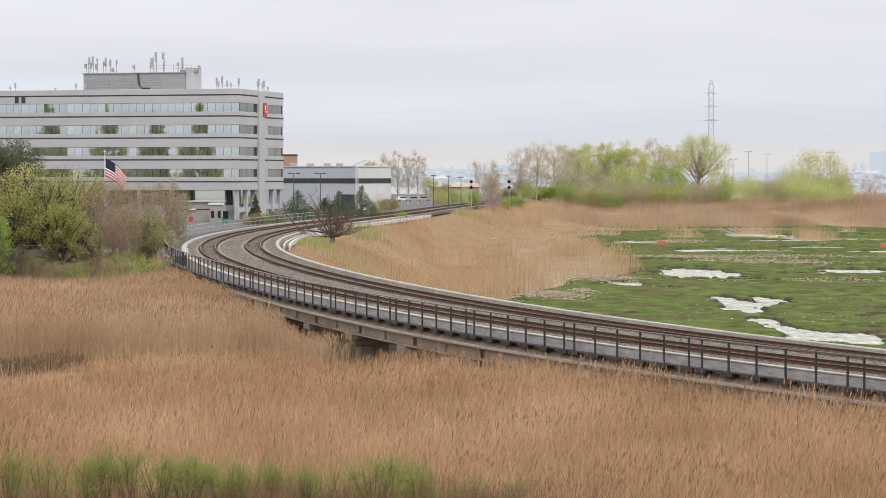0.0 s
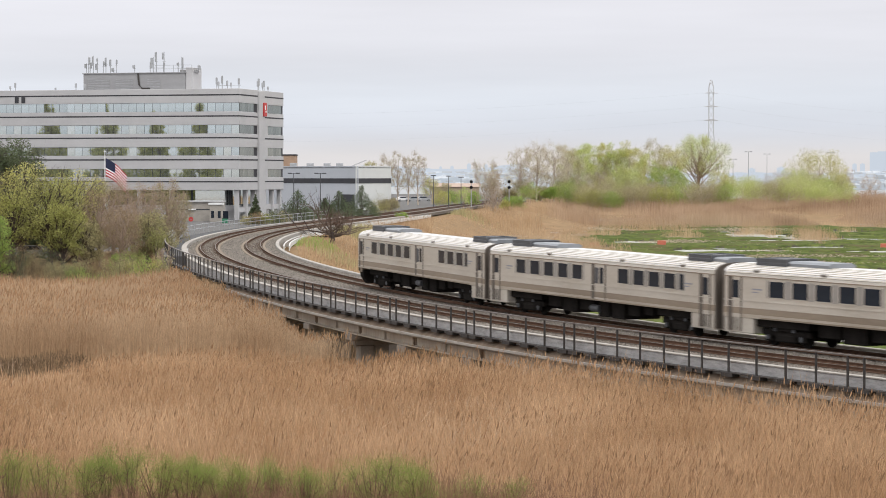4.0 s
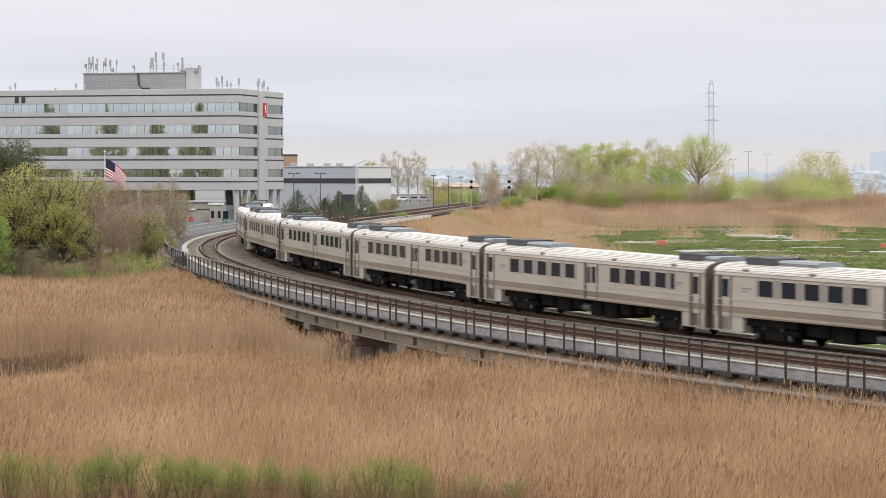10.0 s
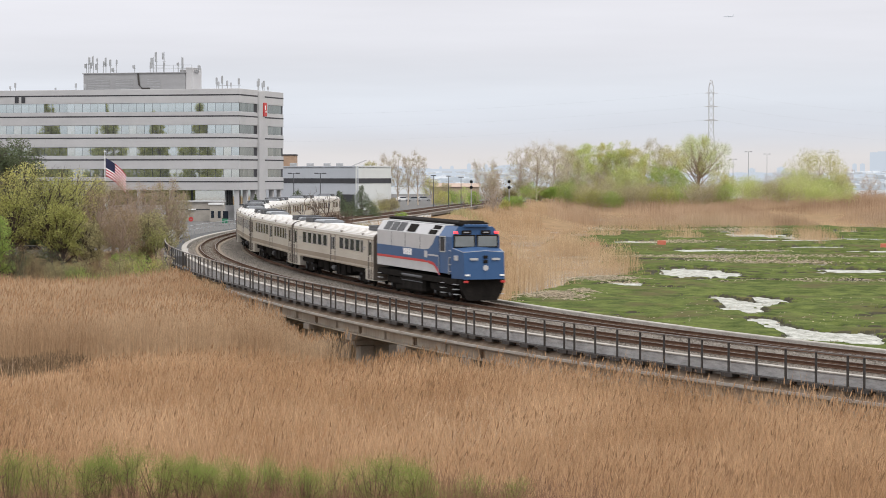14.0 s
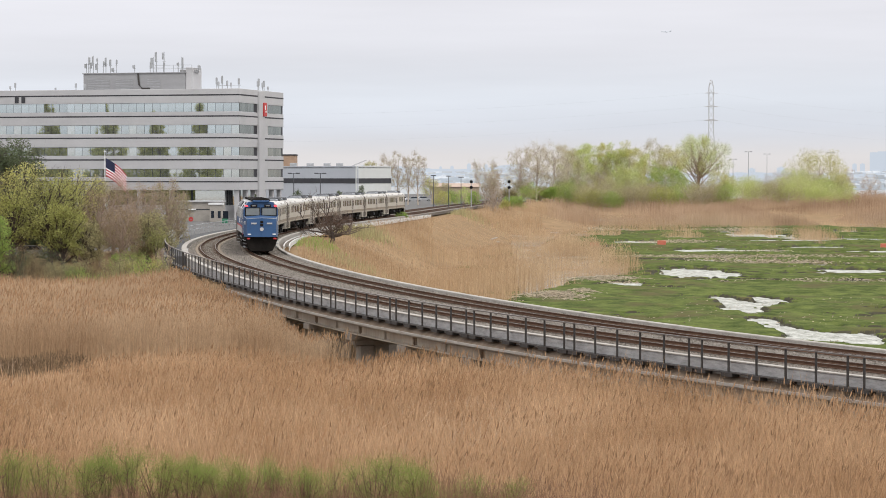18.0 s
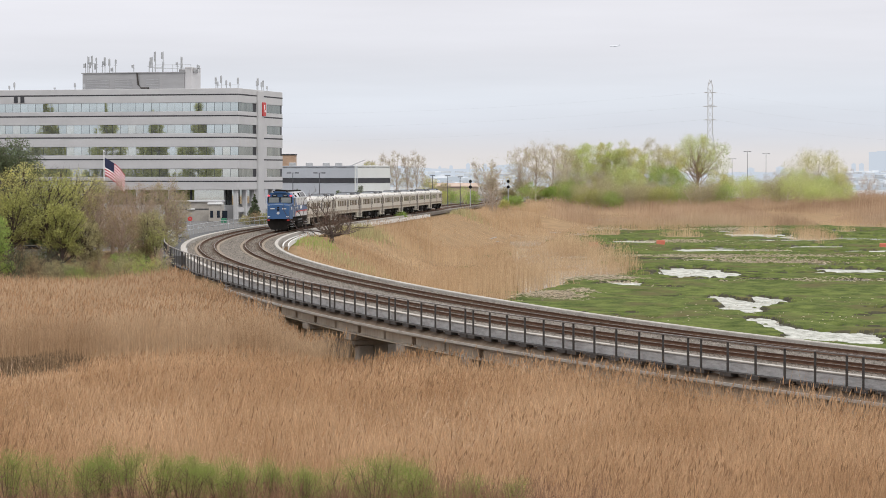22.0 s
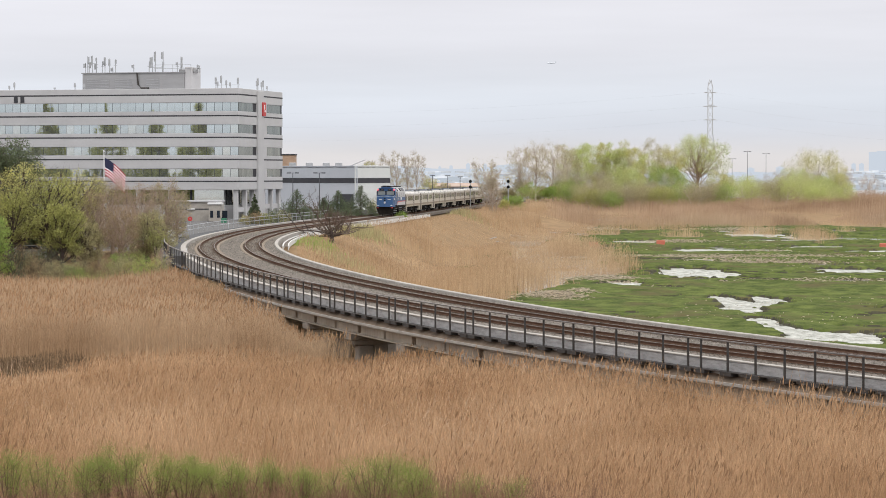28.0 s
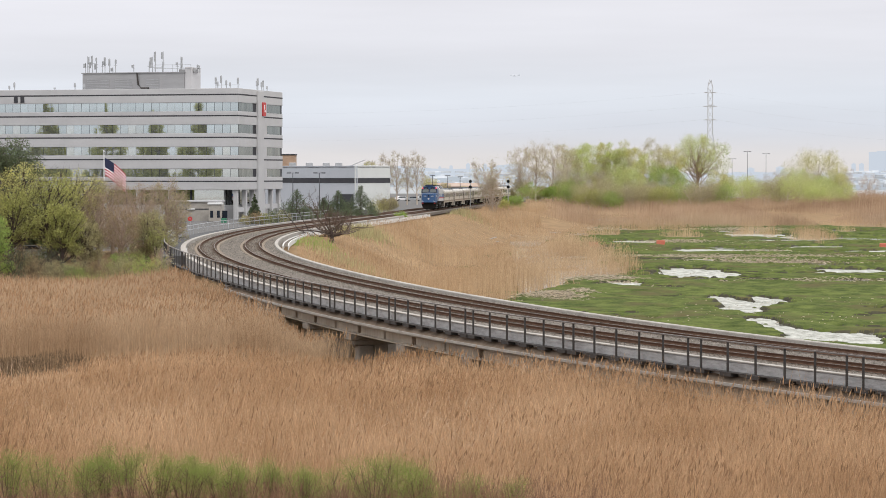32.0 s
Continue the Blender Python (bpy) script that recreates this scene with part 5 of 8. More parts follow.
def build_warehouse():
    D = 560.0
    x0, xc, x1 = at_bearing(462, D + 30), at_bearing(632, D), at_bearing(692, D + 16)
    zt, zg = z_at_height(294, D), 3.4
    b = thing("warehouse", Matrix.Translation((xc, D, 0)), "low warehouse with a dark band, its sides coloured as shaded and lit", "building")
    ln = math.hypot(x0 - xc, 30)
    a1 = math.atan2(30, x0 - xc)
    a2 = math.atan2(16, x1 - xc)
    ln2 = math.hypot(x1 - xc, 16)

    def wall(name, a, length, mt, z0, z1, out, label, thick=0.4):
        r = Matrix.Rotation(a, 4, "Z")
        sgn = 1 if a > math.pi / 2 else -1
        return part(name, Shape().box((length / 2, sgn * (out - thick / 2), (z0 + z1) / 2), (length, thick, z1 - z0), 0.02), mt, b, label, r)
    # The shaded and the lit side each get their own cladding colour.
    wall("wall", a1, ln, M_WARE, zg - 0.5, zt, 0.0, "clad wall with shade in its blue-grey colour")
    wall("wall", a2, ln2, M_CLAD, zg - 0.5, zt + 0.05, 0.0, "clad wall with light in its white colour")
    wall("dark_band", a1, ln, M_BAND, z_at_height(325, D), z_at_height(316, D), 0.06, "dark band", 0.1)
    wall("dark_band", a2, ln2, M_BAND, z_at_height(325, D), z_at_height(316, D), 0.06, "grey band", 0.1)
    part("roof", Shape().add([(0, 0, zt - 0.2), (x1 - xc, 16, zt - 0.2), (x1 - xc + x0 - xc, 46, zt - 0.2), (x0 - xc, 30, zt - 0.2), (0, 0, zt - 0.5), (x1 - xc, 16, zt - 0.5), (x1 - xc + x0 - xc, 46, zt - 0.5), (x0 - xc, 30, zt - 0.5)],
                             [(0, 1, 2, 3), (7, 6, 5, 4), (0, 4, 5, 1), (1, 5, 6, 2), (2, 6, 7, 3), (3, 7, 4, 0)]), M_PENT, b)
    wall("loading_door", a1, 5.2, M_BAND, zg, zg + 3.6, 0.05, "grey loading door", 0.1).matrix_local = Matrix.Rotation(a1, 4, "Z") @ pose(1.0, 0, 0)
    part("roof_ramp", Shape().add([(-1.5, 2, zt), (-0.9, 2, zt), (1.6, 3, zt + 1.3), (2.2, 3, zt + 1.3), (-1.5, 3, zt), (-0.9, 3, zt), (1.6, 4, zt + 1.3), (2.2, 4, zt + 1.3)],
                                  [(0, 1, 3, 2), (4, 6, 7, 5), (0, 4, 5, 1), (1, 5, 7, 3), (3, 7, 6, 2), (2, 6, 4, 0)]), M_PENT, b, "sloping roof hatch")
    for x in (-16, -12, -8, -5, -20):
        part("roof_unit", Shape().box((x, 26, zt + 0.3), (1.6, 1.6, 1.0), 0.1), M_STEEL_L, b, "small roof unit")
    br = thing("brick_block", Matrix.Translation((at_bearing(511, 610), 610, 0)), "tan brick building behind the warehouse", "building")
    M_TAN = mat("tan_brick", (0.40, 0.275, 0.19), (0.32, 0.22, 0.155), 0.9, scale=1, fine=8)
    part("wall", Shape().box((-1.5, 4, (zg + z_at_height(274.5, 610)) / 2), (6.4, 8, z_at_height(274.5, 610) - zg), 0.05), M_TAN, br)
    part("roof_edge", Shape().box((-1.5, 4, z_at_height(274.5, 610)), (6.7, 8.3, 0.3)), M_BAND, br)


build_warehouse()


def build_far_side():
    """Small buildings and cabinets where the line runs out of the bend."""
    d = 690.0
    b = thing("low_shed", pose(at_bearing(806, d), d, 2.6), "low tan brick shed with a reddish roof", "building")
    w, h = 84 / FOCAL * d, z_at_height(331, d) - 2.6
    M_SHED = mat("faded_tan_brick", (0.42, 0.33, 0.26), (0.34, 0.265, 0.21), 0.9, scale=0.6, fine=5)
    part("wall", Shape().box((0, 3, h / 2), (w, 6, h), 0.05), M_SHED, b)
    part("roof", Shape().add([(-w / 2 - 0.4, -0.5, h), (w / 2 + 0.4, -0.5, h), (w / 2 + 0.4, 6.5, h), (-w / 2 - 0.4, 6.5, h), (-w / 2 - 0.4, 3, h + 1.0), (w / 2 + 0.4, 3, h + 1.0)],
                             [(0, 1, 5, 4), (2, 3, 4, 5), (0, 4, 3), (1, 2, 5), (0, 3, 2, 1)]), M_TAN_ROOF, b, "faded reddish roof")
    for k in range(4):
        part("door", Shape().box((-w / 2 + 1.8 + k * 3.2, -0.04, 1.2), (1.8, 0.1, 2.2), 0.02), M_PENT, b, "grey roller door")
    d = 520.0
    c = thing("relay_cabinet", pose(at_bearing(801, d), d, 2.9), "grey steel relay cabinet beside the line", "cabinet")
    part("body", Shape().box((0, 0, 0.65), (2.2, 0.9, 1.3), 0.03), M_PENT, c)
    part("cap", Shape().box((0, 0, 1.33), (2.4, 1.1, 0.08), 0.02), M_STEEL_L, c)
    for o in (-0.55, 0.55):
        part("door", Shape().box((o, -0.46, 0.65), (0.98, 0.03, 1.1), 0.01), M_STEEL_L, c)


build_far_side()


# ---- trees ----
def grow(rnd, base, height, spread, levels=3, forks=4, lean=0.0, trunk_r=None, first=0.25, up=0.55):
    """A tapered trunk with limbs: tubes, and the tips for the crown."""
    sh, tips = Shape(), []
    r0 = trunk_r or height * 0.022

    def limb(p, d, length, r, level):
        n = (6, 4, 2, 2)[level]
        pts, q = [p.copy()], p.copy()
        dd = d.copy()
        for i in range(n):
            dd = (dd + Vector((rnd.gauss(0, 0.14), rnd.gauss(0, 0.14), rnd.gauss(0.05, 0.08)))).normalized()
            q = q + dd * (length / n)
            pts.append(q.copy())
        sh.tube(pts, [max(r * (1 - 0.75 * i / n), 0.012) for i in range(n + 1)], 6 if level == 0 else 4 if level == 1 else 3, cap=False)
        if level >= levels or (first < 0.11 and level and level >= levels - 1):
            tips.extend(pts[1:])
        if level >= levels:
            return
        k = forks + (2 if level == 0 else 0)
        for j in range(k):
            t = (first if level == 0 else 0.3) + (1 - (first if level == 0 else 0.3)) * (j + rnd.random()) / k
            i = min(int(t * n), n - 1)
            start = pts[i].lerp(pts[i + 1], t * n - i)
            a = rnd.uniform(0, 2 * math.pi)
            side = Vector((math.cos(a), math.sin(a), 0))
            nd = (dd * up + side * spread * rnd.uniform(0.7, 1.2) + Vector((0, 0, 0.25))).normalized()
            limb(start, nd, length * rnd.uniform(0.42, 0.62) * (1.15 - 0.4 * t), r * 0.5 * (1.1 - 0.5 * t), level + 1)
        tips.append(pts[-1])
    limb(Vector(base), Vector((lean, 0, 1)).normalized(), height * 0.78, r0, 0)
    return sh, tips


def blades(rng, c, size):
    """A small leaf blade at each of many places, turned every way."""
    n = len(c)
    u = rng.normal(0, 1, (n, 3))
    u /= np.linalg.norm(u, axis=1)[:, None]
    w = rng.normal(0, 1, (n, 3))
    w -= (w * u).sum(1)[:, None] * u
    w /= np.linalg.norm(w, axis=1)[:, None]
    s = size * rng.uniform(0.6, 1.35, n)[:, None]
    return np.stack([c - u * s, c + w * s * 0.8, c + u * s], 1).reshape(-1, 3), np.arange(n * 3).reshape(-1, 3)


def leaves(rng, tips, count, size, clump, flat=1.0):
    """Many small leaf blades scattered about the tips."""
    tp = np.array([tuple(t) for t in tips])
    return blades(rng, tp[rng.integers(0, len(tp), count)] + rng.normal(0, clump, (count, 3)).clip(-clump * 1.15, clump * 1.15) * np.array([1, 1, flat]), size)


def ball(rng, n, hollow):
    d = rng.normal(0, 1, (n, 3))
    return d / np.linalg.norm(d, axis=1)[:, None] * (rng.random(n) ** hollow)[:, None]


def lobed_tree(name, x, y, z, height, width, leaf, count, size, label, seed, bark, group="", base=0.25, lobes=26, lobe=0.17, twigs=900, cone=False, trunks=1, thick=0.016, twig_bark=None, sliver=0.0016):
    """A trunk whose limbs each end in a lobe of the crown: branchlets, twigs and many small leaves in it."""
    rnd, rng = random.Random(seed), np.random.default_rng(seed)
    ob = thing(name, pose(x, y, z), label, "shrub" if name in ("shrub", "bush") else "tree", group)
    wood, R, z0 = Shape(), width / 2, base * height
    stems = []
    for k in range(trunks):
        a = 2.4 * k + rnd.random()
        out = 0.0 if trunks == 1 else R * rnd.uniform(0.15, 0.5)
        bow = [Vector((math.cos(a) * out * f + rnd.uniform(-1, 1) * R * 0.05, math.sin(a) * out * f + rnd.uniform(-1, 1) * R * 0.05, height * t - 0.3 * (t == 0))) for f, t in ((0.1, 0), (0.3, 0.22), (0.7, 0.45), (1.0, 0.72 if not cone else 0.97))]
        r = height * thick / trunks ** 0.5
        wood.tube(bow, [r * 1.25, r, r * 0.7, r * 0.25], 6, cap=False)
        stems.append(bow)
    cs, rs = [], []
    for i in range(lobes):
        f, a = (i + 0.5) / lobes, i * 2.39996 + rnd.uniform(-0.4, 0.4)
        if cone:
            t = f ** 1.25
            q = R * 0.85 * (1 - t) * rnd.uniform(0.55, 1.0)
            c = Vector((math.cos(a) * q, math.sin(a) * q, z0 + (height - z0) * (0.04 + 0.92 * t)))
            lr = lobe * width * (0.35 + 0.75 * (1 - t)) * rnd.uniform(0.8, 1.2)
        else:
            hh = -0.8 + 1.78 * f
            q, k = max(1 - hh * hh, 0.02) ** 0.36, rnd.random() ** 0.4
            lr = lobe * width * rnd.uniform(0.7, 1.3)
            c = Vector((math.cos(a) * (R - lr * 0.6) * q * k, math.sin(a) * (R - lr * 0.6) * q * k, (z0 + height) / 2 + (height - z0 - lr * 1.2) / 2 * hh * (0.55 + 0.45 * k)))
        cs.append(c)
        rs.append(lr)
        st = min(stems, key=lambda b: (b[2] - c).length)
        t = min(max(c.z / height * rnd.uniform(0.4, 0.75), 0.12), 0.68 if not cone else 0.93)
        j = 0 if t < 0.22 else 1 if t < 0.45 else 2
        lo, hi = (0, 0.22, 0.45, 0.72 if not cone else 0.97)[j:j + 2]
        p = st[j].lerp(st[j + 1], (t - lo) / (hi - lo))
        mid_p = p.lerp(c, 0.5) + Vector((rnd.gauss(0, 0.06) * R, rnd.gauss(0, 0.06) * R, (c - p).length * rnd.uniform(-0.1, 0.08)))
        r = height * thick * 0.36 * (1.15 - 0.7 * t)
        wood.tube([p, mid_p, c], [r, r * 0.65, r * 0.25], 4, cap=False)
        for _ in range(3):
            e = c + Vector((rnd.gauss(0, 0.6), rnd.gauss(0, 0.6), rnd.gauss(0.35, 0.5))) * lr
            wood.tube([mid_p.lerp(c, rnd.uniform(0.3, 1.0)), e], [r * 0.3, r * 0.08], 3, cap=False)
    part("trunk", wood, bark, ob, "branching trunk and limbs")
    cc, rr = np.array([tuple(c) for c in cs]), np.array(rs)
    if twigs:
        k = rng.choice(len(cc), twigs, p=rr ** 2 / (rr ** 2).sum())
        d = ball(rng, twigs, 0.3) + np.array([0, 0, 0.3])
        p0 = cc[k] + d * (rr[k] * rng.uniform(0.1, 0.8, twigs))[:, None]
        d2 = d * 0.7 + rng.normal(0, 0.4, (twigs, 3)) + np.array([0, 0, 0.25])
        p1 = p0 + d2 * (rr[k] * rng.uniform(0.3, 0.8, twigs))[:, None]
        sd = np.cross(d2, rng.normal(0, 1, (twigs, 3)))
        sd *= height * sliver / np.linalg.norm(sd, axis=1)[:, None]
        part("twig_spray", big_mesh("twig_spray", np.stack([p0 - sd, p0 + sd, p1], 1).reshape(-1, 3), np.arange(twigs * 3).reshape(-1, 3), [twig_bark or bark]), None, ob, "fine bare twigs")["kind"] = "stuff"
    if count:
        w = rr ** 2 * rng.uniform(0.5, 1.5, len(rr))
        k = rng.choice(len(cc), count, p=w / w.sum())
        c = cc[k] + ball(rng, count, 0.42) * rr[k][:, None] * np.array([1, 1, 0.85])
        v, t = blades(rng, c, size)
        part("crown", big_mesh("crown", v, t, [leaf]), None, ob, "crown of small spring leaves in clumps")
    return ob


def twiggy_bush(name, x, y, z, height, spread, leaf, count, size, label, seed, bark=None, clump=0.5, group="", levels=3, forks=4, first=0.25, squeeze=1.0, twigs=500):
    rnd, rng = random.Random(seed), np.random.default_rng(seed)
    sh, tips = Shape(), []
    for _ in range(4):
        s2, t2 = grow(rnd, (rnd.uniform(-0.15, 0.15) * height, rnd.uniform(-0.15, 0.15) * height, -0.3), height * rnd.uniform(0.7, 1.0), spread, levels, max(forks - 2, 3), rnd.uniform(-0.35, 0.35), first=first)
        sh.add(s2.v, s2.f)
        tips += t2
    hi = max(t.z for t in tips)
    k = height / hi
    ob = thing(name, pose(x, y, z), label, "shrub", group)
    wood = Shape()

    def lift(c):
        return height * min(c * k / height, 1) if c > 0 else c
    wood.v = [(a * squeeze, b * squeeze, lift(c)) for a, b, c in sh.v]
    wood.f = sh.f
    part("trunk", wood, bark or M_BARK, ob, "bare branching trunk and limbs")
    tips = [Vector((t.x * squeeze, t.y * squeeze, lift(t.z))) for t in tips]
    tp = np.array([tuple(t) for t in tips])
    m = int(twigs)
    c = tp[rng.integers(0, len(tp), m)]
    d = rng.normal(0, 0.55, (m, 3)) + c / np.linalg.norm(c, axis=1)[:, None] * 0.5 + np.array([0, 0, 0.35])
    d /= np.linalg.norm(d, axis=1)[:, None]
    ln = (height * 0.09 * rng.uniform(0.5, 1.4, m))[:, None]
    sd = np.cross(d, rng.normal(0, 1, (m, 3)))
    sd /= np.linalg.norm(sd, axis=1)[:, None]
    sd *= height * 0.0016
    v = np.stack([c - sd, c + sd, c + d * ln], 1).reshape(-1, 3)
    part("twig_spray", big_mesh("twig_spray", v, np.arange(m * 3).reshape(-1, 3), [bark or M_TWIG]), None, ob, "fine bare twigs")["kind"] = "stuff"
    tips = tips + [Vector(e) for e in (c + d * ln)[::3]]
    tips = [t for t in tips if t.z > 0]
    v, t = leaves(rng, tips, count, size, clump)
    part("crown", big_mesh("crown", v, t, [leaf]), None, ob, "loose crown of small spring leaves")
    return ob


def build_trees():
    word = {L_OLIVE: "olive spring", L_YELLOW: "yellow-green", L_DARK: "dark green", L_RUST: "sparse reddish-brown", L_BUD: "pale budding", L_GREEN: "fresh green",
            L_LIME: "lime green", L_PALE: "pale budding, half bare", L_KHAKI: "dull khaki"}
    # stand beside the bend, before the office building: bearing, width, distance, leaf, top, foot of the crown
    # The low dark-leaved trees at the back imitate the shaded interior.
    near = [(14, 130, 258, L_DARK, 234, 0.1), (-36, 130, 250, L_OLIVE, 288, 0.08), (36, 150, 246, L_YELLOW, 276, 0.12), (88, 140, 240, L_OLIVE, 292, 0.2), (130, 125, 247, L_YELLOW, 296, 0.1),
            (20, 120, 238, L_OLIVE, 326, 0.2), (160, 100, 250, L_KHAKI, 308, 0.1), (200, 125, 252, L_RUST, 308, 0.1), (176, 100, 244, L_RUST, 328, 0.12), (238, 115, 250, L_RUST, 318, 0.08),
            (268, 100, 256, L_BUD, 318, 0.05), (296, 84, 258, L_BUD, 312, 0.05), (314, 56, 262, L_BUD, 335, 0.05), (-16, 110, 230, L_GREEN, 374, 0.05), (112, 100, 236, L_OLIVE, 350, 0.22), (216, 90, 240, L_RUST, 360, 0.1),
            (262, 90, 244, L_KHAKI, 366, 0.04), (60, 110, 254, L_DARK, 362, 0.03), (152, 90, 240, L_KHAKI, 380, 0.04), (110, 90, 250, L_DARK, 390, 0.03), (20, 90, 250, L_DARK, 385, 0.03), (200, 90, 256, L_KHAKI, 395, 0.03)]
    for i, (px, wide, d, leaf, top, base) in enumerate(near):
        x, zt = at_bearing(px, d), z_at_height(top, d)
        g = float(ground_z(x, d)[0])
        bare = leaf in (L_RUST, L_BUD)
        lobed_tree("tree", x, d, g, zt - g, wide / FOCAL * d, leaf, 2600 if bare else 5200 if leaf is L_KHAKI else 15000 if leaf is L_DARK else 6800, 0.075 if bare else 0.125 if leaf is L_DARK else 0.1, f"broad tree with {word[leaf]} foliage at the marsh edge", 100 + i,
                   M_BARK_D if not bare else M_TWIG, "trees before the office", base, 40, 0.135 if leaf is not L_DARK else 0.17, 3000 if bare else 2200, thick=0.021 if bare else 0.026, twig_bark=M_TWIG if bare else M_BARK_D, sliver=0.0011 if bare else 0.0009)
    # low undergrowth at their feet
    rnd = random.Random(17)
    for i in range(28):
        px = 8 + i * 10.8 + rnd.uniform(-4, 4)
        d = rnd.uniform(226, 234) if px < 230 else rnd.uniform(238, 247)
        g = float(ground_z(at_bearing(px, d), d)[0])
        # Darker leaves on the left imitate the shade between the trunks.
        leaf = rnd.choice([L_GREEN, L_OLIVE, L_KHAKI, L_RUST, L_KHAKI] if px > 120 else [L_RUST, L_KHAKI, L_DARK])
        lobed_tree("shrub", at_bearing(px, d), d, g, rnd.uniform(1.8, 3.4) + (1.0 if px < 120 else 0), rnd.uniform(2.2, 3.6), leaf, 1500, 0.06, f"low shrub with {word[leaf]} leaves at the edge of the reeds", 150 + i, M_BARK_D, "undergrowth by the trees", 0.05, 10, 0.24, 500, trunks=3)
    # tall conical trees out on the left, which the office windows mirror
    for i, (x, y, h) in enumerate(((-136, 391, 25), (-122, 387, 25), (-109.5, 383.5, 23.5), (-99.5, 380, 22), (-90, 377, 24))):
        lobed_tree("tree", x, y, 3.4, h, 15.0, L_OLIVE, 9000, 0.4, "tall conical green tree beyond the car park", 180 + i, M_BARK, "tall trees by the car park", 0.05, 44, 0.14, 200, cone=True)
    # the wood across the marsh: bearing, width, distance, leaf, top, foot of the crown, leaves
    far = [(922, 46, 745, L_PALE, 254, 0.15, 1500), (950, 56, 750, L_PALE, 248, 0.15, 2000), (980, 60, 765, L_PALE, 247, 0.15, 2800), (1004, 50, 780, L_KHAKI, 253, 0.15, 4000), (1024, 56, 800, L_LIME, 246, 0.12, 9000), (1050, 54, 815, L_LIME, 249, 0.1, 9000),
           (1070, 44, 810, L_YELLOW, 245, 0.12, 7500), (1090, 50, 805, L_LIME, 250, 0.12, 8500), (1114, 56, 805, L_YELLOW, 247, 0.12, 9000), (1140, 40, 835, L_LIME, 262, 0.1, 5500), (1162, 56, 850, L_KHAKI, 242, 0.1, 5000), (1190, 54, 845, L_YELLOW, 250, 0.1, 6500),
           (1178, 64, 810, L_GREEN, 287, 0.05, 9000), (1274, 46, 850, L_YELLOW, 298, 0.1, 4500), (1052, 62, 775, L_RUST, 300, 0.18, 900), (1108, 60, 785, L_LIME, 288, 0.12, 6500), (1006, 54, 780, L_GREEN, 312, 0.03, 4500),
           (1450, 100, 895, L_YELLOW, 259, 0.15, 9500), (1410, 50, 880, L_LIME, 292, 0.05, 4500), (1438, 56, 875, L_KHAKI, 304, 0.03, 4200), (1464, 44, 870, L_GREEN, 308, 0.03, 3200), (1482, 46, 880, L_YELLOW, 297, 0.05, 4500), (1384, 60, 880, L_RUST, 302, 0.1, 1800), (1502, 24, 900, L_RUST, 298, 0.1, 350), (1540, 34, 980, L_RUST, 306, 0.2, 350)]
    for i, (px, wide, d, leaf, top, base, n) in enumerate(far):
        x = at_bearing(px, d)
        g = float(ground_z(x, d)[0])
        bare = leaf in (L_PALE, L_RUST)
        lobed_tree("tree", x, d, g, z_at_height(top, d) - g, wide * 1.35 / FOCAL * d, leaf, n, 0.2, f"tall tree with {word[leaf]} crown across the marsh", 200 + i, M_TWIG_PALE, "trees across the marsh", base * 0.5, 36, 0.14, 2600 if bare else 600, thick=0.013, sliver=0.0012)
    d = 870
    g = float(ground_z(at_bearing(1236, d), d)[0])
    lobed_tree("tree", at_bearing(1236, d), d, g, z_at_height(233, d) - g, 122 / FOCAL * d, L_LIME, 12500, 0.2, "great spreading lime green tree with a forked dark trunk", 251, M_TWIG, "trees across the marsh", 0.3, 60, 0.11, 1200, thick=0.02, sliver=0.0008)
    # undergrowth in front of that wood
    rnd = random.Random(7)
    for i in range(50):
        px = 900 + i * 12.0 + rnd.uniform(-4, 4)
        d = rnd.uniform(740, 800) if px < 1290 else rnd.uniform(770, 880)
        top = rnd.uniform(312, 342) if px < 1290 else rnd.uniform(302, 324)
        if px > 1490:
            top += 22
        leaf = rnd.choice([L_BUD, L_GREEN, L_KHAKI, L_BUD, L_OLIVE, L_GREEN] if px < 1290 else [L_YELLOW, L_LIME, L_BUD, L_KHAKI, L_YELLOW, L_LIME])
        g = float(ground_z(at_bearing(px, d), d)[0])
        h = max(z_at_height(top, d) - g, 2.0)
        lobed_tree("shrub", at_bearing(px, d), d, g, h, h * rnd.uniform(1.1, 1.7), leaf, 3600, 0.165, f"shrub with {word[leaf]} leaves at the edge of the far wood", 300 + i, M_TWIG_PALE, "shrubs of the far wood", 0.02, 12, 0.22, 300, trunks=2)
    # bare trees beyond the car park
    for i, (px, top, wide, leaf) in enumerate(((658, 281, 34, L_YELLOW), (684, 268, 42, L_PALE), (704, 265, 40, L_PALE), (722, 270, 34, L_PALE), (740, 266, 40, L_PALE), (762, 312, 40, L_YELLOW), (788, 322, 30, L_KHAKI), (645, 300, 30, L_YELLOW))):
        d = 640 + i * 6
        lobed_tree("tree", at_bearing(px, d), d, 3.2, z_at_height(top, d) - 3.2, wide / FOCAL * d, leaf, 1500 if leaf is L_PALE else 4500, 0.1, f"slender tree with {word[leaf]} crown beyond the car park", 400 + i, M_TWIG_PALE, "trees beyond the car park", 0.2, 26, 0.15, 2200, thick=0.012)
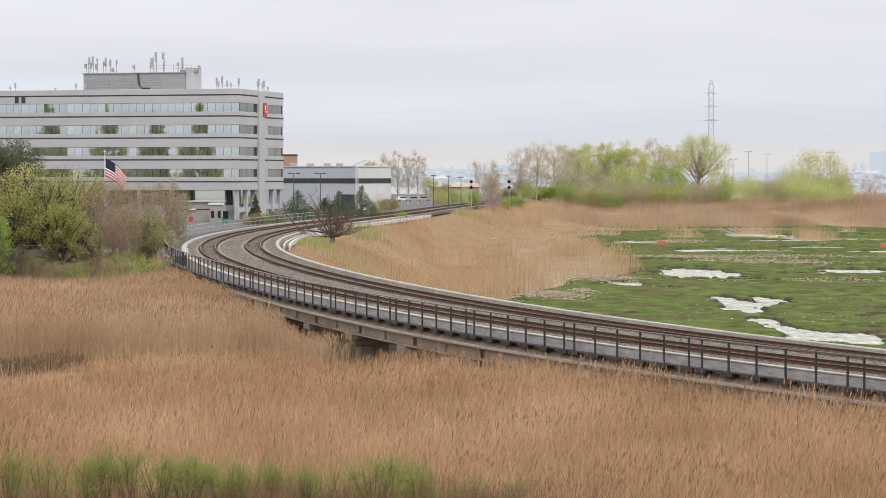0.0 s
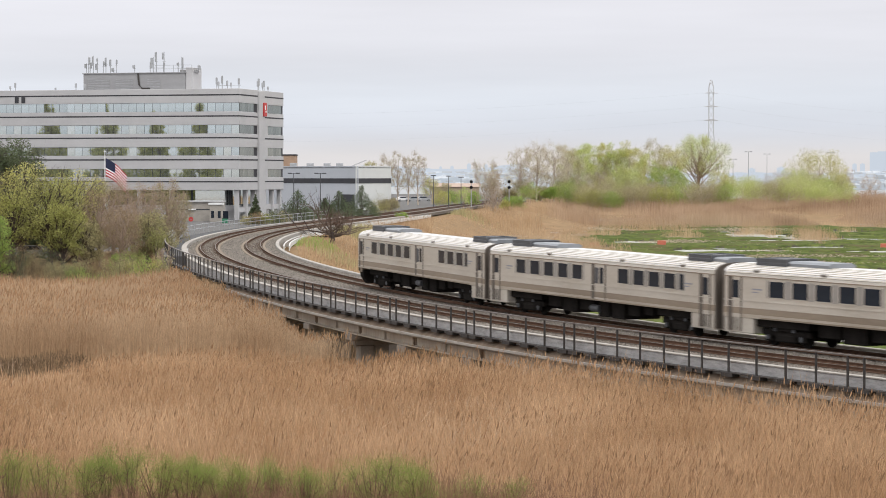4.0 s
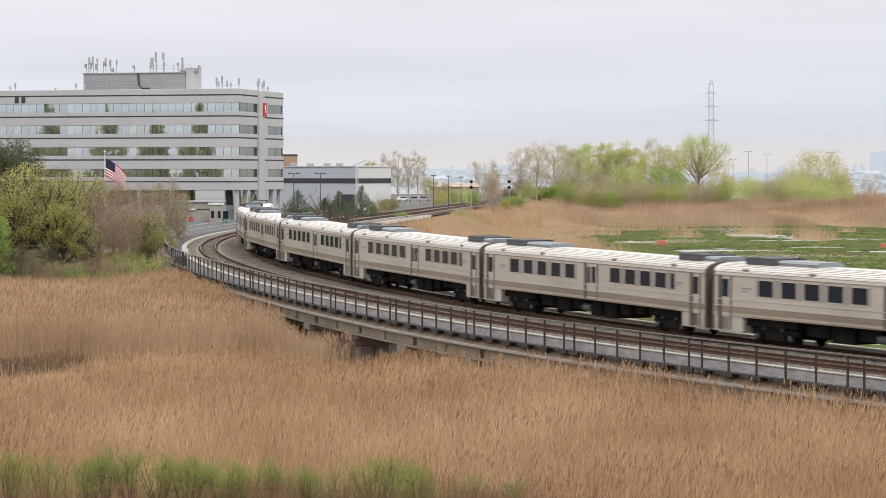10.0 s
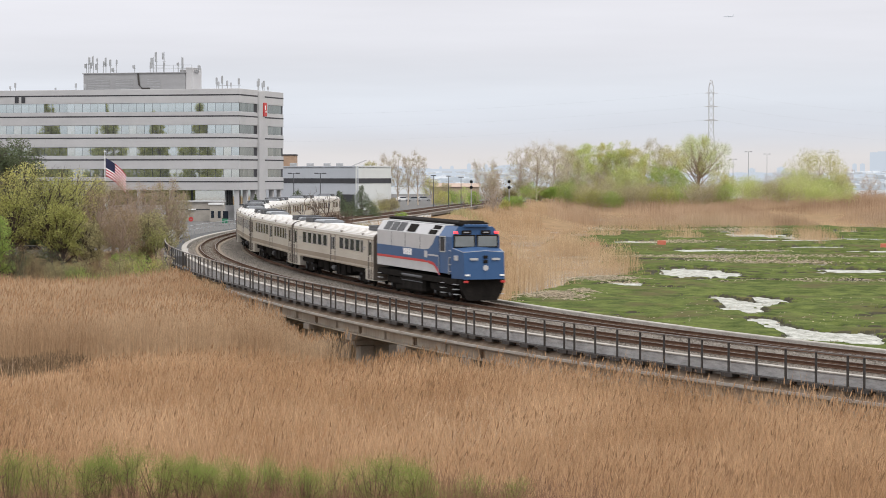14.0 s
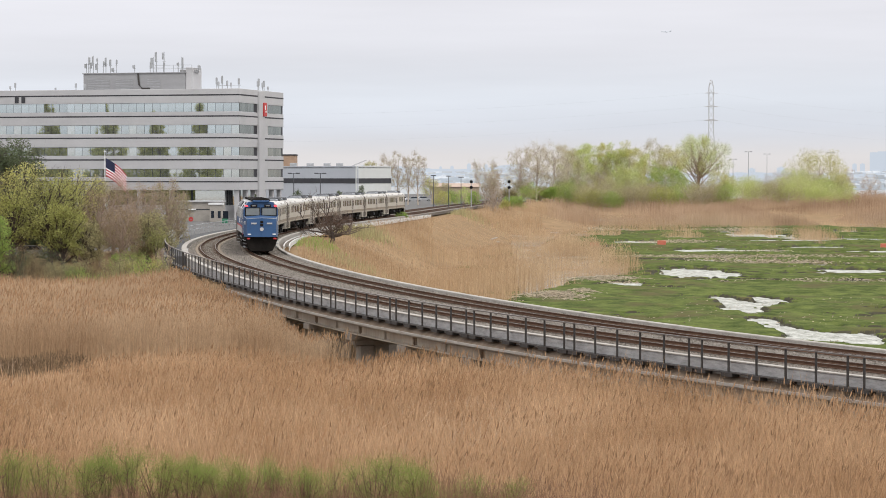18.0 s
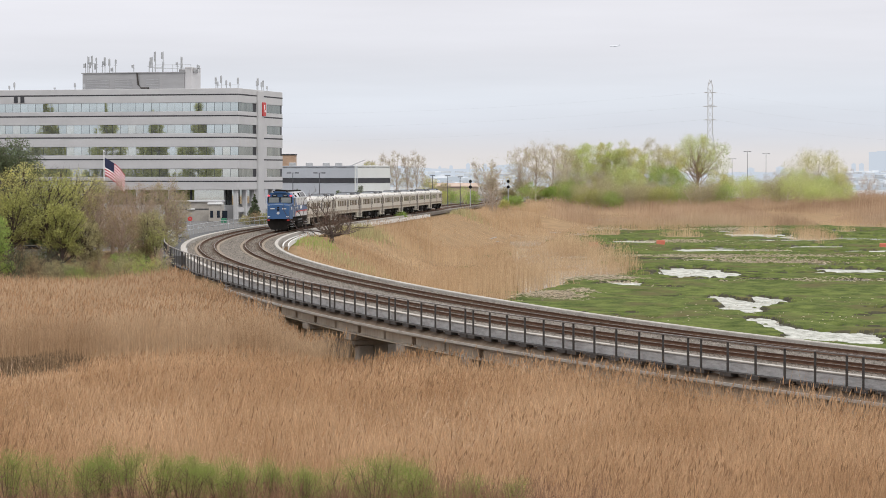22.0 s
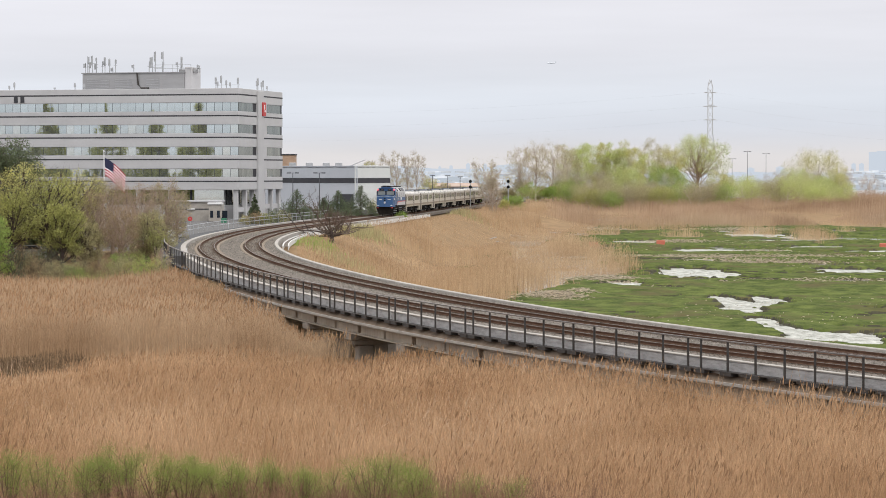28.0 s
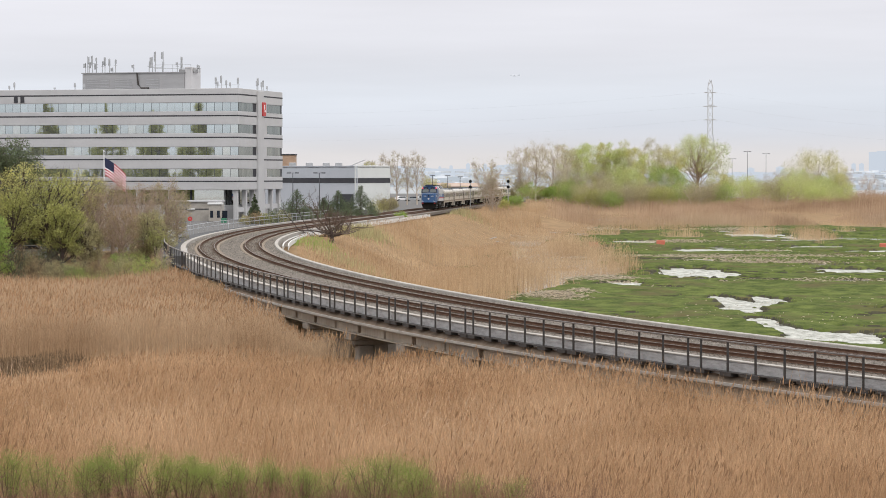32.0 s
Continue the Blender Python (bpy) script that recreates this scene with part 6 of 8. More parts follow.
    for i, (px, top, d, leaf) in enumerate(((800, 334, 600, L_GREEN), (820, 328, 610, L_LIME), (838, 335, 600, L_GREEN), (780, 336, 590, L_YELLOW), (905, 345, 590, L_GREEN), (918, 345, 585, L_GREEN), (937, 320, 690, L_GREEN), (695, 348, 520, L_BUD), (680, 352, 505, L_BUD), (892, 352, 585, L_YELLOW))):
        g = float(ground_z(at_bearing(px, d), d)[0])
        h = max(z_at_height(top, d) - g, 2.0)
        lobed_tree("shrub", at_bearing(px, d), d, g, h, h * 1.1, leaf, 2600, 0.12, f"small shrub with {word[leaf]} leaves by the line", 450 + i, M_TWIG, "shrubs by the line", 0.03, 12, 0.22, 300, trunks=2)
    # the twiggy bush that hides the end of the line, and the dead tree inside the bend
    d = 574
    twiggy_bush("bush", at_bearing(866, d), d, 2.5, z_at_height(287, d) - 2.5, 0.75, L_PALE, 1800, 0.16, "twiggy half-bare bush beside the line", 480, M_TWIG_PALE, clump=0.6, levels=3, forks=6, first=0.03, squeeze=0.75, twigs=3600)
    twiggy_bush("bush", at_bearing(872, d - 4), d - 4, 2.3, z_at_height(312, d) - 2.3, 0.9, L_RUST, 700, 0.15, "twiggy reddish bush beside the line", 481, M_TWIG_PALE, clump=0.5, levels=3, forks=6, first=0.05, squeeze=0.8)
    for px, d, top in ((288, 218, 428), (300, 214, 452)):
        g = float(ground_z(at_bearing(px, d), d)[0])
        twiggy_bush("bush", at_bearing(px, d), d, g, z_at_height(top, d) - g, 0.6, L_PALE, 250, 0.05, "bare grey bush against the railing", 470 + px, M_TWIG, clump=0.3, forks=5, first=0.15, squeeze=0.6, twigs=500)
    for px, d, top, leaf in ((258, 216, 456, L_GREEN), (272, 213, 462, L_OLIVE), (284, 211, 470, L_BUD), (245, 219, 452, L_OLIVE)):
        g = float(ground_z(at_bearing(px, d), d)[0])
        twiggy_bush("shrub", at_bearing(px, d), d, g, max(z_at_height(top, d) - g, 1.2), 0.9, leaf, 1500, 0.07, "low leafy shrub below the railing", 520 + px, clump=0.35, group="undergrowth by the trees", levels=2, forks=6, first=0.02, squeeze=1.0, twigs=500)
    d = 297
    x = at_bearing(587, d)
    dead_tree(x, d, z_at_height(436, d))
    d = 352
    twiggy_bush("shrub", at_bearing(713, d + 60), d + 60, 3.0, 2.1, 0.9, L_GREEN, 1500, 0.13, "bright green bush beside the inner track", 491, clump=0.3, levels=2, forks=5, first=0.05)
    # dark pines by the office
    for i, (px, top, wide, d) in enumerate(((527, 335, 54, 400), (600, 338, 50, 408), (640, 328, 46, 420), (452, 342, 18, 404), (575, 350, 40, 412))):
        h = z_at_height(top, d) - 3.0
        lobed_tree("pine_tree", at_bearing(px, d), d, 3.0, h, wide * 1.9 / FOCAL * d, L_DARK, 11000, 0.1, "dark shaggy pine beside the office building", 500 + i, M_BARK_D, "pines by the office", 0.03, 44, 0.15, 700, cone=True)
    for i, (px, top, leaf) in enumerate(((436, 380, L_KHAKI), (458, 372, L_RUST), (474, 376, L_OLIVE), (490, 370, L_DARK), (505, 374, L_KHAKI), (556, 372, L_DARK), (668, 352, L_YELLOW), (684, 344, L_BUD))):
        d = 396 if px < 600 else 470
        h = max(z_at_height(top, d) - 3.0, 1.0)
        lobed_tree("shrub", at_bearing(px, d), d, 3.0, h, h * 1.3, leaf, 1800, 0.08, f"garden shrub with {word[leaf]} leaves by the office", 530 + i, M_BARK, "shrubs by the office", 0.03, 10, 0.24, 300, trunks=2)


def dead_tree(x, y, z):
    rnd = random.Random(77)
    ob = thing("dead_tree", pose(x, y, z), "dead bare tree with wide dark crooked branches", "tree")
    part("trunk", Shape().tube([(0, 0, -0.4), (0.1, 0, 0.5), (0.05, 0, 1.3), (-0.1, 0, 2.0)], [0.42, 0.34, 0.28, 0.16], 8), M_BARK_D, ob, "short thick trunk")

    def crook(p, d, length, r, level, sh):
        pts, q, dd = [p.copy()], p.copy(), d.copy()
        n = 5
        for i in range(n):
            dd = (dd + Vector((rnd.gauss(0, 0.22), rnd.gauss(0, 0.22), rnd.gauss(0.06, 0.14)))).normalized()
            q = q + dd * length / n
            pts.append(q.copy())
        sh.tube(pts, [max(r * (1 - 0.8 * i / n), 0.014) for i in range(n + 1)], 5 if level == 0 else 4, cap=False)
        if level < 3:
            for k in range(3 if level < 2 else 2):
                i = rnd.randint(1, n - 1)
                side = Vector((rnd.gauss(0, 1), rnd.gauss(0, 1), rnd.gauss(0.25, 0.5))).normalized()
                crook(pts[i], (dd * 0.8 + side * 0.8).normalized(), length * rnd.uniform(0.4, 0.65), r * 0.5, level + 1, sh)
    for k in range(13):
        a = k * 2.4 + rnd.uniform(-0.3, 0.3)
        el = rnd.uniform(-0.02, 0.85)
        sh = Shape()
        crook(Vector((0, 0, 0.9 + 1.0 * rnd.random())), Vector((math.cos(a) * math.cos(el), math.sin(a) * math.cos(el) * 0.7, math.sin(el))), rnd.uniform(3.2, 5.0), 0.13, 0, sh)
        part("limb", sh, M_BARK if k % 3 else M_BARK_D, ob, "crooked dead limb with twigs")
    rng = np.random.default_rng(78)
    c = ball(rng, 900, 0.5) * np.array([2.6, 2.0, 1.5]) + np.array([0.4, 0, 2.7])
    d = rng.normal(0, 0.45, (900, 3)) + np.array([0, 0, 0.25])
    w = np.cross(d, rng.normal(0, 1, (900, 3)))
    w *= 0.012 / np.linalg.norm(w, axis=1)[:, None]
    part("twig_spray", big_mesh("twig_spray", np.stack([c - w, c + w, c + d], 1).reshape(-1, 3), np.arange(2700).reshape(-1, 3), [M_BARK_RED]), None, ob, "reddish dead twigs")["kind"] = "stuff"


build_trees()


# ---- reeds ----
def reed_stand(name, label, x, y, h, mats, seed, stalk_w, leaf_n, leaf_l, plume=True):
    """Stalks with hanging blades and a nodding plume, as one sheet of growth."""
    rng = np.random.default_rng(seed)
    n = len(x)
    z = ground_z(x, y)
    lean_a = rng.normal(0.2, 0.9, n)
    lean = np.abs(rng.normal(0.03, 0.05 + 0.05 * smooth(95, 75, y), n)) * h
    dx, dy = np.cos(lean_a) * lean, np.sin(lean_a) * lean * 0.5
    yaw = rng.uniform(-0.7, 0.7, n)
    wx, wy = np.cos(yaw), np.sin(yaw)
    V, T, I = [], [], []
    base = np.stack([x, y, z - 0.1], 1)
    tip = np.stack([x + dx, y + dy, z + h], 1)
    side = np.stack([wx, wy, np.zeros(n)], 1) * (stalk_w * rng.uniform(0.7, 1.3, n))[:, None]

    def add(pts, tris, mi):
        k = sum(len(q) for q in V)
        m = pts.shape[1]
        cnt = pts.shape[0]
        V.append(pts.reshape(-1, 3))
        T.append((k + np.arange(cnt)[:, None, None] * m + np.array(tris)[None]).reshape(-1, 3))
        I.append(np.full(cnt * len(tris), mi))
    add(np.stack([base - side, base + side, tip], 1), [(0, 1, 2)], 0)
    for j in range(leaf_n):
        f = rng.uniform(0.3, 0.95, n)[:, None]
        p = base + (tip - base) * f
        a = np.where(rng.random(n) < 0.7, rng.normal(0.2, 0.6, n), rng.normal(math.pi, 0.6, n))
        ll = leaf_l * rng.uniform(0.6, 1.4, n) * np.clip(h / 2.2, 0.15, 1)
        q = p + np.stack([np.cos(a) * ll * 0.2, np.sin(a) * ll * 0.2, ll * rng.uniform(0.15, 1.0, n)], 1)
        up = np.stack([np.cos(yaw), np.sin(yaw), 0.4 * np.ones(n)], 1) * (stalk_w * 1.25)
        add(np.stack([p - up, p + up, q], 1), [(0, 1, 2)], 0)
    if plume:
        keep = rng.random(n) < np.clip(0.06 + 0.12 * smooth(92, 125, y) + 0.3 * (value_noise(x, y, 19, 6.0) - 0.5), 0.02, 0.28)
        t0 = tip[keep]
        m = len(t0)
        pl = rng.uniform(0.2, 0.42, m)
        d = np.stack([rng.normal(0.22, 0.2, m), rng.normal(0, 0.15, m), np.ones(m)], 1)
        d /= np.linalg.norm(d, axis=1)[:, None]
        wid = np.stack([wx[keep], wy[keep], np.zeros(m)], 1) * (stalk_w * 1.1 + 0.018)
        top = t0 + d * pl[:, None]
        midp = t0 + d * (pl * 0.4)[:, None]
        add(np.stack([t0 - d * 0.05, midp + wid, top, midp - wid], 1), [(0, 1, 2), (0, 2, 3)], 1)
    ob = new(name, big_mesh(name, np.concatenate(V), np.concatenate(T), mats, np.concatenate(I)))
    return tagged(ob, label, "reeds", kind="stuff")


def scatter(rng, n, y0, y1, margin=3.0, power=1.0):
    """Places in the wedge of land before the viewpoint."""
    y = y0 + (y1 - y0) * rng.random(n) ** power
    w = 0.1795 * y + margin
    return rng.uniform(-1, 1, n) * w, y


def build_reeds():
    rng = np.random.default_rng(21)
    # the near stand, between the viewpoint and the bridge
    x, y = scatter(rng, 330000, 70, 240)
    dens = np.clip(1.3 - (y - 70) / 170, 0.3, 1)
    st, of = beside(x, y)
    ok = (of > 8.0 + 0.9 * smooth(70, 100, st)) & (rng.random(len(x)) < dens) & ~((y > 233) & (x < -25))
    # a wet channel through the stand
    ch_all = 137 + 2 * np.sin(x * 0.25) + 7 * smooth(-22, -5, x)
    ch = ch_all
    ok &= ~((np.abs(y - ch - 1) < 1.5 * smooth(-16, -25, x) + 4.2 * smooth(3, -4, x)) & (x < 3))
    x, y, st, of, ch = x[ok], y[ok], st[ok], of[ok], ch[ok]
    h = 2.5 + 0.8 * (value_noise(x, y, 8, 8.0) - 0.5) + 0.6 * (value_noise(x, y, 18, 2.2) - 0.5) + 0.6 * (value_noise(x, y, 58, 0.9) - 0.5) + rng.normal(0, 0.22, len(x))
    h *= np.where(rng.random(len(x)) < 0.25, rng.uniform(0.6, 0.95, len(x)), 1.0)
    h *= 1 - (0.47 + 0.25 * smooth(-18, -23, x)) * smooth(17, 2, ch - y) * (ch > y) * smooth(4, -8, x)
    h += 0.75 * smooth(15, 3, np.abs(y - ch - 5)) * (y > ch) * smooth(4, -8, x)
    h += smooth(34, 12, of) * np.clip(0.42 + 0.03 * x, 0.15, 0.65) * smooth(-14, -4, x)
    h += (1.1 + 1.8 * value_noise(x, y, 49, 3.0)) * smooth(185, 222, y) * smooth(-6, -16, x)
    # the growth stays under the walkway where it meets the bank
    lid = np.interp(st, TS, TZ) - 1.15 - 1.3 * smooth(100, 130, st) + 0.5 * (value_noise(x, y, 38, 1.5) - 0.5) + rng.normal(0, 0.12, len(x))
    by_bank = (st > 66) & (of < 24 + 30 * smooth(95, 115, st))
    h = np.where(by_bank, np.minimum(h + 3.0 * smooth(17, 9.5, of) * smooth(66, 78, st), np.maximum(lid - ground_z(x, y), 0.15)), h)
    # low growth before the open end of the bridge
    bear, down = 784 + FOCAL * x / y, np.interp(784 + FOCAL * x / y, (490, 512, 530, 560, 610, 640, 700, 780), (566, 586, 598, 602, 602, 598, 606, 622))
    top = EYE_Z - (down - 310.2) / FOCAL * y + rng.normal(0, 0.16, len(x)) + 0.3 * (value_noise(x, y, 48, 1.2) - 0.5)
    h = np.where((bear > 492) & (bear < 780) & (y < 174), np.minimum(h, np.maximum(top - ground_z(x, y), 0.4)), h)
    back = (y > ch) & (x < 0) | (st > 84)
    reed_stand("reeds", "dense stand of dry tan reeds with brown plumes", x[~back], y[~back], h[~back], [M_REED, M_PLUME], 31, 0.0095, 3, 0.8)
    reed_stand("reeds", "tall greyish dry reeds along the bank beyond the channel", x[back], y[back], h[back], [M_REED_BACK, M_PLUME], 30, 0.0095, 3, 0.8)
    # a thick fringe that hides the foot of the bridge's end
    n = 9000
    st, of = rng.uniform(77, 116, n), 8.6 + 5.5 * rng.random(n) ** 1.3
    hd = np.interp(st, TS, TH)
    x, y = np.interp(st, TS, TX) - np.sin(hd) * of, np.interp(st, TS, TY) + np.cos(hd) * of
    lid = np.interp(st, TS, TZ) - 1.0 - 0.09 * (of - 8.6) - 0.6 * smooth(86, 77, st) + 0.7 * (value_noise(x, y, 39, 2.0) - 0.5) + rng.normal(0, 0.16, n)
    h = np.maximum(lid - ground_z(x, y), 0.2) * np.where(rng.random(n) < 0.3, rng.uniform(0.6, 0.95, n), 1)
    reed_stand("reeds", "tall dry reeds crowding the end of the bridge", x, y, h, [M_REED_BACK, M_PLUME], 36, 0.011, 3, 0.85)
    # broken pale straws leaning every way along the stand's near edge
    n = 30000
    x, y = scatter(rng, n, 69, 132, power=1.6)
    ok = (rng.random(n) < 0.4 + 0.6 * smooth(-6, 6, x)) & (beside(x, y)[1] > 9)
    x, y = x[ok], y[ok]
    n = len(x)
    z = ground_z(x, y) + rng.uniform(0.3, 1.9, n) + 0.6 * smooth(85, 100, y)
    a, el, ln = rng.uniform(0, 6.28, n), rng.normal(0.9, 0.5, n), rng.uniform(0.3, 0.95, n)
    p = np.stack([x, y, z], 1)
    d = np.stack([np.cos(a) * np.cos(el), np.sin(a) * np.cos(el), np.sin(el)], 1) * ln[:, None]
    w = np.stack([np.sin(el), np.zeros(n), -np.cos(a) * np.cos(el)], 1) * 0.007
    v = np.stack([p - w, p + w, p + d], 1).reshape(-1, 3)
    tagged(new("straw", big_mesh("straw", v, np.arange(n * 3).reshape(-1, 3), [M_STRAWPALE])), "bleached broken straws among the reeds", "straw", kind="stuff")
    # dark brush added along the wet channel for the shade at the reeds' foot
    n = 2600
    x = -27 + 24 * rng.random(n) ** 2.6
    y = 139.5 + 2 * np.sin(x * 0.25) + 7 * smooth(-22, -5, x) + rng.normal(0, 1.5, n)
    h = (0.5 + 0.8 * value_noise(x, y, 28, 2.0)) * (0.8 + 0.5 * smooth(-19, -24, x))
    st, of = beside(x, y)
    ok = of > 9
    reed_stand("channel_brush", "dark brush added for the shade along the wet channel", x[ok], y[ok], h[ok], [M_SHADE_BRUSH, M_SHADE_BRUSH], 34, 0.012, 3, 0.5, plume=False)
    # the stand inside the bend and along the far side
    x, y = scatter(rng, 190000, 175, 620, power=0.8)
    st, of = beside(x, y)
    op = marsh_open(x, y)
    xb, yb = scatter(rng, 60000, 290, 520)
    sb, ob = beside(xb, yb)
    pb = marsh_open(xb, yb)
    kb = (ob < -20) & (pb < 0.1) & (pb > -1.6)
    x, y, st, of, op = (np.concatenate(q) for q in ((x, xb[kb]), (y, yb[kb]), (st, sb[kb]), (of, ob[kb]), (op, pb[kb] - 0.3)))
    ok = (of < -4.5) & (op < 0) & ((op < -0.45) | (rng.random(len(op)) < 0.35))
    x, y, of, op = x[ok], y[ok], of[ok], op[ok]
    h = 0.9 + 2.3 * smooth(0.3, 0.66, value_noise(x, y * 0.3, 9, 8.0)) + 1.1 * (value_noise(x, y * 0.4, 69, 3.2) - 0.4) + rng.normal(0, 0.24, len(x))
    # low wet hollows that open between the stands
    bear = 784 + FOCAL * x / y
    for b0, wid, dn, near_y in ((838, 52, 437, 478), (990, 22, 414, 560), (930, 40, 440, 450)):
        top = EYE_Z - (dn - 310.2 + 10 * np.clip(np.abs(bear - b0) / wid, 0, 2) ** 2 * -1 + 4 * (value_noise(x, y, 70, 2.0) - 0.5)) / FOCAL * y
        h = np.where((np.abs(bear - b0) < wid * 1.4) & (y < near_y), np.minimum(h, np.maximum(top - ground_z(x, y), 0.25)), h)
    h = np.maximum(h, 0.2)
    h *= (0.35 + 0.65 * smooth(5, 26, -of)) * (0.28 + 0.72 * smooth(0.0, 1.5, -op))
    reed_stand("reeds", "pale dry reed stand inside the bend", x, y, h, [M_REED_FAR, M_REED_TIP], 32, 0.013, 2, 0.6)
    # the far belt before the wood
    x, y = scatter(rng, 125000, 570, 880, power=0.9)
    st, of = beside(x, y)
    n1 = value_noise(x * 0.8, y * 0.3, 10, 13.0)
    ok = (of < -8) & (n1 > 0.3 - 0.35 * smooth(690, 760, y))
    x, y, n1 = x[ok], y[ok], n1[ok]
    h = 0.7 + rng.normal(0, 0.2, len(x)) + 2.6 * smooth(0.3, 0.75, n1) + 1.5 * (value_noise(x, y * 0.4, 72, 5.0) - 0.45)
    h = np.maximum(h, 0.3) + 0.8 * smooth(740, 820, y)
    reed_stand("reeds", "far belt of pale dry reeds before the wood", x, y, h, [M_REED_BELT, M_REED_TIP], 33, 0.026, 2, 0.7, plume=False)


build_reeds()


# ---- marsh details ----
# bearing, line below the horizon, half width and half depth in metres
POOLS = [(1232, 485, 5.6, 19.0, 0.0), (1200, 491, 2.6, 5.0, 0.0), (1283, 530, 1.2, 6.0, 0.0), (1304, 538, 1.9, 7.0, 0.0), (1318, 549, 1.6, 8.0, 0.0), (1345, 541, 2.0, 5.0, 0.0), (1370, 534, 1.6, 5.0, 0.0), (1352, 531, 1.0, 5.0, 0.0), (1350, 569, 1.2, 4.5, 0.0), (1375, 580, 1.2, 4.0, 0.0), (1400, 586, 1.3, 4.0, 0.0),
         (1430, 592, 1.6, 3.6, 0.0), (1462, 595, 1.7, 4.0, 0.0), (1500, 597, 1.6, 4.0, 0.0), (1530, 598, 1.2, 4.0, 0.0), (1515, 482, 5.0, 8.0, 0.0), (1432, 600, 1.8, 5.0, 0.0), (1475, 604, 2.0, 5.0, 0.0), (1515, 606, 1.8, 5.0, 0.0), (1350, 418, 5.5, 14.0, 0.0), (1130, 430, 5.0, 9.0, 0.0), (1240, 445, 4.0, 7.0, 0.0), (1310, 445, 6.5, 5.0, 0.0), (1445, 439, 4.5, 4.0, 0.0), (1560, 447, 4.0, 5.0, 0.0),
         (1100, 505, 2.2, 5.0, 0.0), (1480, 499.5, 7.0, 1.0, 0.0), (1350, 498.5, 5.0, 1.0, 0.0), (1265, 497, 2.4, 1.6, 0.0), (1180, 462, 9.0, 1.5, 0.0), (1400, 427, 9.0, 2.0, 0.0), (1555, 551, 1.4, 1.0, 0.0), (1540, 492, 5.0, 0.9, 0.0)]


def turf_lift(x, y):
    """Height of the turf over the marsh level: low mounds, channels and pools."""
    n1 = value_noise(x * 0.55, y + value_noise(x, y, 14, 9.0) * 6, 11, 7.0)
    n2, n3 = value_noise(x, y, 12, 2.3), value_noise(x, y, 13, 0.9)
    field = 0.55 * n1 + 0.3 * n2 + 0.15 * n3
    far_wet = smooth(300, 450, y) * 0.16
    h = 0.46 * smooth(0.24 + far_wet, 0.31 + far_wet, field) + 0.3 * (n1 - 0.5) + 0.18 * (n2 - 0.5) + 0.1 * (n3 - 0.5)
    for px, py, rx, ry, tw in POOLS:
        cx, cy = hit_ground(px, py)
        r = np.sqrt(((x - cx) / rx) ** 2 + ((y - cy) / ry) ** 2) + (n2 - 0.5) * 0.7 + (n3 - 0.5) * 0.5
        h = np.where(r < 1.35, h * smooth(0.9, 1.3, r) - 0.3 * smooth(1.2, 0.85, r), h)
    op = marsh_open(x, y)
    return np.where(op < 0.4, h - 0.5 * smooth(0.4, -0.6, op), h)


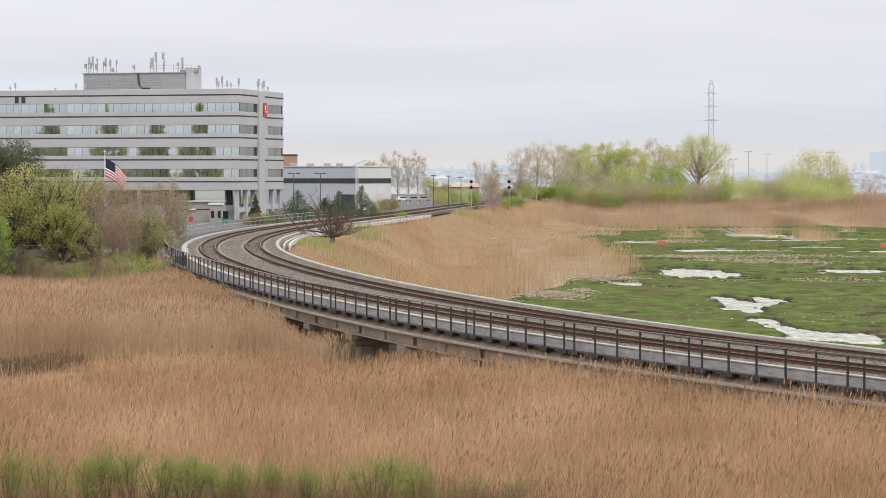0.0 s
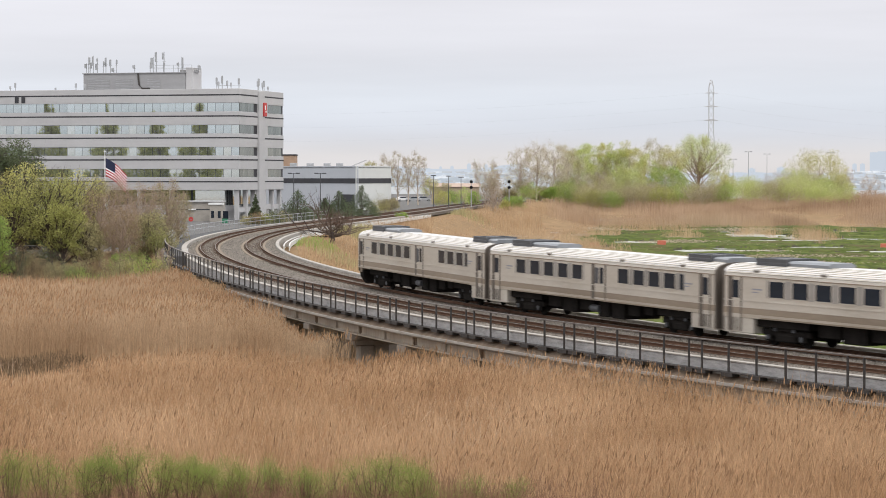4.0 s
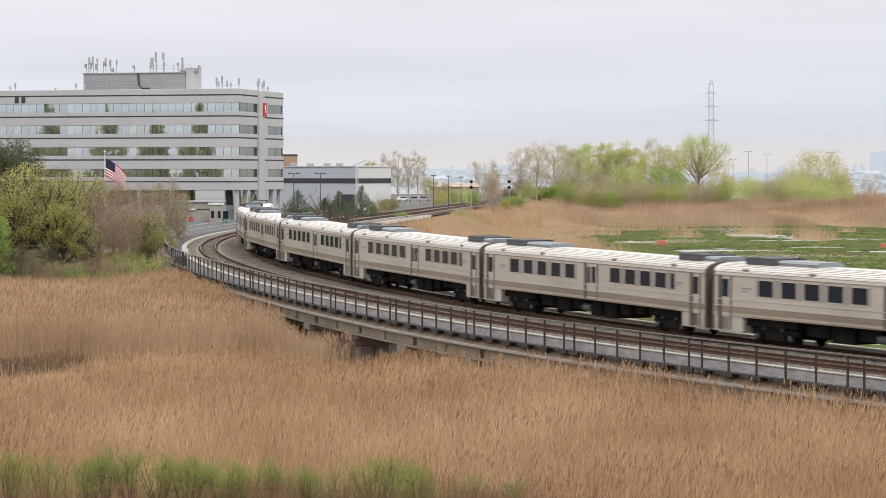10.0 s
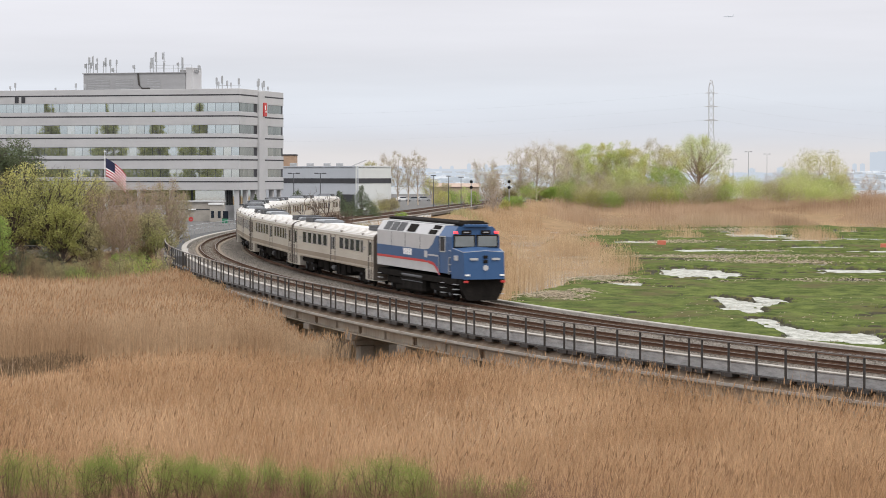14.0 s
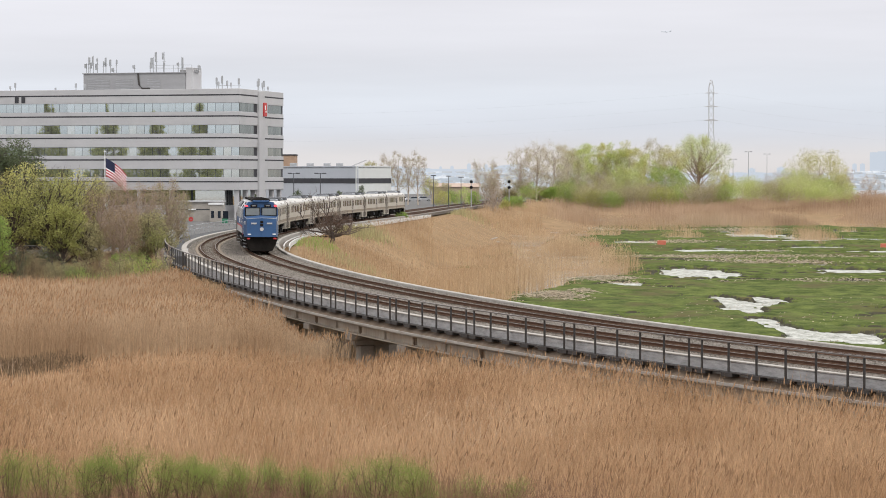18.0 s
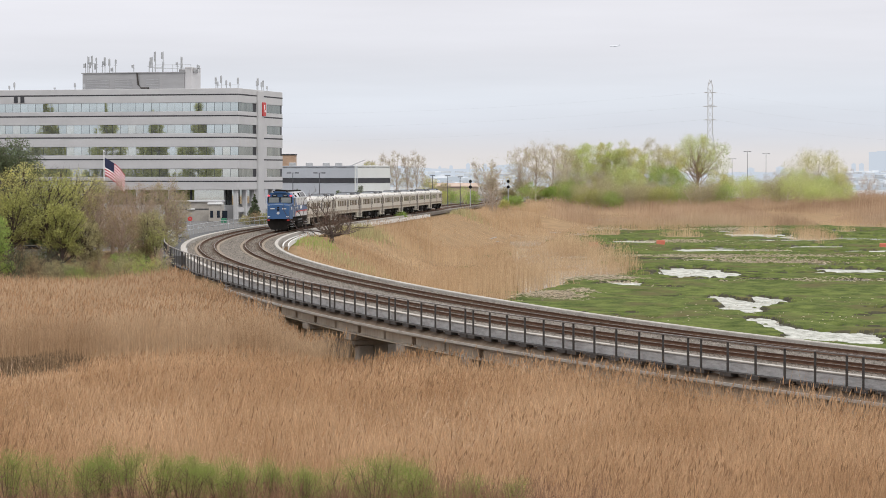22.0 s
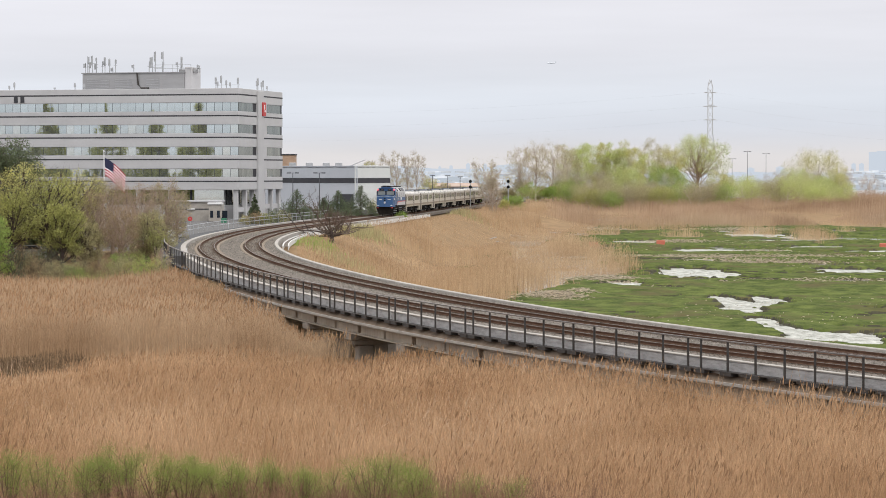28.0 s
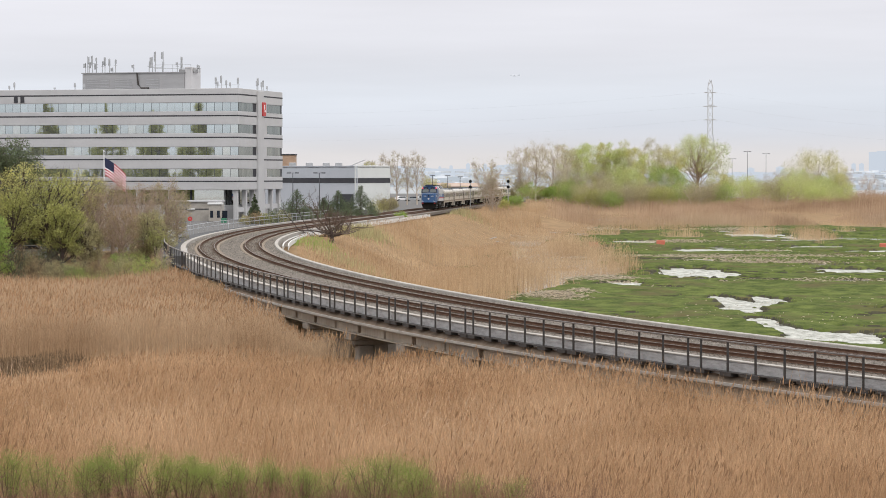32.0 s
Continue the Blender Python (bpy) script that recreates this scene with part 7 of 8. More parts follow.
def build_marsh():
    # low turf in mounds with channels between them, over standing water and mud
    ys = np.concatenate([np.arange(160, 330, 0.45), np.arange(330, 610, 1.0)])
    us = np.linspace(810, 1600, 260)
    gu, gy = np.meshgrid(us, ys)
    x, y = (gu.ravel() - 784) / FOCAL * gy.ravel(), gy.ravel()
    st, of = beside(x, y)
    z = np.where((of < -4), MARSH + turf_lift(x, y), MARSH - 0.6)
    nx = len(us)
    v = np.stack([x, y, z], 1)
    j, i = np.meshgrid(np.arange(len(ys) - 1), np.arange(nx - 1), indexing="ij")
    k = (j * nx + i).ravel()
    tri = np.concatenate([np.stack([k, k + 1, k + nx + 1], 1), np.stack([k, k + nx + 1, k + nx], 1)])
    low = z[tri].max(1) > MARSH - 0.16
    tri = tri[low]
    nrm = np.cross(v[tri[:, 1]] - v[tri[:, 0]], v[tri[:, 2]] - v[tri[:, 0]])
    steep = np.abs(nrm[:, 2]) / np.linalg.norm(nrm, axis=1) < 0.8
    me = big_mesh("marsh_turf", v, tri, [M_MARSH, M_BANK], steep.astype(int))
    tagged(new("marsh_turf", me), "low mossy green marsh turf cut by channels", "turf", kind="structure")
    w = Shape().add([(6, 165, MARSH + 0.1), (60, 165, MARSH + 0.1), (125, 610, MARSH + 0.1), (16, 610, MARSH + 0.1)], [(0, 1, 2, 3)])
    tagged(new("water", w.mesh("water", M_WATER)), "shallow still marsh water reflecting the sky", "water", kind="structure")
    # Each pool gets a pale mottled colour, streaked along its depth.
    for i, (px, py, rx, ry, tw) in enumerate(POOLS):
        cx, cy = hit_ground(px, py)
        blob("mud_pool", cx, cy, rx * 1.1, ry * 1.1, M_POOL, "pale mottled pool in a marsh channel", 600 + i, MARSH + 0.13 + 0.006 * i, rough=0.3).rotation_euler.z = tw
    for i, (px, py) in enumerate(((1052, 440), (1171, 436), (1566, 442))):
        x, y = hit_ground(px, py)
        bar = thing("barrier", pose(x, y, MARSH + 0.25, 0, 0, 10 * i), "faded orange plastic barrier standing in the marsh", "barrier", "orange barriers")
        part("panel", Shape().box((0, 0, 0.55), (1.5, 0.35, 0.8), 0.06), M_ORANGE, bar)
        part("foot", Shape().box((-0.5, 0, 0.1), (0.3, 0.5, 0.2), 0.03), M_ORANGE, bar)
        part("foot", Shape().box((0.5, 0, 0.1), (0.3, 0.5, 0.2), 0.03), M_ORANGE, bar)
    for i, (px, py, rx, ry) in enumerate(((835, 434, 5.0, 16.0), (990, 413, 4.5, 20.0), (745, 428, 3.5, 10.0))):
        x, y = hit_ground(px, py)
        blob("mud_hollow", x, y, rx, ry, M_MUD, "dark wet mud in a hollow between the reeds", 680 + i, MARSH + 0.18, category="mud")
    x, y = hit_ground(868, 432)
    dr = thing("driftwood", pose(x, y, MARSH), "bleached broken boards lying in the reeds", "debris")
    part("board", Shape().box((0, 0, 0.55), (3.4, 0.5, 0.12), 0.02), M_CONC_L, dr, "", pose(0, 0, 0, 0, 0, 10))
    part("board", Shape().box((0.4, 0.2, 0.95), (2.6, 0.5, 0.12), 0.02), M_CONC_L, dr, "", pose(0, 0, 0, 0, -14, 25))


build_marsh()


def build_wrack():
    """Heaps and lines of washed-up straw along the marsh's edges."""
    rng = np.random.default_rng(61)
    V = []
    for px, py, wx, wy, cnt in ((985, 527, 3.2, 8, 2600), (1030, 521, 2.0, 5, 1200), (1075, 497, 5.0, 7, 1800), (1300, 462, 12, 2, 350), (1420, 458, 10, 2, 350), (1210, 430, 8, 9, 1200), (1060, 408, 8, 20, 1500), (1320, 408, 14, 16, 1500), (1350, 448, 6, 5, 600), (1340, 457, 30, 1.6, 2600), (1370, 466, 9, 1.6, 900), (1180, 458, 16, 1.5, 1200), (1450, 500, 14, 1.2, 500), (880, 420, 5, 10, 700)):
        x0, y0 = hit_ground(px, py, MARSH + 0.3)
        x, y = x0 + rng.normal(0, wx * 0.5, cnt), y0 + rng.normal(0, wy * 0.5, cnt)
        z = MARSH + 0.3 + rng.random(cnt) ** 2 * 0.6 * np.exp(-((x - x0) / wx) ** 2 - ((y - y0) / wy) ** 2)
        a = rng.uniform(0, 6.28, cnt)
        ln = rng.uniform(0.3, 0.9, cnt)
        p = np.stack([x, y, z], 1)
        d = np.stack([np.cos(a) * ln, np.sin(a) * ln, rng.normal(0, 0.08, cnt)], 1)
        V.append(np.stack([p, p + d, p + d * 0.5 + np.array([0, 0, 0.07])], 1).reshape(-1, 3))
    # stray straws and scraps all over the turf
    x, y = scatter(rng, 9000, 170, 520)
    lift = turf_lift(x, y)
    ok = (marsh_open(x, y) > 0.3) & (beside(x, y)[1] < -8) & (value_noise(x, y * 0.4, 62, 6.0) > 0.66)
    p = np.stack([x[ok], y[ok], MARSH + np.maximum(lift[ok], 0.12) + 0.03], 1)
    d = np.stack([rng.normal(0, 0.16, len(p)), rng.normal(0, 0.25, len(p)), rng.uniform(0, 0.06, len(p))], 1)
    V.append(np.stack([p, p + d, p + d * 0.5 + np.array([0.05, 0, 0.06])], 1).reshape(-1, 3))
    v = np.concatenate(V)
    tagged(new("straw_wrack", big_mesh("straw_wrack", v, np.arange(len(v)).reshape(-1, 3), [M_WRACK])), "washed-up grey straw on the marsh edge", "debris", kind="stuff")


build_wrack()


def build_patch():
    """Fresh grass between the dry reeds inside the bend."""
    rng = np.random.default_rng(51)
    for name, leaf, label, spots in (
            ("green_grass", L_GREEN, "fresh green grass among the dry reeds", ((556, 462, 2.0, 9, 4200), (835, 368, 10, 25, 5000), (780, 376, 6, 12, 2500), (930, 360, 10, 25, 5000))),
            ("olive_grass", L_KHAKI, "dull olive grass among the dry reeds", ((610, 440, 3.0, 10, 1500), (655, 436, 3.0, 10, 900), (620, 470, 4.0, 9, 900), (800, 395, 6.0, 20, 2200), (960, 528, 2.0, 4, 900)))):
        V = []
        for px, py, rx, ry, cnt in spots:
            d = (EYE_Z - 1.6) * FOCAL / (py - 310.2)
            x, y = at_bearing(px, d) + rng.normal(0, rx * 0.5, cnt), d + rng.normal(0, ry * 0.5, cnt)
            ok = beside(x, y)[1] < -3.2
            x, y = x[ok], y[ok]
            m = len(x)
            a, w = rng.uniform(0, 6.28, m), rng.uniform(0.03, 0.09, m)
            p = np.stack([x, y, ground_z(x, y)], 1)
            s = np.stack([np.cos(a) * w, np.sin(a) * w * 0.5, np.zeros(m)], 1)
            tall = rng.uniform(0.25, 0.7, m) * (1.0 if leaf is L_GREEN else 1.7)
            V.append(np.stack([p - s, p + s, p + np.stack([rng.normal(0, 0.15, m), rng.normal(0, 0.15, m), tall], 1)], 1).reshape(-1, 3))
        v = np.concatenate(V)
        tagged(new(name, big_mesh(name, v, np.arange(len(v)).reshape(-1, 3), [leaf])), label, "grass", kind="stuff")


build_patch()


def vase_shrub(x, y, z, h, wide, seed):
    """Dark stems fanning out from the root, with soft green tufts at their tops."""
    rnd, rng = random.Random(seed), np.random.default_rng(seed)
    ob = thing("shrub", pose(x, y, z), "spring-green twiggy shrub in front of the reeds", "shrub", "shrubs before the reeds")
    wood, tufts = Shape(), []
    for k in range(rnd.randint(9, 12)):
        a, out = rnd.uniform(0, 6.28), rnd.uniform(0.1, 1.0) * wide * 0.85
        top = Vector((math.cos(a) * out, math.sin(a) * out * 0.7, h * rnd.uniform(0.88, 0.97) * (1 - 0.13 * (out / wide) ** 2)))
        low = Vector((rnd.gauss(0, 0.06), rnd.gauss(0, 0.06), -0.2))
        m = low.lerp(top, 0.72) + Vector((-math.cos(a) * out * 0.45, 0, 0))
        wood.tube([low, m, top], [0.03, 0.015, 0.006], 4, cap=False)
        tufts.append(top)
        for _ in range(5):
            f = rnd.uniform(0.1, 0.9)
            p = m.lerp(top, f)
            e = p + Vector((rnd.gauss(0, 0.24), rnd.gauss(0, 0.24), rnd.uniform(0.12, 0.5)))
            e.z = min(e.z, h)
            wood.tube([p, e], [0.009, 0.003], 3, cap=False)
            tufts.append(e)
    part("stem_fan", wood, M_BARK_RED, ob, "dark reddish stems fanning upwards")
    c = np.array([tuple(t) for t in tufts])
    k = rng.integers(0, len(c), 11000)
    v, t = blades(rng, c[k] + rng.normal(0, 1, (11000, 3)) * np.array([0.12, 0.12, 0.11]), 0.0135)
    part("crown", big_mesh("crown", v, t, [L_SHRUB]), None, ob, "soft tufts of small new leaves")


def build_shrubs():
    rnd = random.Random(3)
    spots = [(15, 805, 0.9), (75, 795, 1.0), (150, 800, 1.0), (188, 792, 1.3), (232, 790, 1.0), (280, 800, 1.2), (330, 806, 1.0), (356, 790, 0.5), (395, 812, 1.1), (430, 815, 0.9), (482, 812, 1.0), (545, 818, 0.8), (612, 818, 1.1), (660, 803, 1.3), (705, 808, 1.2), (745, 822, 0.9), (825, 842, 0.7), (905, 850, 0.8)]
    for i, (px, top, wide) in enumerate(spots):
        d = 67 + rnd.uniform(-2.5, 1.0)
        g = float(ground_z(at_bearing(px, d), d)[0])
        vase_shrub(at_bearing(px, d), d, g, z_at_height(top + 4, d) - g, wide, 700 + i)
    # reddish brush about their stems
    rng = np.random.default_rng(81)
    x, y = scatter(rng, 20000, 64.5, 69)
    ok = rng.random(20000) < smooth(5.5, 0.5, x)
    x, y = x[ok], y[ok]
    h = 2.9 + 1.1 * value_noise(x, y, 82, 0.7) - 0.55 * smooth(68, 64.5, y) + rng.normal(0, 0.12, len(x))
    reed_stand("brush", "reddish brown brush between the shrubs", x, y, h, [M_BRUSH_RED, M_BRUSH_RED], 83, 0.007, 3, 0.35, plume=False)


build_shrubs()


# ---- masts, lamps, signals ----
def build_pylon():
    d = 1000.0
    x = at_bearing(1258, d)
    py = thing("pylon", pose(x, d, 0), "grey steel lattice transmission tower", "pylon")
    top = z_at_height(142, d)

    def half(z):
        return 0.95 if z > top * 0.58 else 0.95 + (top * 0.58 - z) / (top * 0.58) * 3.2
    levels = [top * k / 16 for k in range(17)]
    for sx in (-1, 1):
        for sy in (-1, 1):
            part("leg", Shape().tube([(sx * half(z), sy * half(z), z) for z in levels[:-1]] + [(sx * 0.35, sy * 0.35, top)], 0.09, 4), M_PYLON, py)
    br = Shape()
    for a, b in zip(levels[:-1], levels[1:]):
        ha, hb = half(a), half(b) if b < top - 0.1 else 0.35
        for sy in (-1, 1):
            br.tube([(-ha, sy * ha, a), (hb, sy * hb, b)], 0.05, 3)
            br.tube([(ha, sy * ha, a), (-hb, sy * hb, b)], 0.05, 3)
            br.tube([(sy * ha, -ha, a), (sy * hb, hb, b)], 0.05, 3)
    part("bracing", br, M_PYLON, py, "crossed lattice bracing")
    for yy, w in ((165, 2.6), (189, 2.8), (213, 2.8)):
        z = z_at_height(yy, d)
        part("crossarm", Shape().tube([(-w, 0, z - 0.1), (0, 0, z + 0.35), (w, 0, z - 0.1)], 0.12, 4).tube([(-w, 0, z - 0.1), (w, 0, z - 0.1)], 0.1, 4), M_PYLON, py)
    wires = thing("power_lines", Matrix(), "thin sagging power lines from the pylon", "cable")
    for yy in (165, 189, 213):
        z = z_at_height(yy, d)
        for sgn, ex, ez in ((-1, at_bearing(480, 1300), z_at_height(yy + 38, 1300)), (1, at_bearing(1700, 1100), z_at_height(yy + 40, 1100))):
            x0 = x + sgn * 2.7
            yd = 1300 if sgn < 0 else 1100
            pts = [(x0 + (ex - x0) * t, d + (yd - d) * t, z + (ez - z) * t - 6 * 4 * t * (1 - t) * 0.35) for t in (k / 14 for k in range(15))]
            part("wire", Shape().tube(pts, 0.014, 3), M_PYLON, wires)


build_pylon()


def lamp_post(px, top, d, zg, heads, label, group):
    x = at_bearing(px, d)
    zt = z_at_height(top, d)
    lp = thing("lamp_post", pose(x, d, zg), label, "lamp post", group)
    part("pole", Shape().tube([(0, 0, 0), (0, 0, zt - zg)], [0.11, 0.06], 8), M_GREYEQ, lp)
    part("arm", Shape().tube([(-heads, 0, zt - zg), (heads, 0, zt - zg)], 0.05, 5), M_GREYEQ, lp)
    for s in (-1, 1):
        part("lamp_head", Shape().box((s * heads, 0, zt - zg), (0.7, 0.5, 0.2), 0.03), M_GREYEQ, lp)


def build_street():
    for px, top in ((520, 307), (567, 307)):
        lamp_post(px, top, 430, 3.4, 0.7, "dark twin-headed car park lamp", "car park lamps")
    for px, top in ((767, 311), (794, 312), (816, 314)):
        lamp_post(px, top, 560, 3.2, 0.25, "slim dark street lamp beside the line", "lamps by the line")
    for px, top, d in ((1324, 269, 900), (1297, 282, 900), (1357, 273, 950), (1470, 270, 900)):
        lamp_post(px, top, d, 0.0, 1.0, "tall pale floodlight mast behind the wood", "floodlight masts")
    # railway signals on a bracket
    for px, d in ((834, 560), (901, 585)):
        x = at_bearing(px, d)
        sg = thing("railway_signal", pose(x, d, 2.0), "black railway signal with two round targets on a mast", "signal", "railway signals")
        part("mast", Shape().tube([(0, 0.3, 0), (0, 0.3, z_at_height(318, d) - 2)], 0.12, 6), M_STEEL_L, sg)
        for yy in (322, 332):
            z = z_at_height(yy, d) - 2
            part("target", Shape().tube([(0, -0.1, z), (0, 0.1, z)], 0.37, 16), M_UNDER, sg)
            part("lens", Shape().tube([(0, -0.14, z), (0, -0.1, z)], 0.1, 8), M_GLASS_D, sg)
    # flagpole
    d = 330.0
    fp = thing("flagpole", pose(at_bearing(186, d), d, 3.0), "white flagpole with a gold ball", "flagpole")
    part("pole", Shape().tube([(0, 0, 0), (0, 0, z_at_height(270, d) - 3)], [0.1, 0.05], 8), M_WHITE, fp)
    part("ball", Shape().tube([(0, 0, z_at_height(270, d) - 3), (0, 0, z_at_height(270, d) - 2.9), (0, 0, z_at_height(270, d) - 2.75)], [0.05, 0.13, 0.03], 8), M_WHITE, fp)


build_street()


# ---- distance ----
def build_distance():
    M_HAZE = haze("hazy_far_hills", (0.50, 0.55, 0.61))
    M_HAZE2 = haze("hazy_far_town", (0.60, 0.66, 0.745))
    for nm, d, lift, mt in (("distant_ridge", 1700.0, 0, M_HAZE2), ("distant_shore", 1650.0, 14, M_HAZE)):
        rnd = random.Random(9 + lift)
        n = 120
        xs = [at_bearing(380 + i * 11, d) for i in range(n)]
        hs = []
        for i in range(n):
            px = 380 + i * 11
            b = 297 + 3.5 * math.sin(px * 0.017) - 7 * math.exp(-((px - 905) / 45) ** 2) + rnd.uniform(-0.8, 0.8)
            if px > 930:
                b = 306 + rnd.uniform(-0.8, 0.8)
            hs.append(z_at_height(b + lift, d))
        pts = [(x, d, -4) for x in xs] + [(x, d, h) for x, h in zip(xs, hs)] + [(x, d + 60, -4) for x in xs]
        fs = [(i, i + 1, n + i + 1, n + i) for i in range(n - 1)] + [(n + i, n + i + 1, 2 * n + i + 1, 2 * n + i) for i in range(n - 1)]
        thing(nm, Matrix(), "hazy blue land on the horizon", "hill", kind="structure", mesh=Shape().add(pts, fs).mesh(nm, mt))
    rnd = random.Random(23)
    far_roofs = Shape()
    for i in range(150):
        px = rnd.uniform(740, 915) if i < 100 else rnd.uniform(1495, 1580)
        y0 = rnd.uniform(303, 330)
        d = 1640 - (y0 - 303) * 12
        far_roofs.box((at_bearing(px, d), d, z_at_height(y0, d)), (rnd.uniform(2, 7), 3, rnd.uniform(0.6, 1.6)))
    tagged(new("distant_houses", far_roofs.mesh("distant_houses", M_TOWN)), "small pale houses on the far shore", "buildings", kind="stuff")
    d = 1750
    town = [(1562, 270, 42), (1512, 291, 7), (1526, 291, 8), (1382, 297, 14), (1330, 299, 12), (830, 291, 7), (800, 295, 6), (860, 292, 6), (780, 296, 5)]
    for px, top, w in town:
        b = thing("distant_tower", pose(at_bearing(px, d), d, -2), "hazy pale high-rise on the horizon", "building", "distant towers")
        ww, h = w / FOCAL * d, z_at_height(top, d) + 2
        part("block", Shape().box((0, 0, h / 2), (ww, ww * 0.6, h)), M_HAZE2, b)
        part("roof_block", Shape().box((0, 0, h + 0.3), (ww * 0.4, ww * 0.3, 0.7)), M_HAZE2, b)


build_distance()


# ---- flag and aircraft ----
FLAG_D = 330.0
HOIST, FLY, STRIPS = 2.4, 3.0, 12


def build_flag():
    fl = thing("flag", pose(at_bearing(186, FLAG_D) + 0.1, FLAG_D, z_at_height(280, FLAG_D)), "striped red and white flag with a blue canton, flying", "flag")
    w = FLY / STRIPS
    out = []
    for i in range(STRIPS):
        slope, sh, th = 0.55 + 0.035 * i, HOIST / 13, 0.008
        v = [(a, y, -k * sh - a * slope) for k in range(14) for y in (-th, th) for a in (0, w + 0.012)]
        f, idx = [(0, 2, 3, 1), (52, 53, 55, 54)], [0, 0]
        for k in range(13):
            o, mi = 4 * k, 2 if i < 5 and k < 7 else k % 2
            f += [(o, o + 1, o + 5, o + 4), (o + 3, o + 2, o + 6, o + 7), (o + 2, o, o + 4, o + 6), (o + 1, o + 3, o + 7, o + 5)]
            idx += [mi] * 4
        out.append(part("flag_strip", mesh_of("flag_strip", v, f, M_FLAGRED, M_FLAGWHITE, M_FLAGBLUE, index=idx), None, fl))
    return out


def flag_rows(t):
    """The strips' poses at one time: a wave running out along the cloth."""
    w, x, y, z, res = FLY / STRIPS, 0.0, 0.0, 0.0, []
    gust = 0.5 + 0.5 * math.sin(t * 0.7 + 0.6 * math.sin(t * 0.31))
    for i in range(STRIPS):
        a = 0.30 + (0.12 + 0.05 * i) * math.sin(t * 4.6 - i * 0.62) + 0.1 * math.sin(t * 1.1 + i * 0.3)
        pitch = 0.10 * gust * i / STRIPS + 0.03 * math.sin(t * 3.1 - i * 0.5)
        slope = 0.55 + 0.035 * i
        m = Matrix.Translation((x, y, z)) @ Matrix.Rotation(a, 4, "Z") @ Matrix.Rotation(pitch, 4, "Y")
        res.append(m)
        e = m @ Vector((w, 0, -w * slope))
        x, y, z = e.x, e.y, e.z
    return res


flag_strips = build_flag()


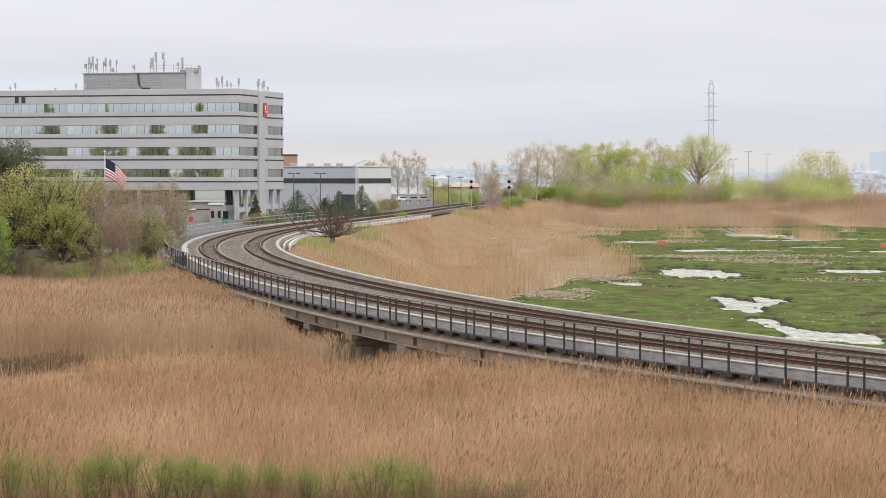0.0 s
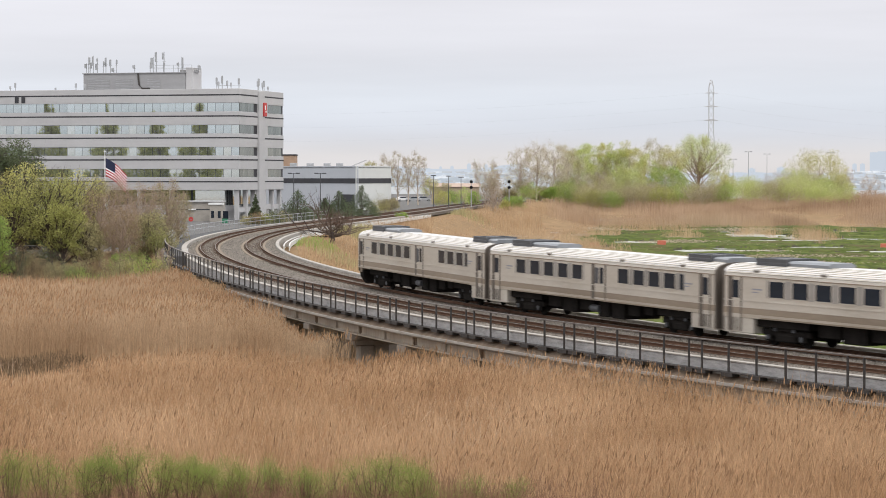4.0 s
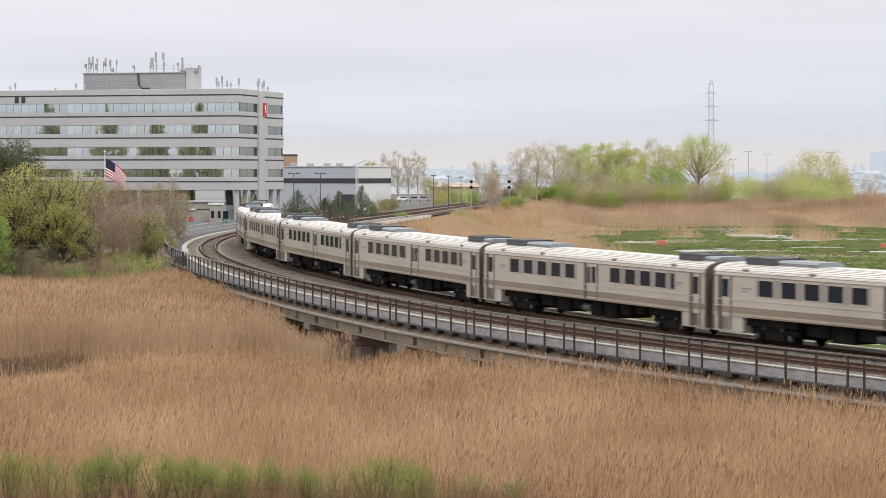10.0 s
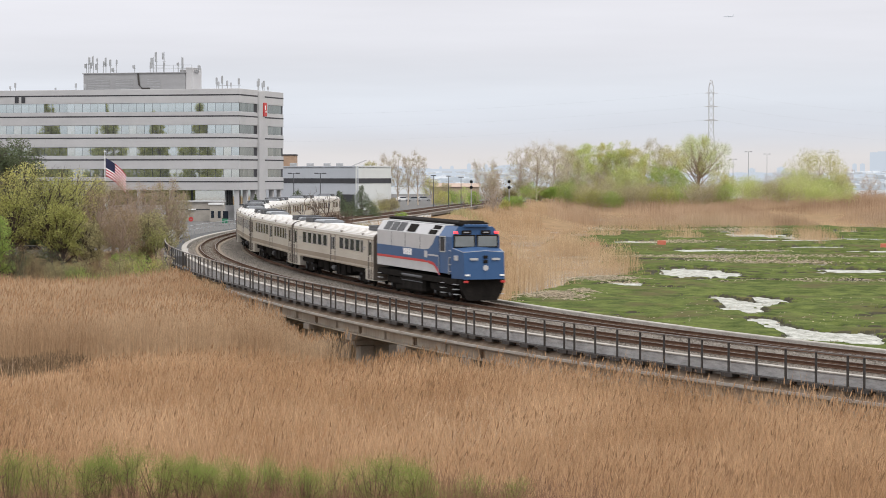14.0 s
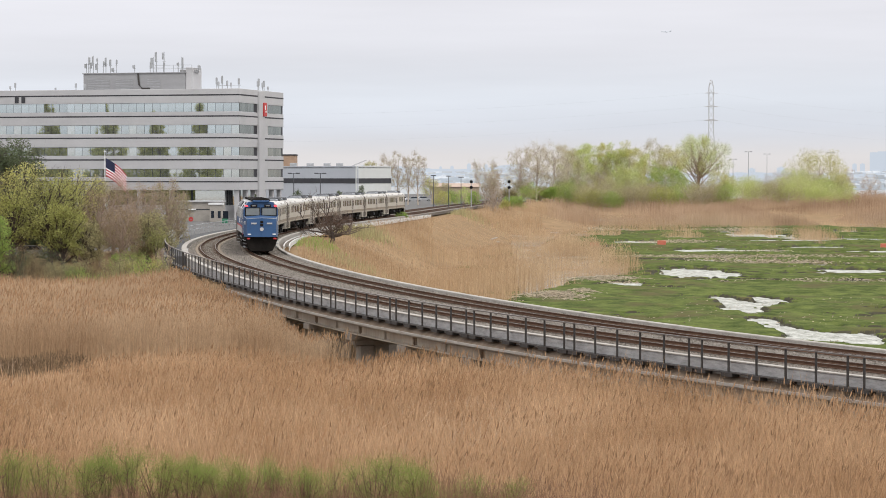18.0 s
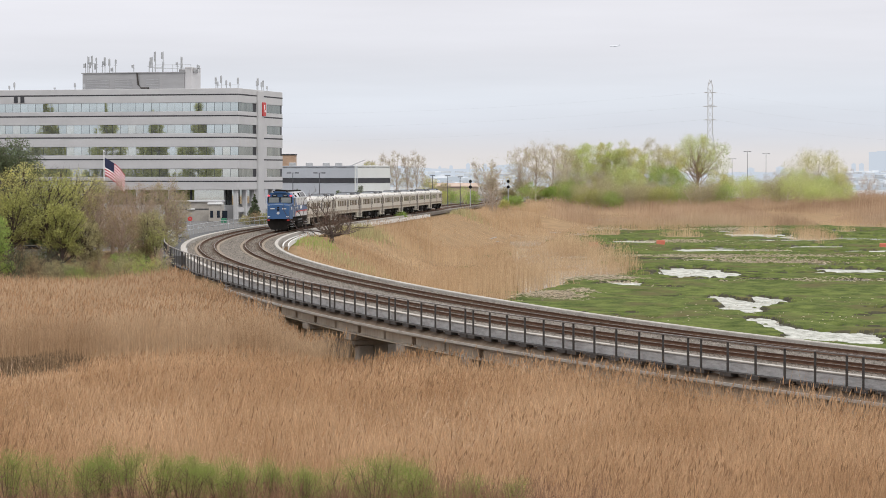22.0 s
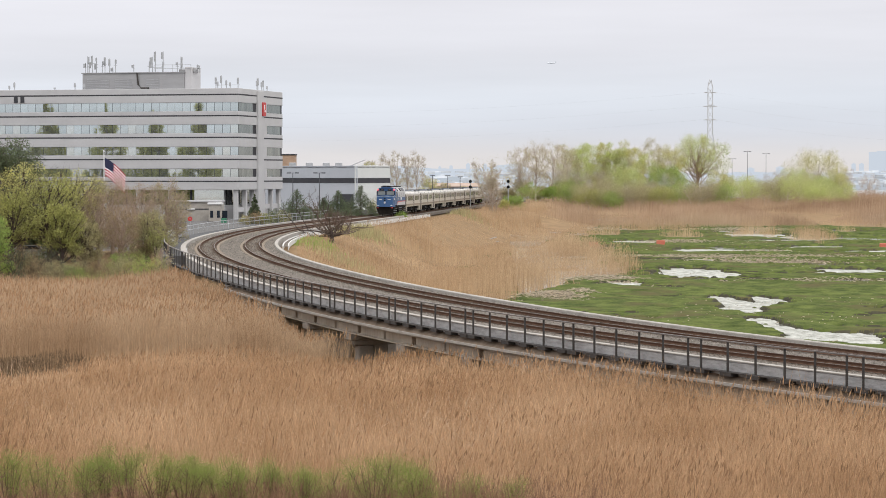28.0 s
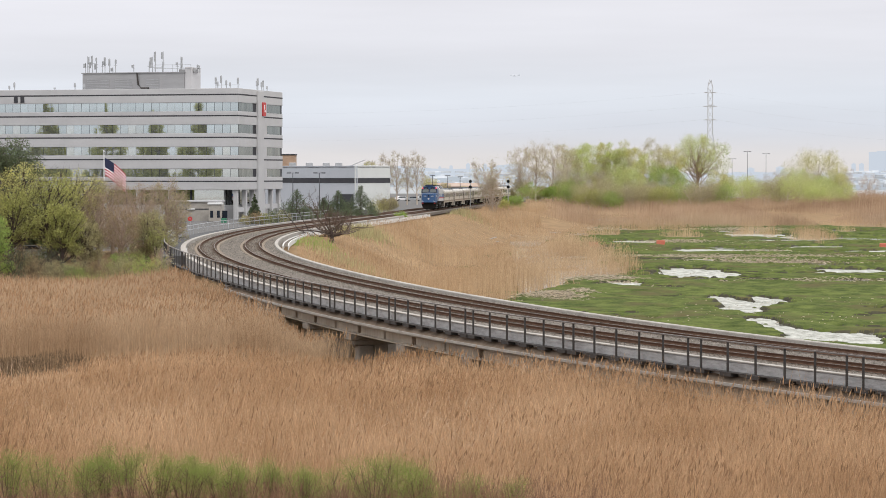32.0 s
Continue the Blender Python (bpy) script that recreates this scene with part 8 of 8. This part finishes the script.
def build_plane():
    pl = thing("airplane", Matrix(), "faint pale airliner descending in the haze", "airplane")
    part("fuselage", Shape().tube([(-9, 0, 0.3), (-7, 0, 0.1), (-3, 0, 0), (6, 0, 0), (8.6, 0, -0.1), (9.6, 0, -0.3)], [0.15, 0.7, 1.0, 1.0, 0.7, 0.1], 10), M_PLANE, pl)
    for s in (-1, 1):
        part("wing", Shape().add([(1.5, s * 0.8, -0.4), (-1.2, s * 0.8, -0.4), (-3.2, s * 9, 0.3), (-2.2, s * 9, 0.3), (1.5, s * 0.8, -0.1), (-1.2, s * 0.8, -0.1), (-3.2, s * 9, 0.4), (-2.2, s * 9, 0.4)], [(0, 1, 2, 3), (7, 6, 5, 4), (0, 4, 5, 1), (1, 5, 6, 2), (2, 6, 7, 3), (3, 7, 4, 0)]), M_PLANE, pl)
        part("engine", Shape().tube([(1.6, s * 3.2, -0.9), (-0.4, s * 3.2, -0.9)], [0.55, 0.4], 8), M_PLANE, pl)
        part("tailplane", Shape().box((-8.3, s * 1.7, 0.6), (1.2, 3.0, 0.12)), M_PLANE, pl)
    part("fin", Shape().add([(-6.6, -0.1, 0.6), (-8.8, -0.1, 0.6), (-9.6, -0.1, 3.4), (-8.6, -0.1, 3.4), (-6.6, 0.1, 0.6), (-8.8, 0.1, 0.6), (-9.6, 0.1, 3.4), (-8.6, 0.1, 3.4)], [(0, 1, 2, 3), (7, 6, 5, 4), (0, 4, 5, 1), (1, 5, 6, 2), (2, 6, 7, 3), (3, 7, 4, 0)]), M_PLANE, pl)
    return pl


plane = build_plane()


# ---- what moves ----
FRONT = [(0.0, 5.6), (2.0, 40.6), (3.0, 58.2), (6.0, 109.6), (9.0, 162.6), (11.0, 197.8), (12.0, 215.4), (13.0, 233.75), (14.0, 252.3), (16.5, 300.6), (17.0, 310.0), (19.0, 347.0), (21.0, 383.5), (23.0, 421.0), (28.0, 512.5), (32.0, 588.0)]


def train_pose(s_mid, half_base):
    a, b = on_track(s_mid - half_base), on_track(s_mid + half_base)
    d = b - a
    m = (a + b) / 2
    return Matrix.Translation(m) @ Matrix.Rotation(math.atan2(d.y, d.x), 4, "Z") @ Matrix.Rotation(-math.atan2(d.z, math.hypot(d.x, d.y)), 4, "Y")


coach = build_coach()
coaches = [build_coach(cab=True), coach] + [copy_thing(coach, Matrix()) for _ in range(5)]
loco = build_locomotive()


def front_at(t):
    return float(np.interp(t, [q[0] for q in FRONT], [q[1] for q in FRONT]))


def motions():
    times = [i * 0.5 for i in range(65)]
    for k, c in enumerate(coaches):
        walk(c, [(t, train_pose(front_at(t) - 0.3 - CAR * (k + 0.5), 8.9)) for t in times])
    rows = []
    for t in times:
        m = train_pose(front_at(t) - CAR * 7 - 8.4, 4.3)
        rows.append((t, m @ Matrix.Translation((8.4, 0, 0))))
    walk(loco, rows)
    beats = [i * 0.25 for i in range(129)]
    waves = [flag_rows(t) for t in beats]
    for i, strip in enumerate(flag_strips):
        walk(strip, [(t, wv[i]) for t, wv in zip(beats, waves)])
    path = [(0, 1690, -95), (8, 1455, -22), (14, 1288, 30), (18, 1178, 57), (20, 1132, 70), (22, 1089, 83), (24, 1050, 94), (28, 977, 113), (30, 944, 125), (32, 913, 135)]
    rows = []
    for t, px, py in path:
        d = 4000 + t * 12
        rows.append((t, Matrix.Translation((at_bearing(px, d), d, z_at_height(py, d))) @ Matrix.Rotation(radians(152), 4, "Z") @ Matrix.Rotation(radians(-2), 4, "Y")))
    walk(plane, rows)


motions()
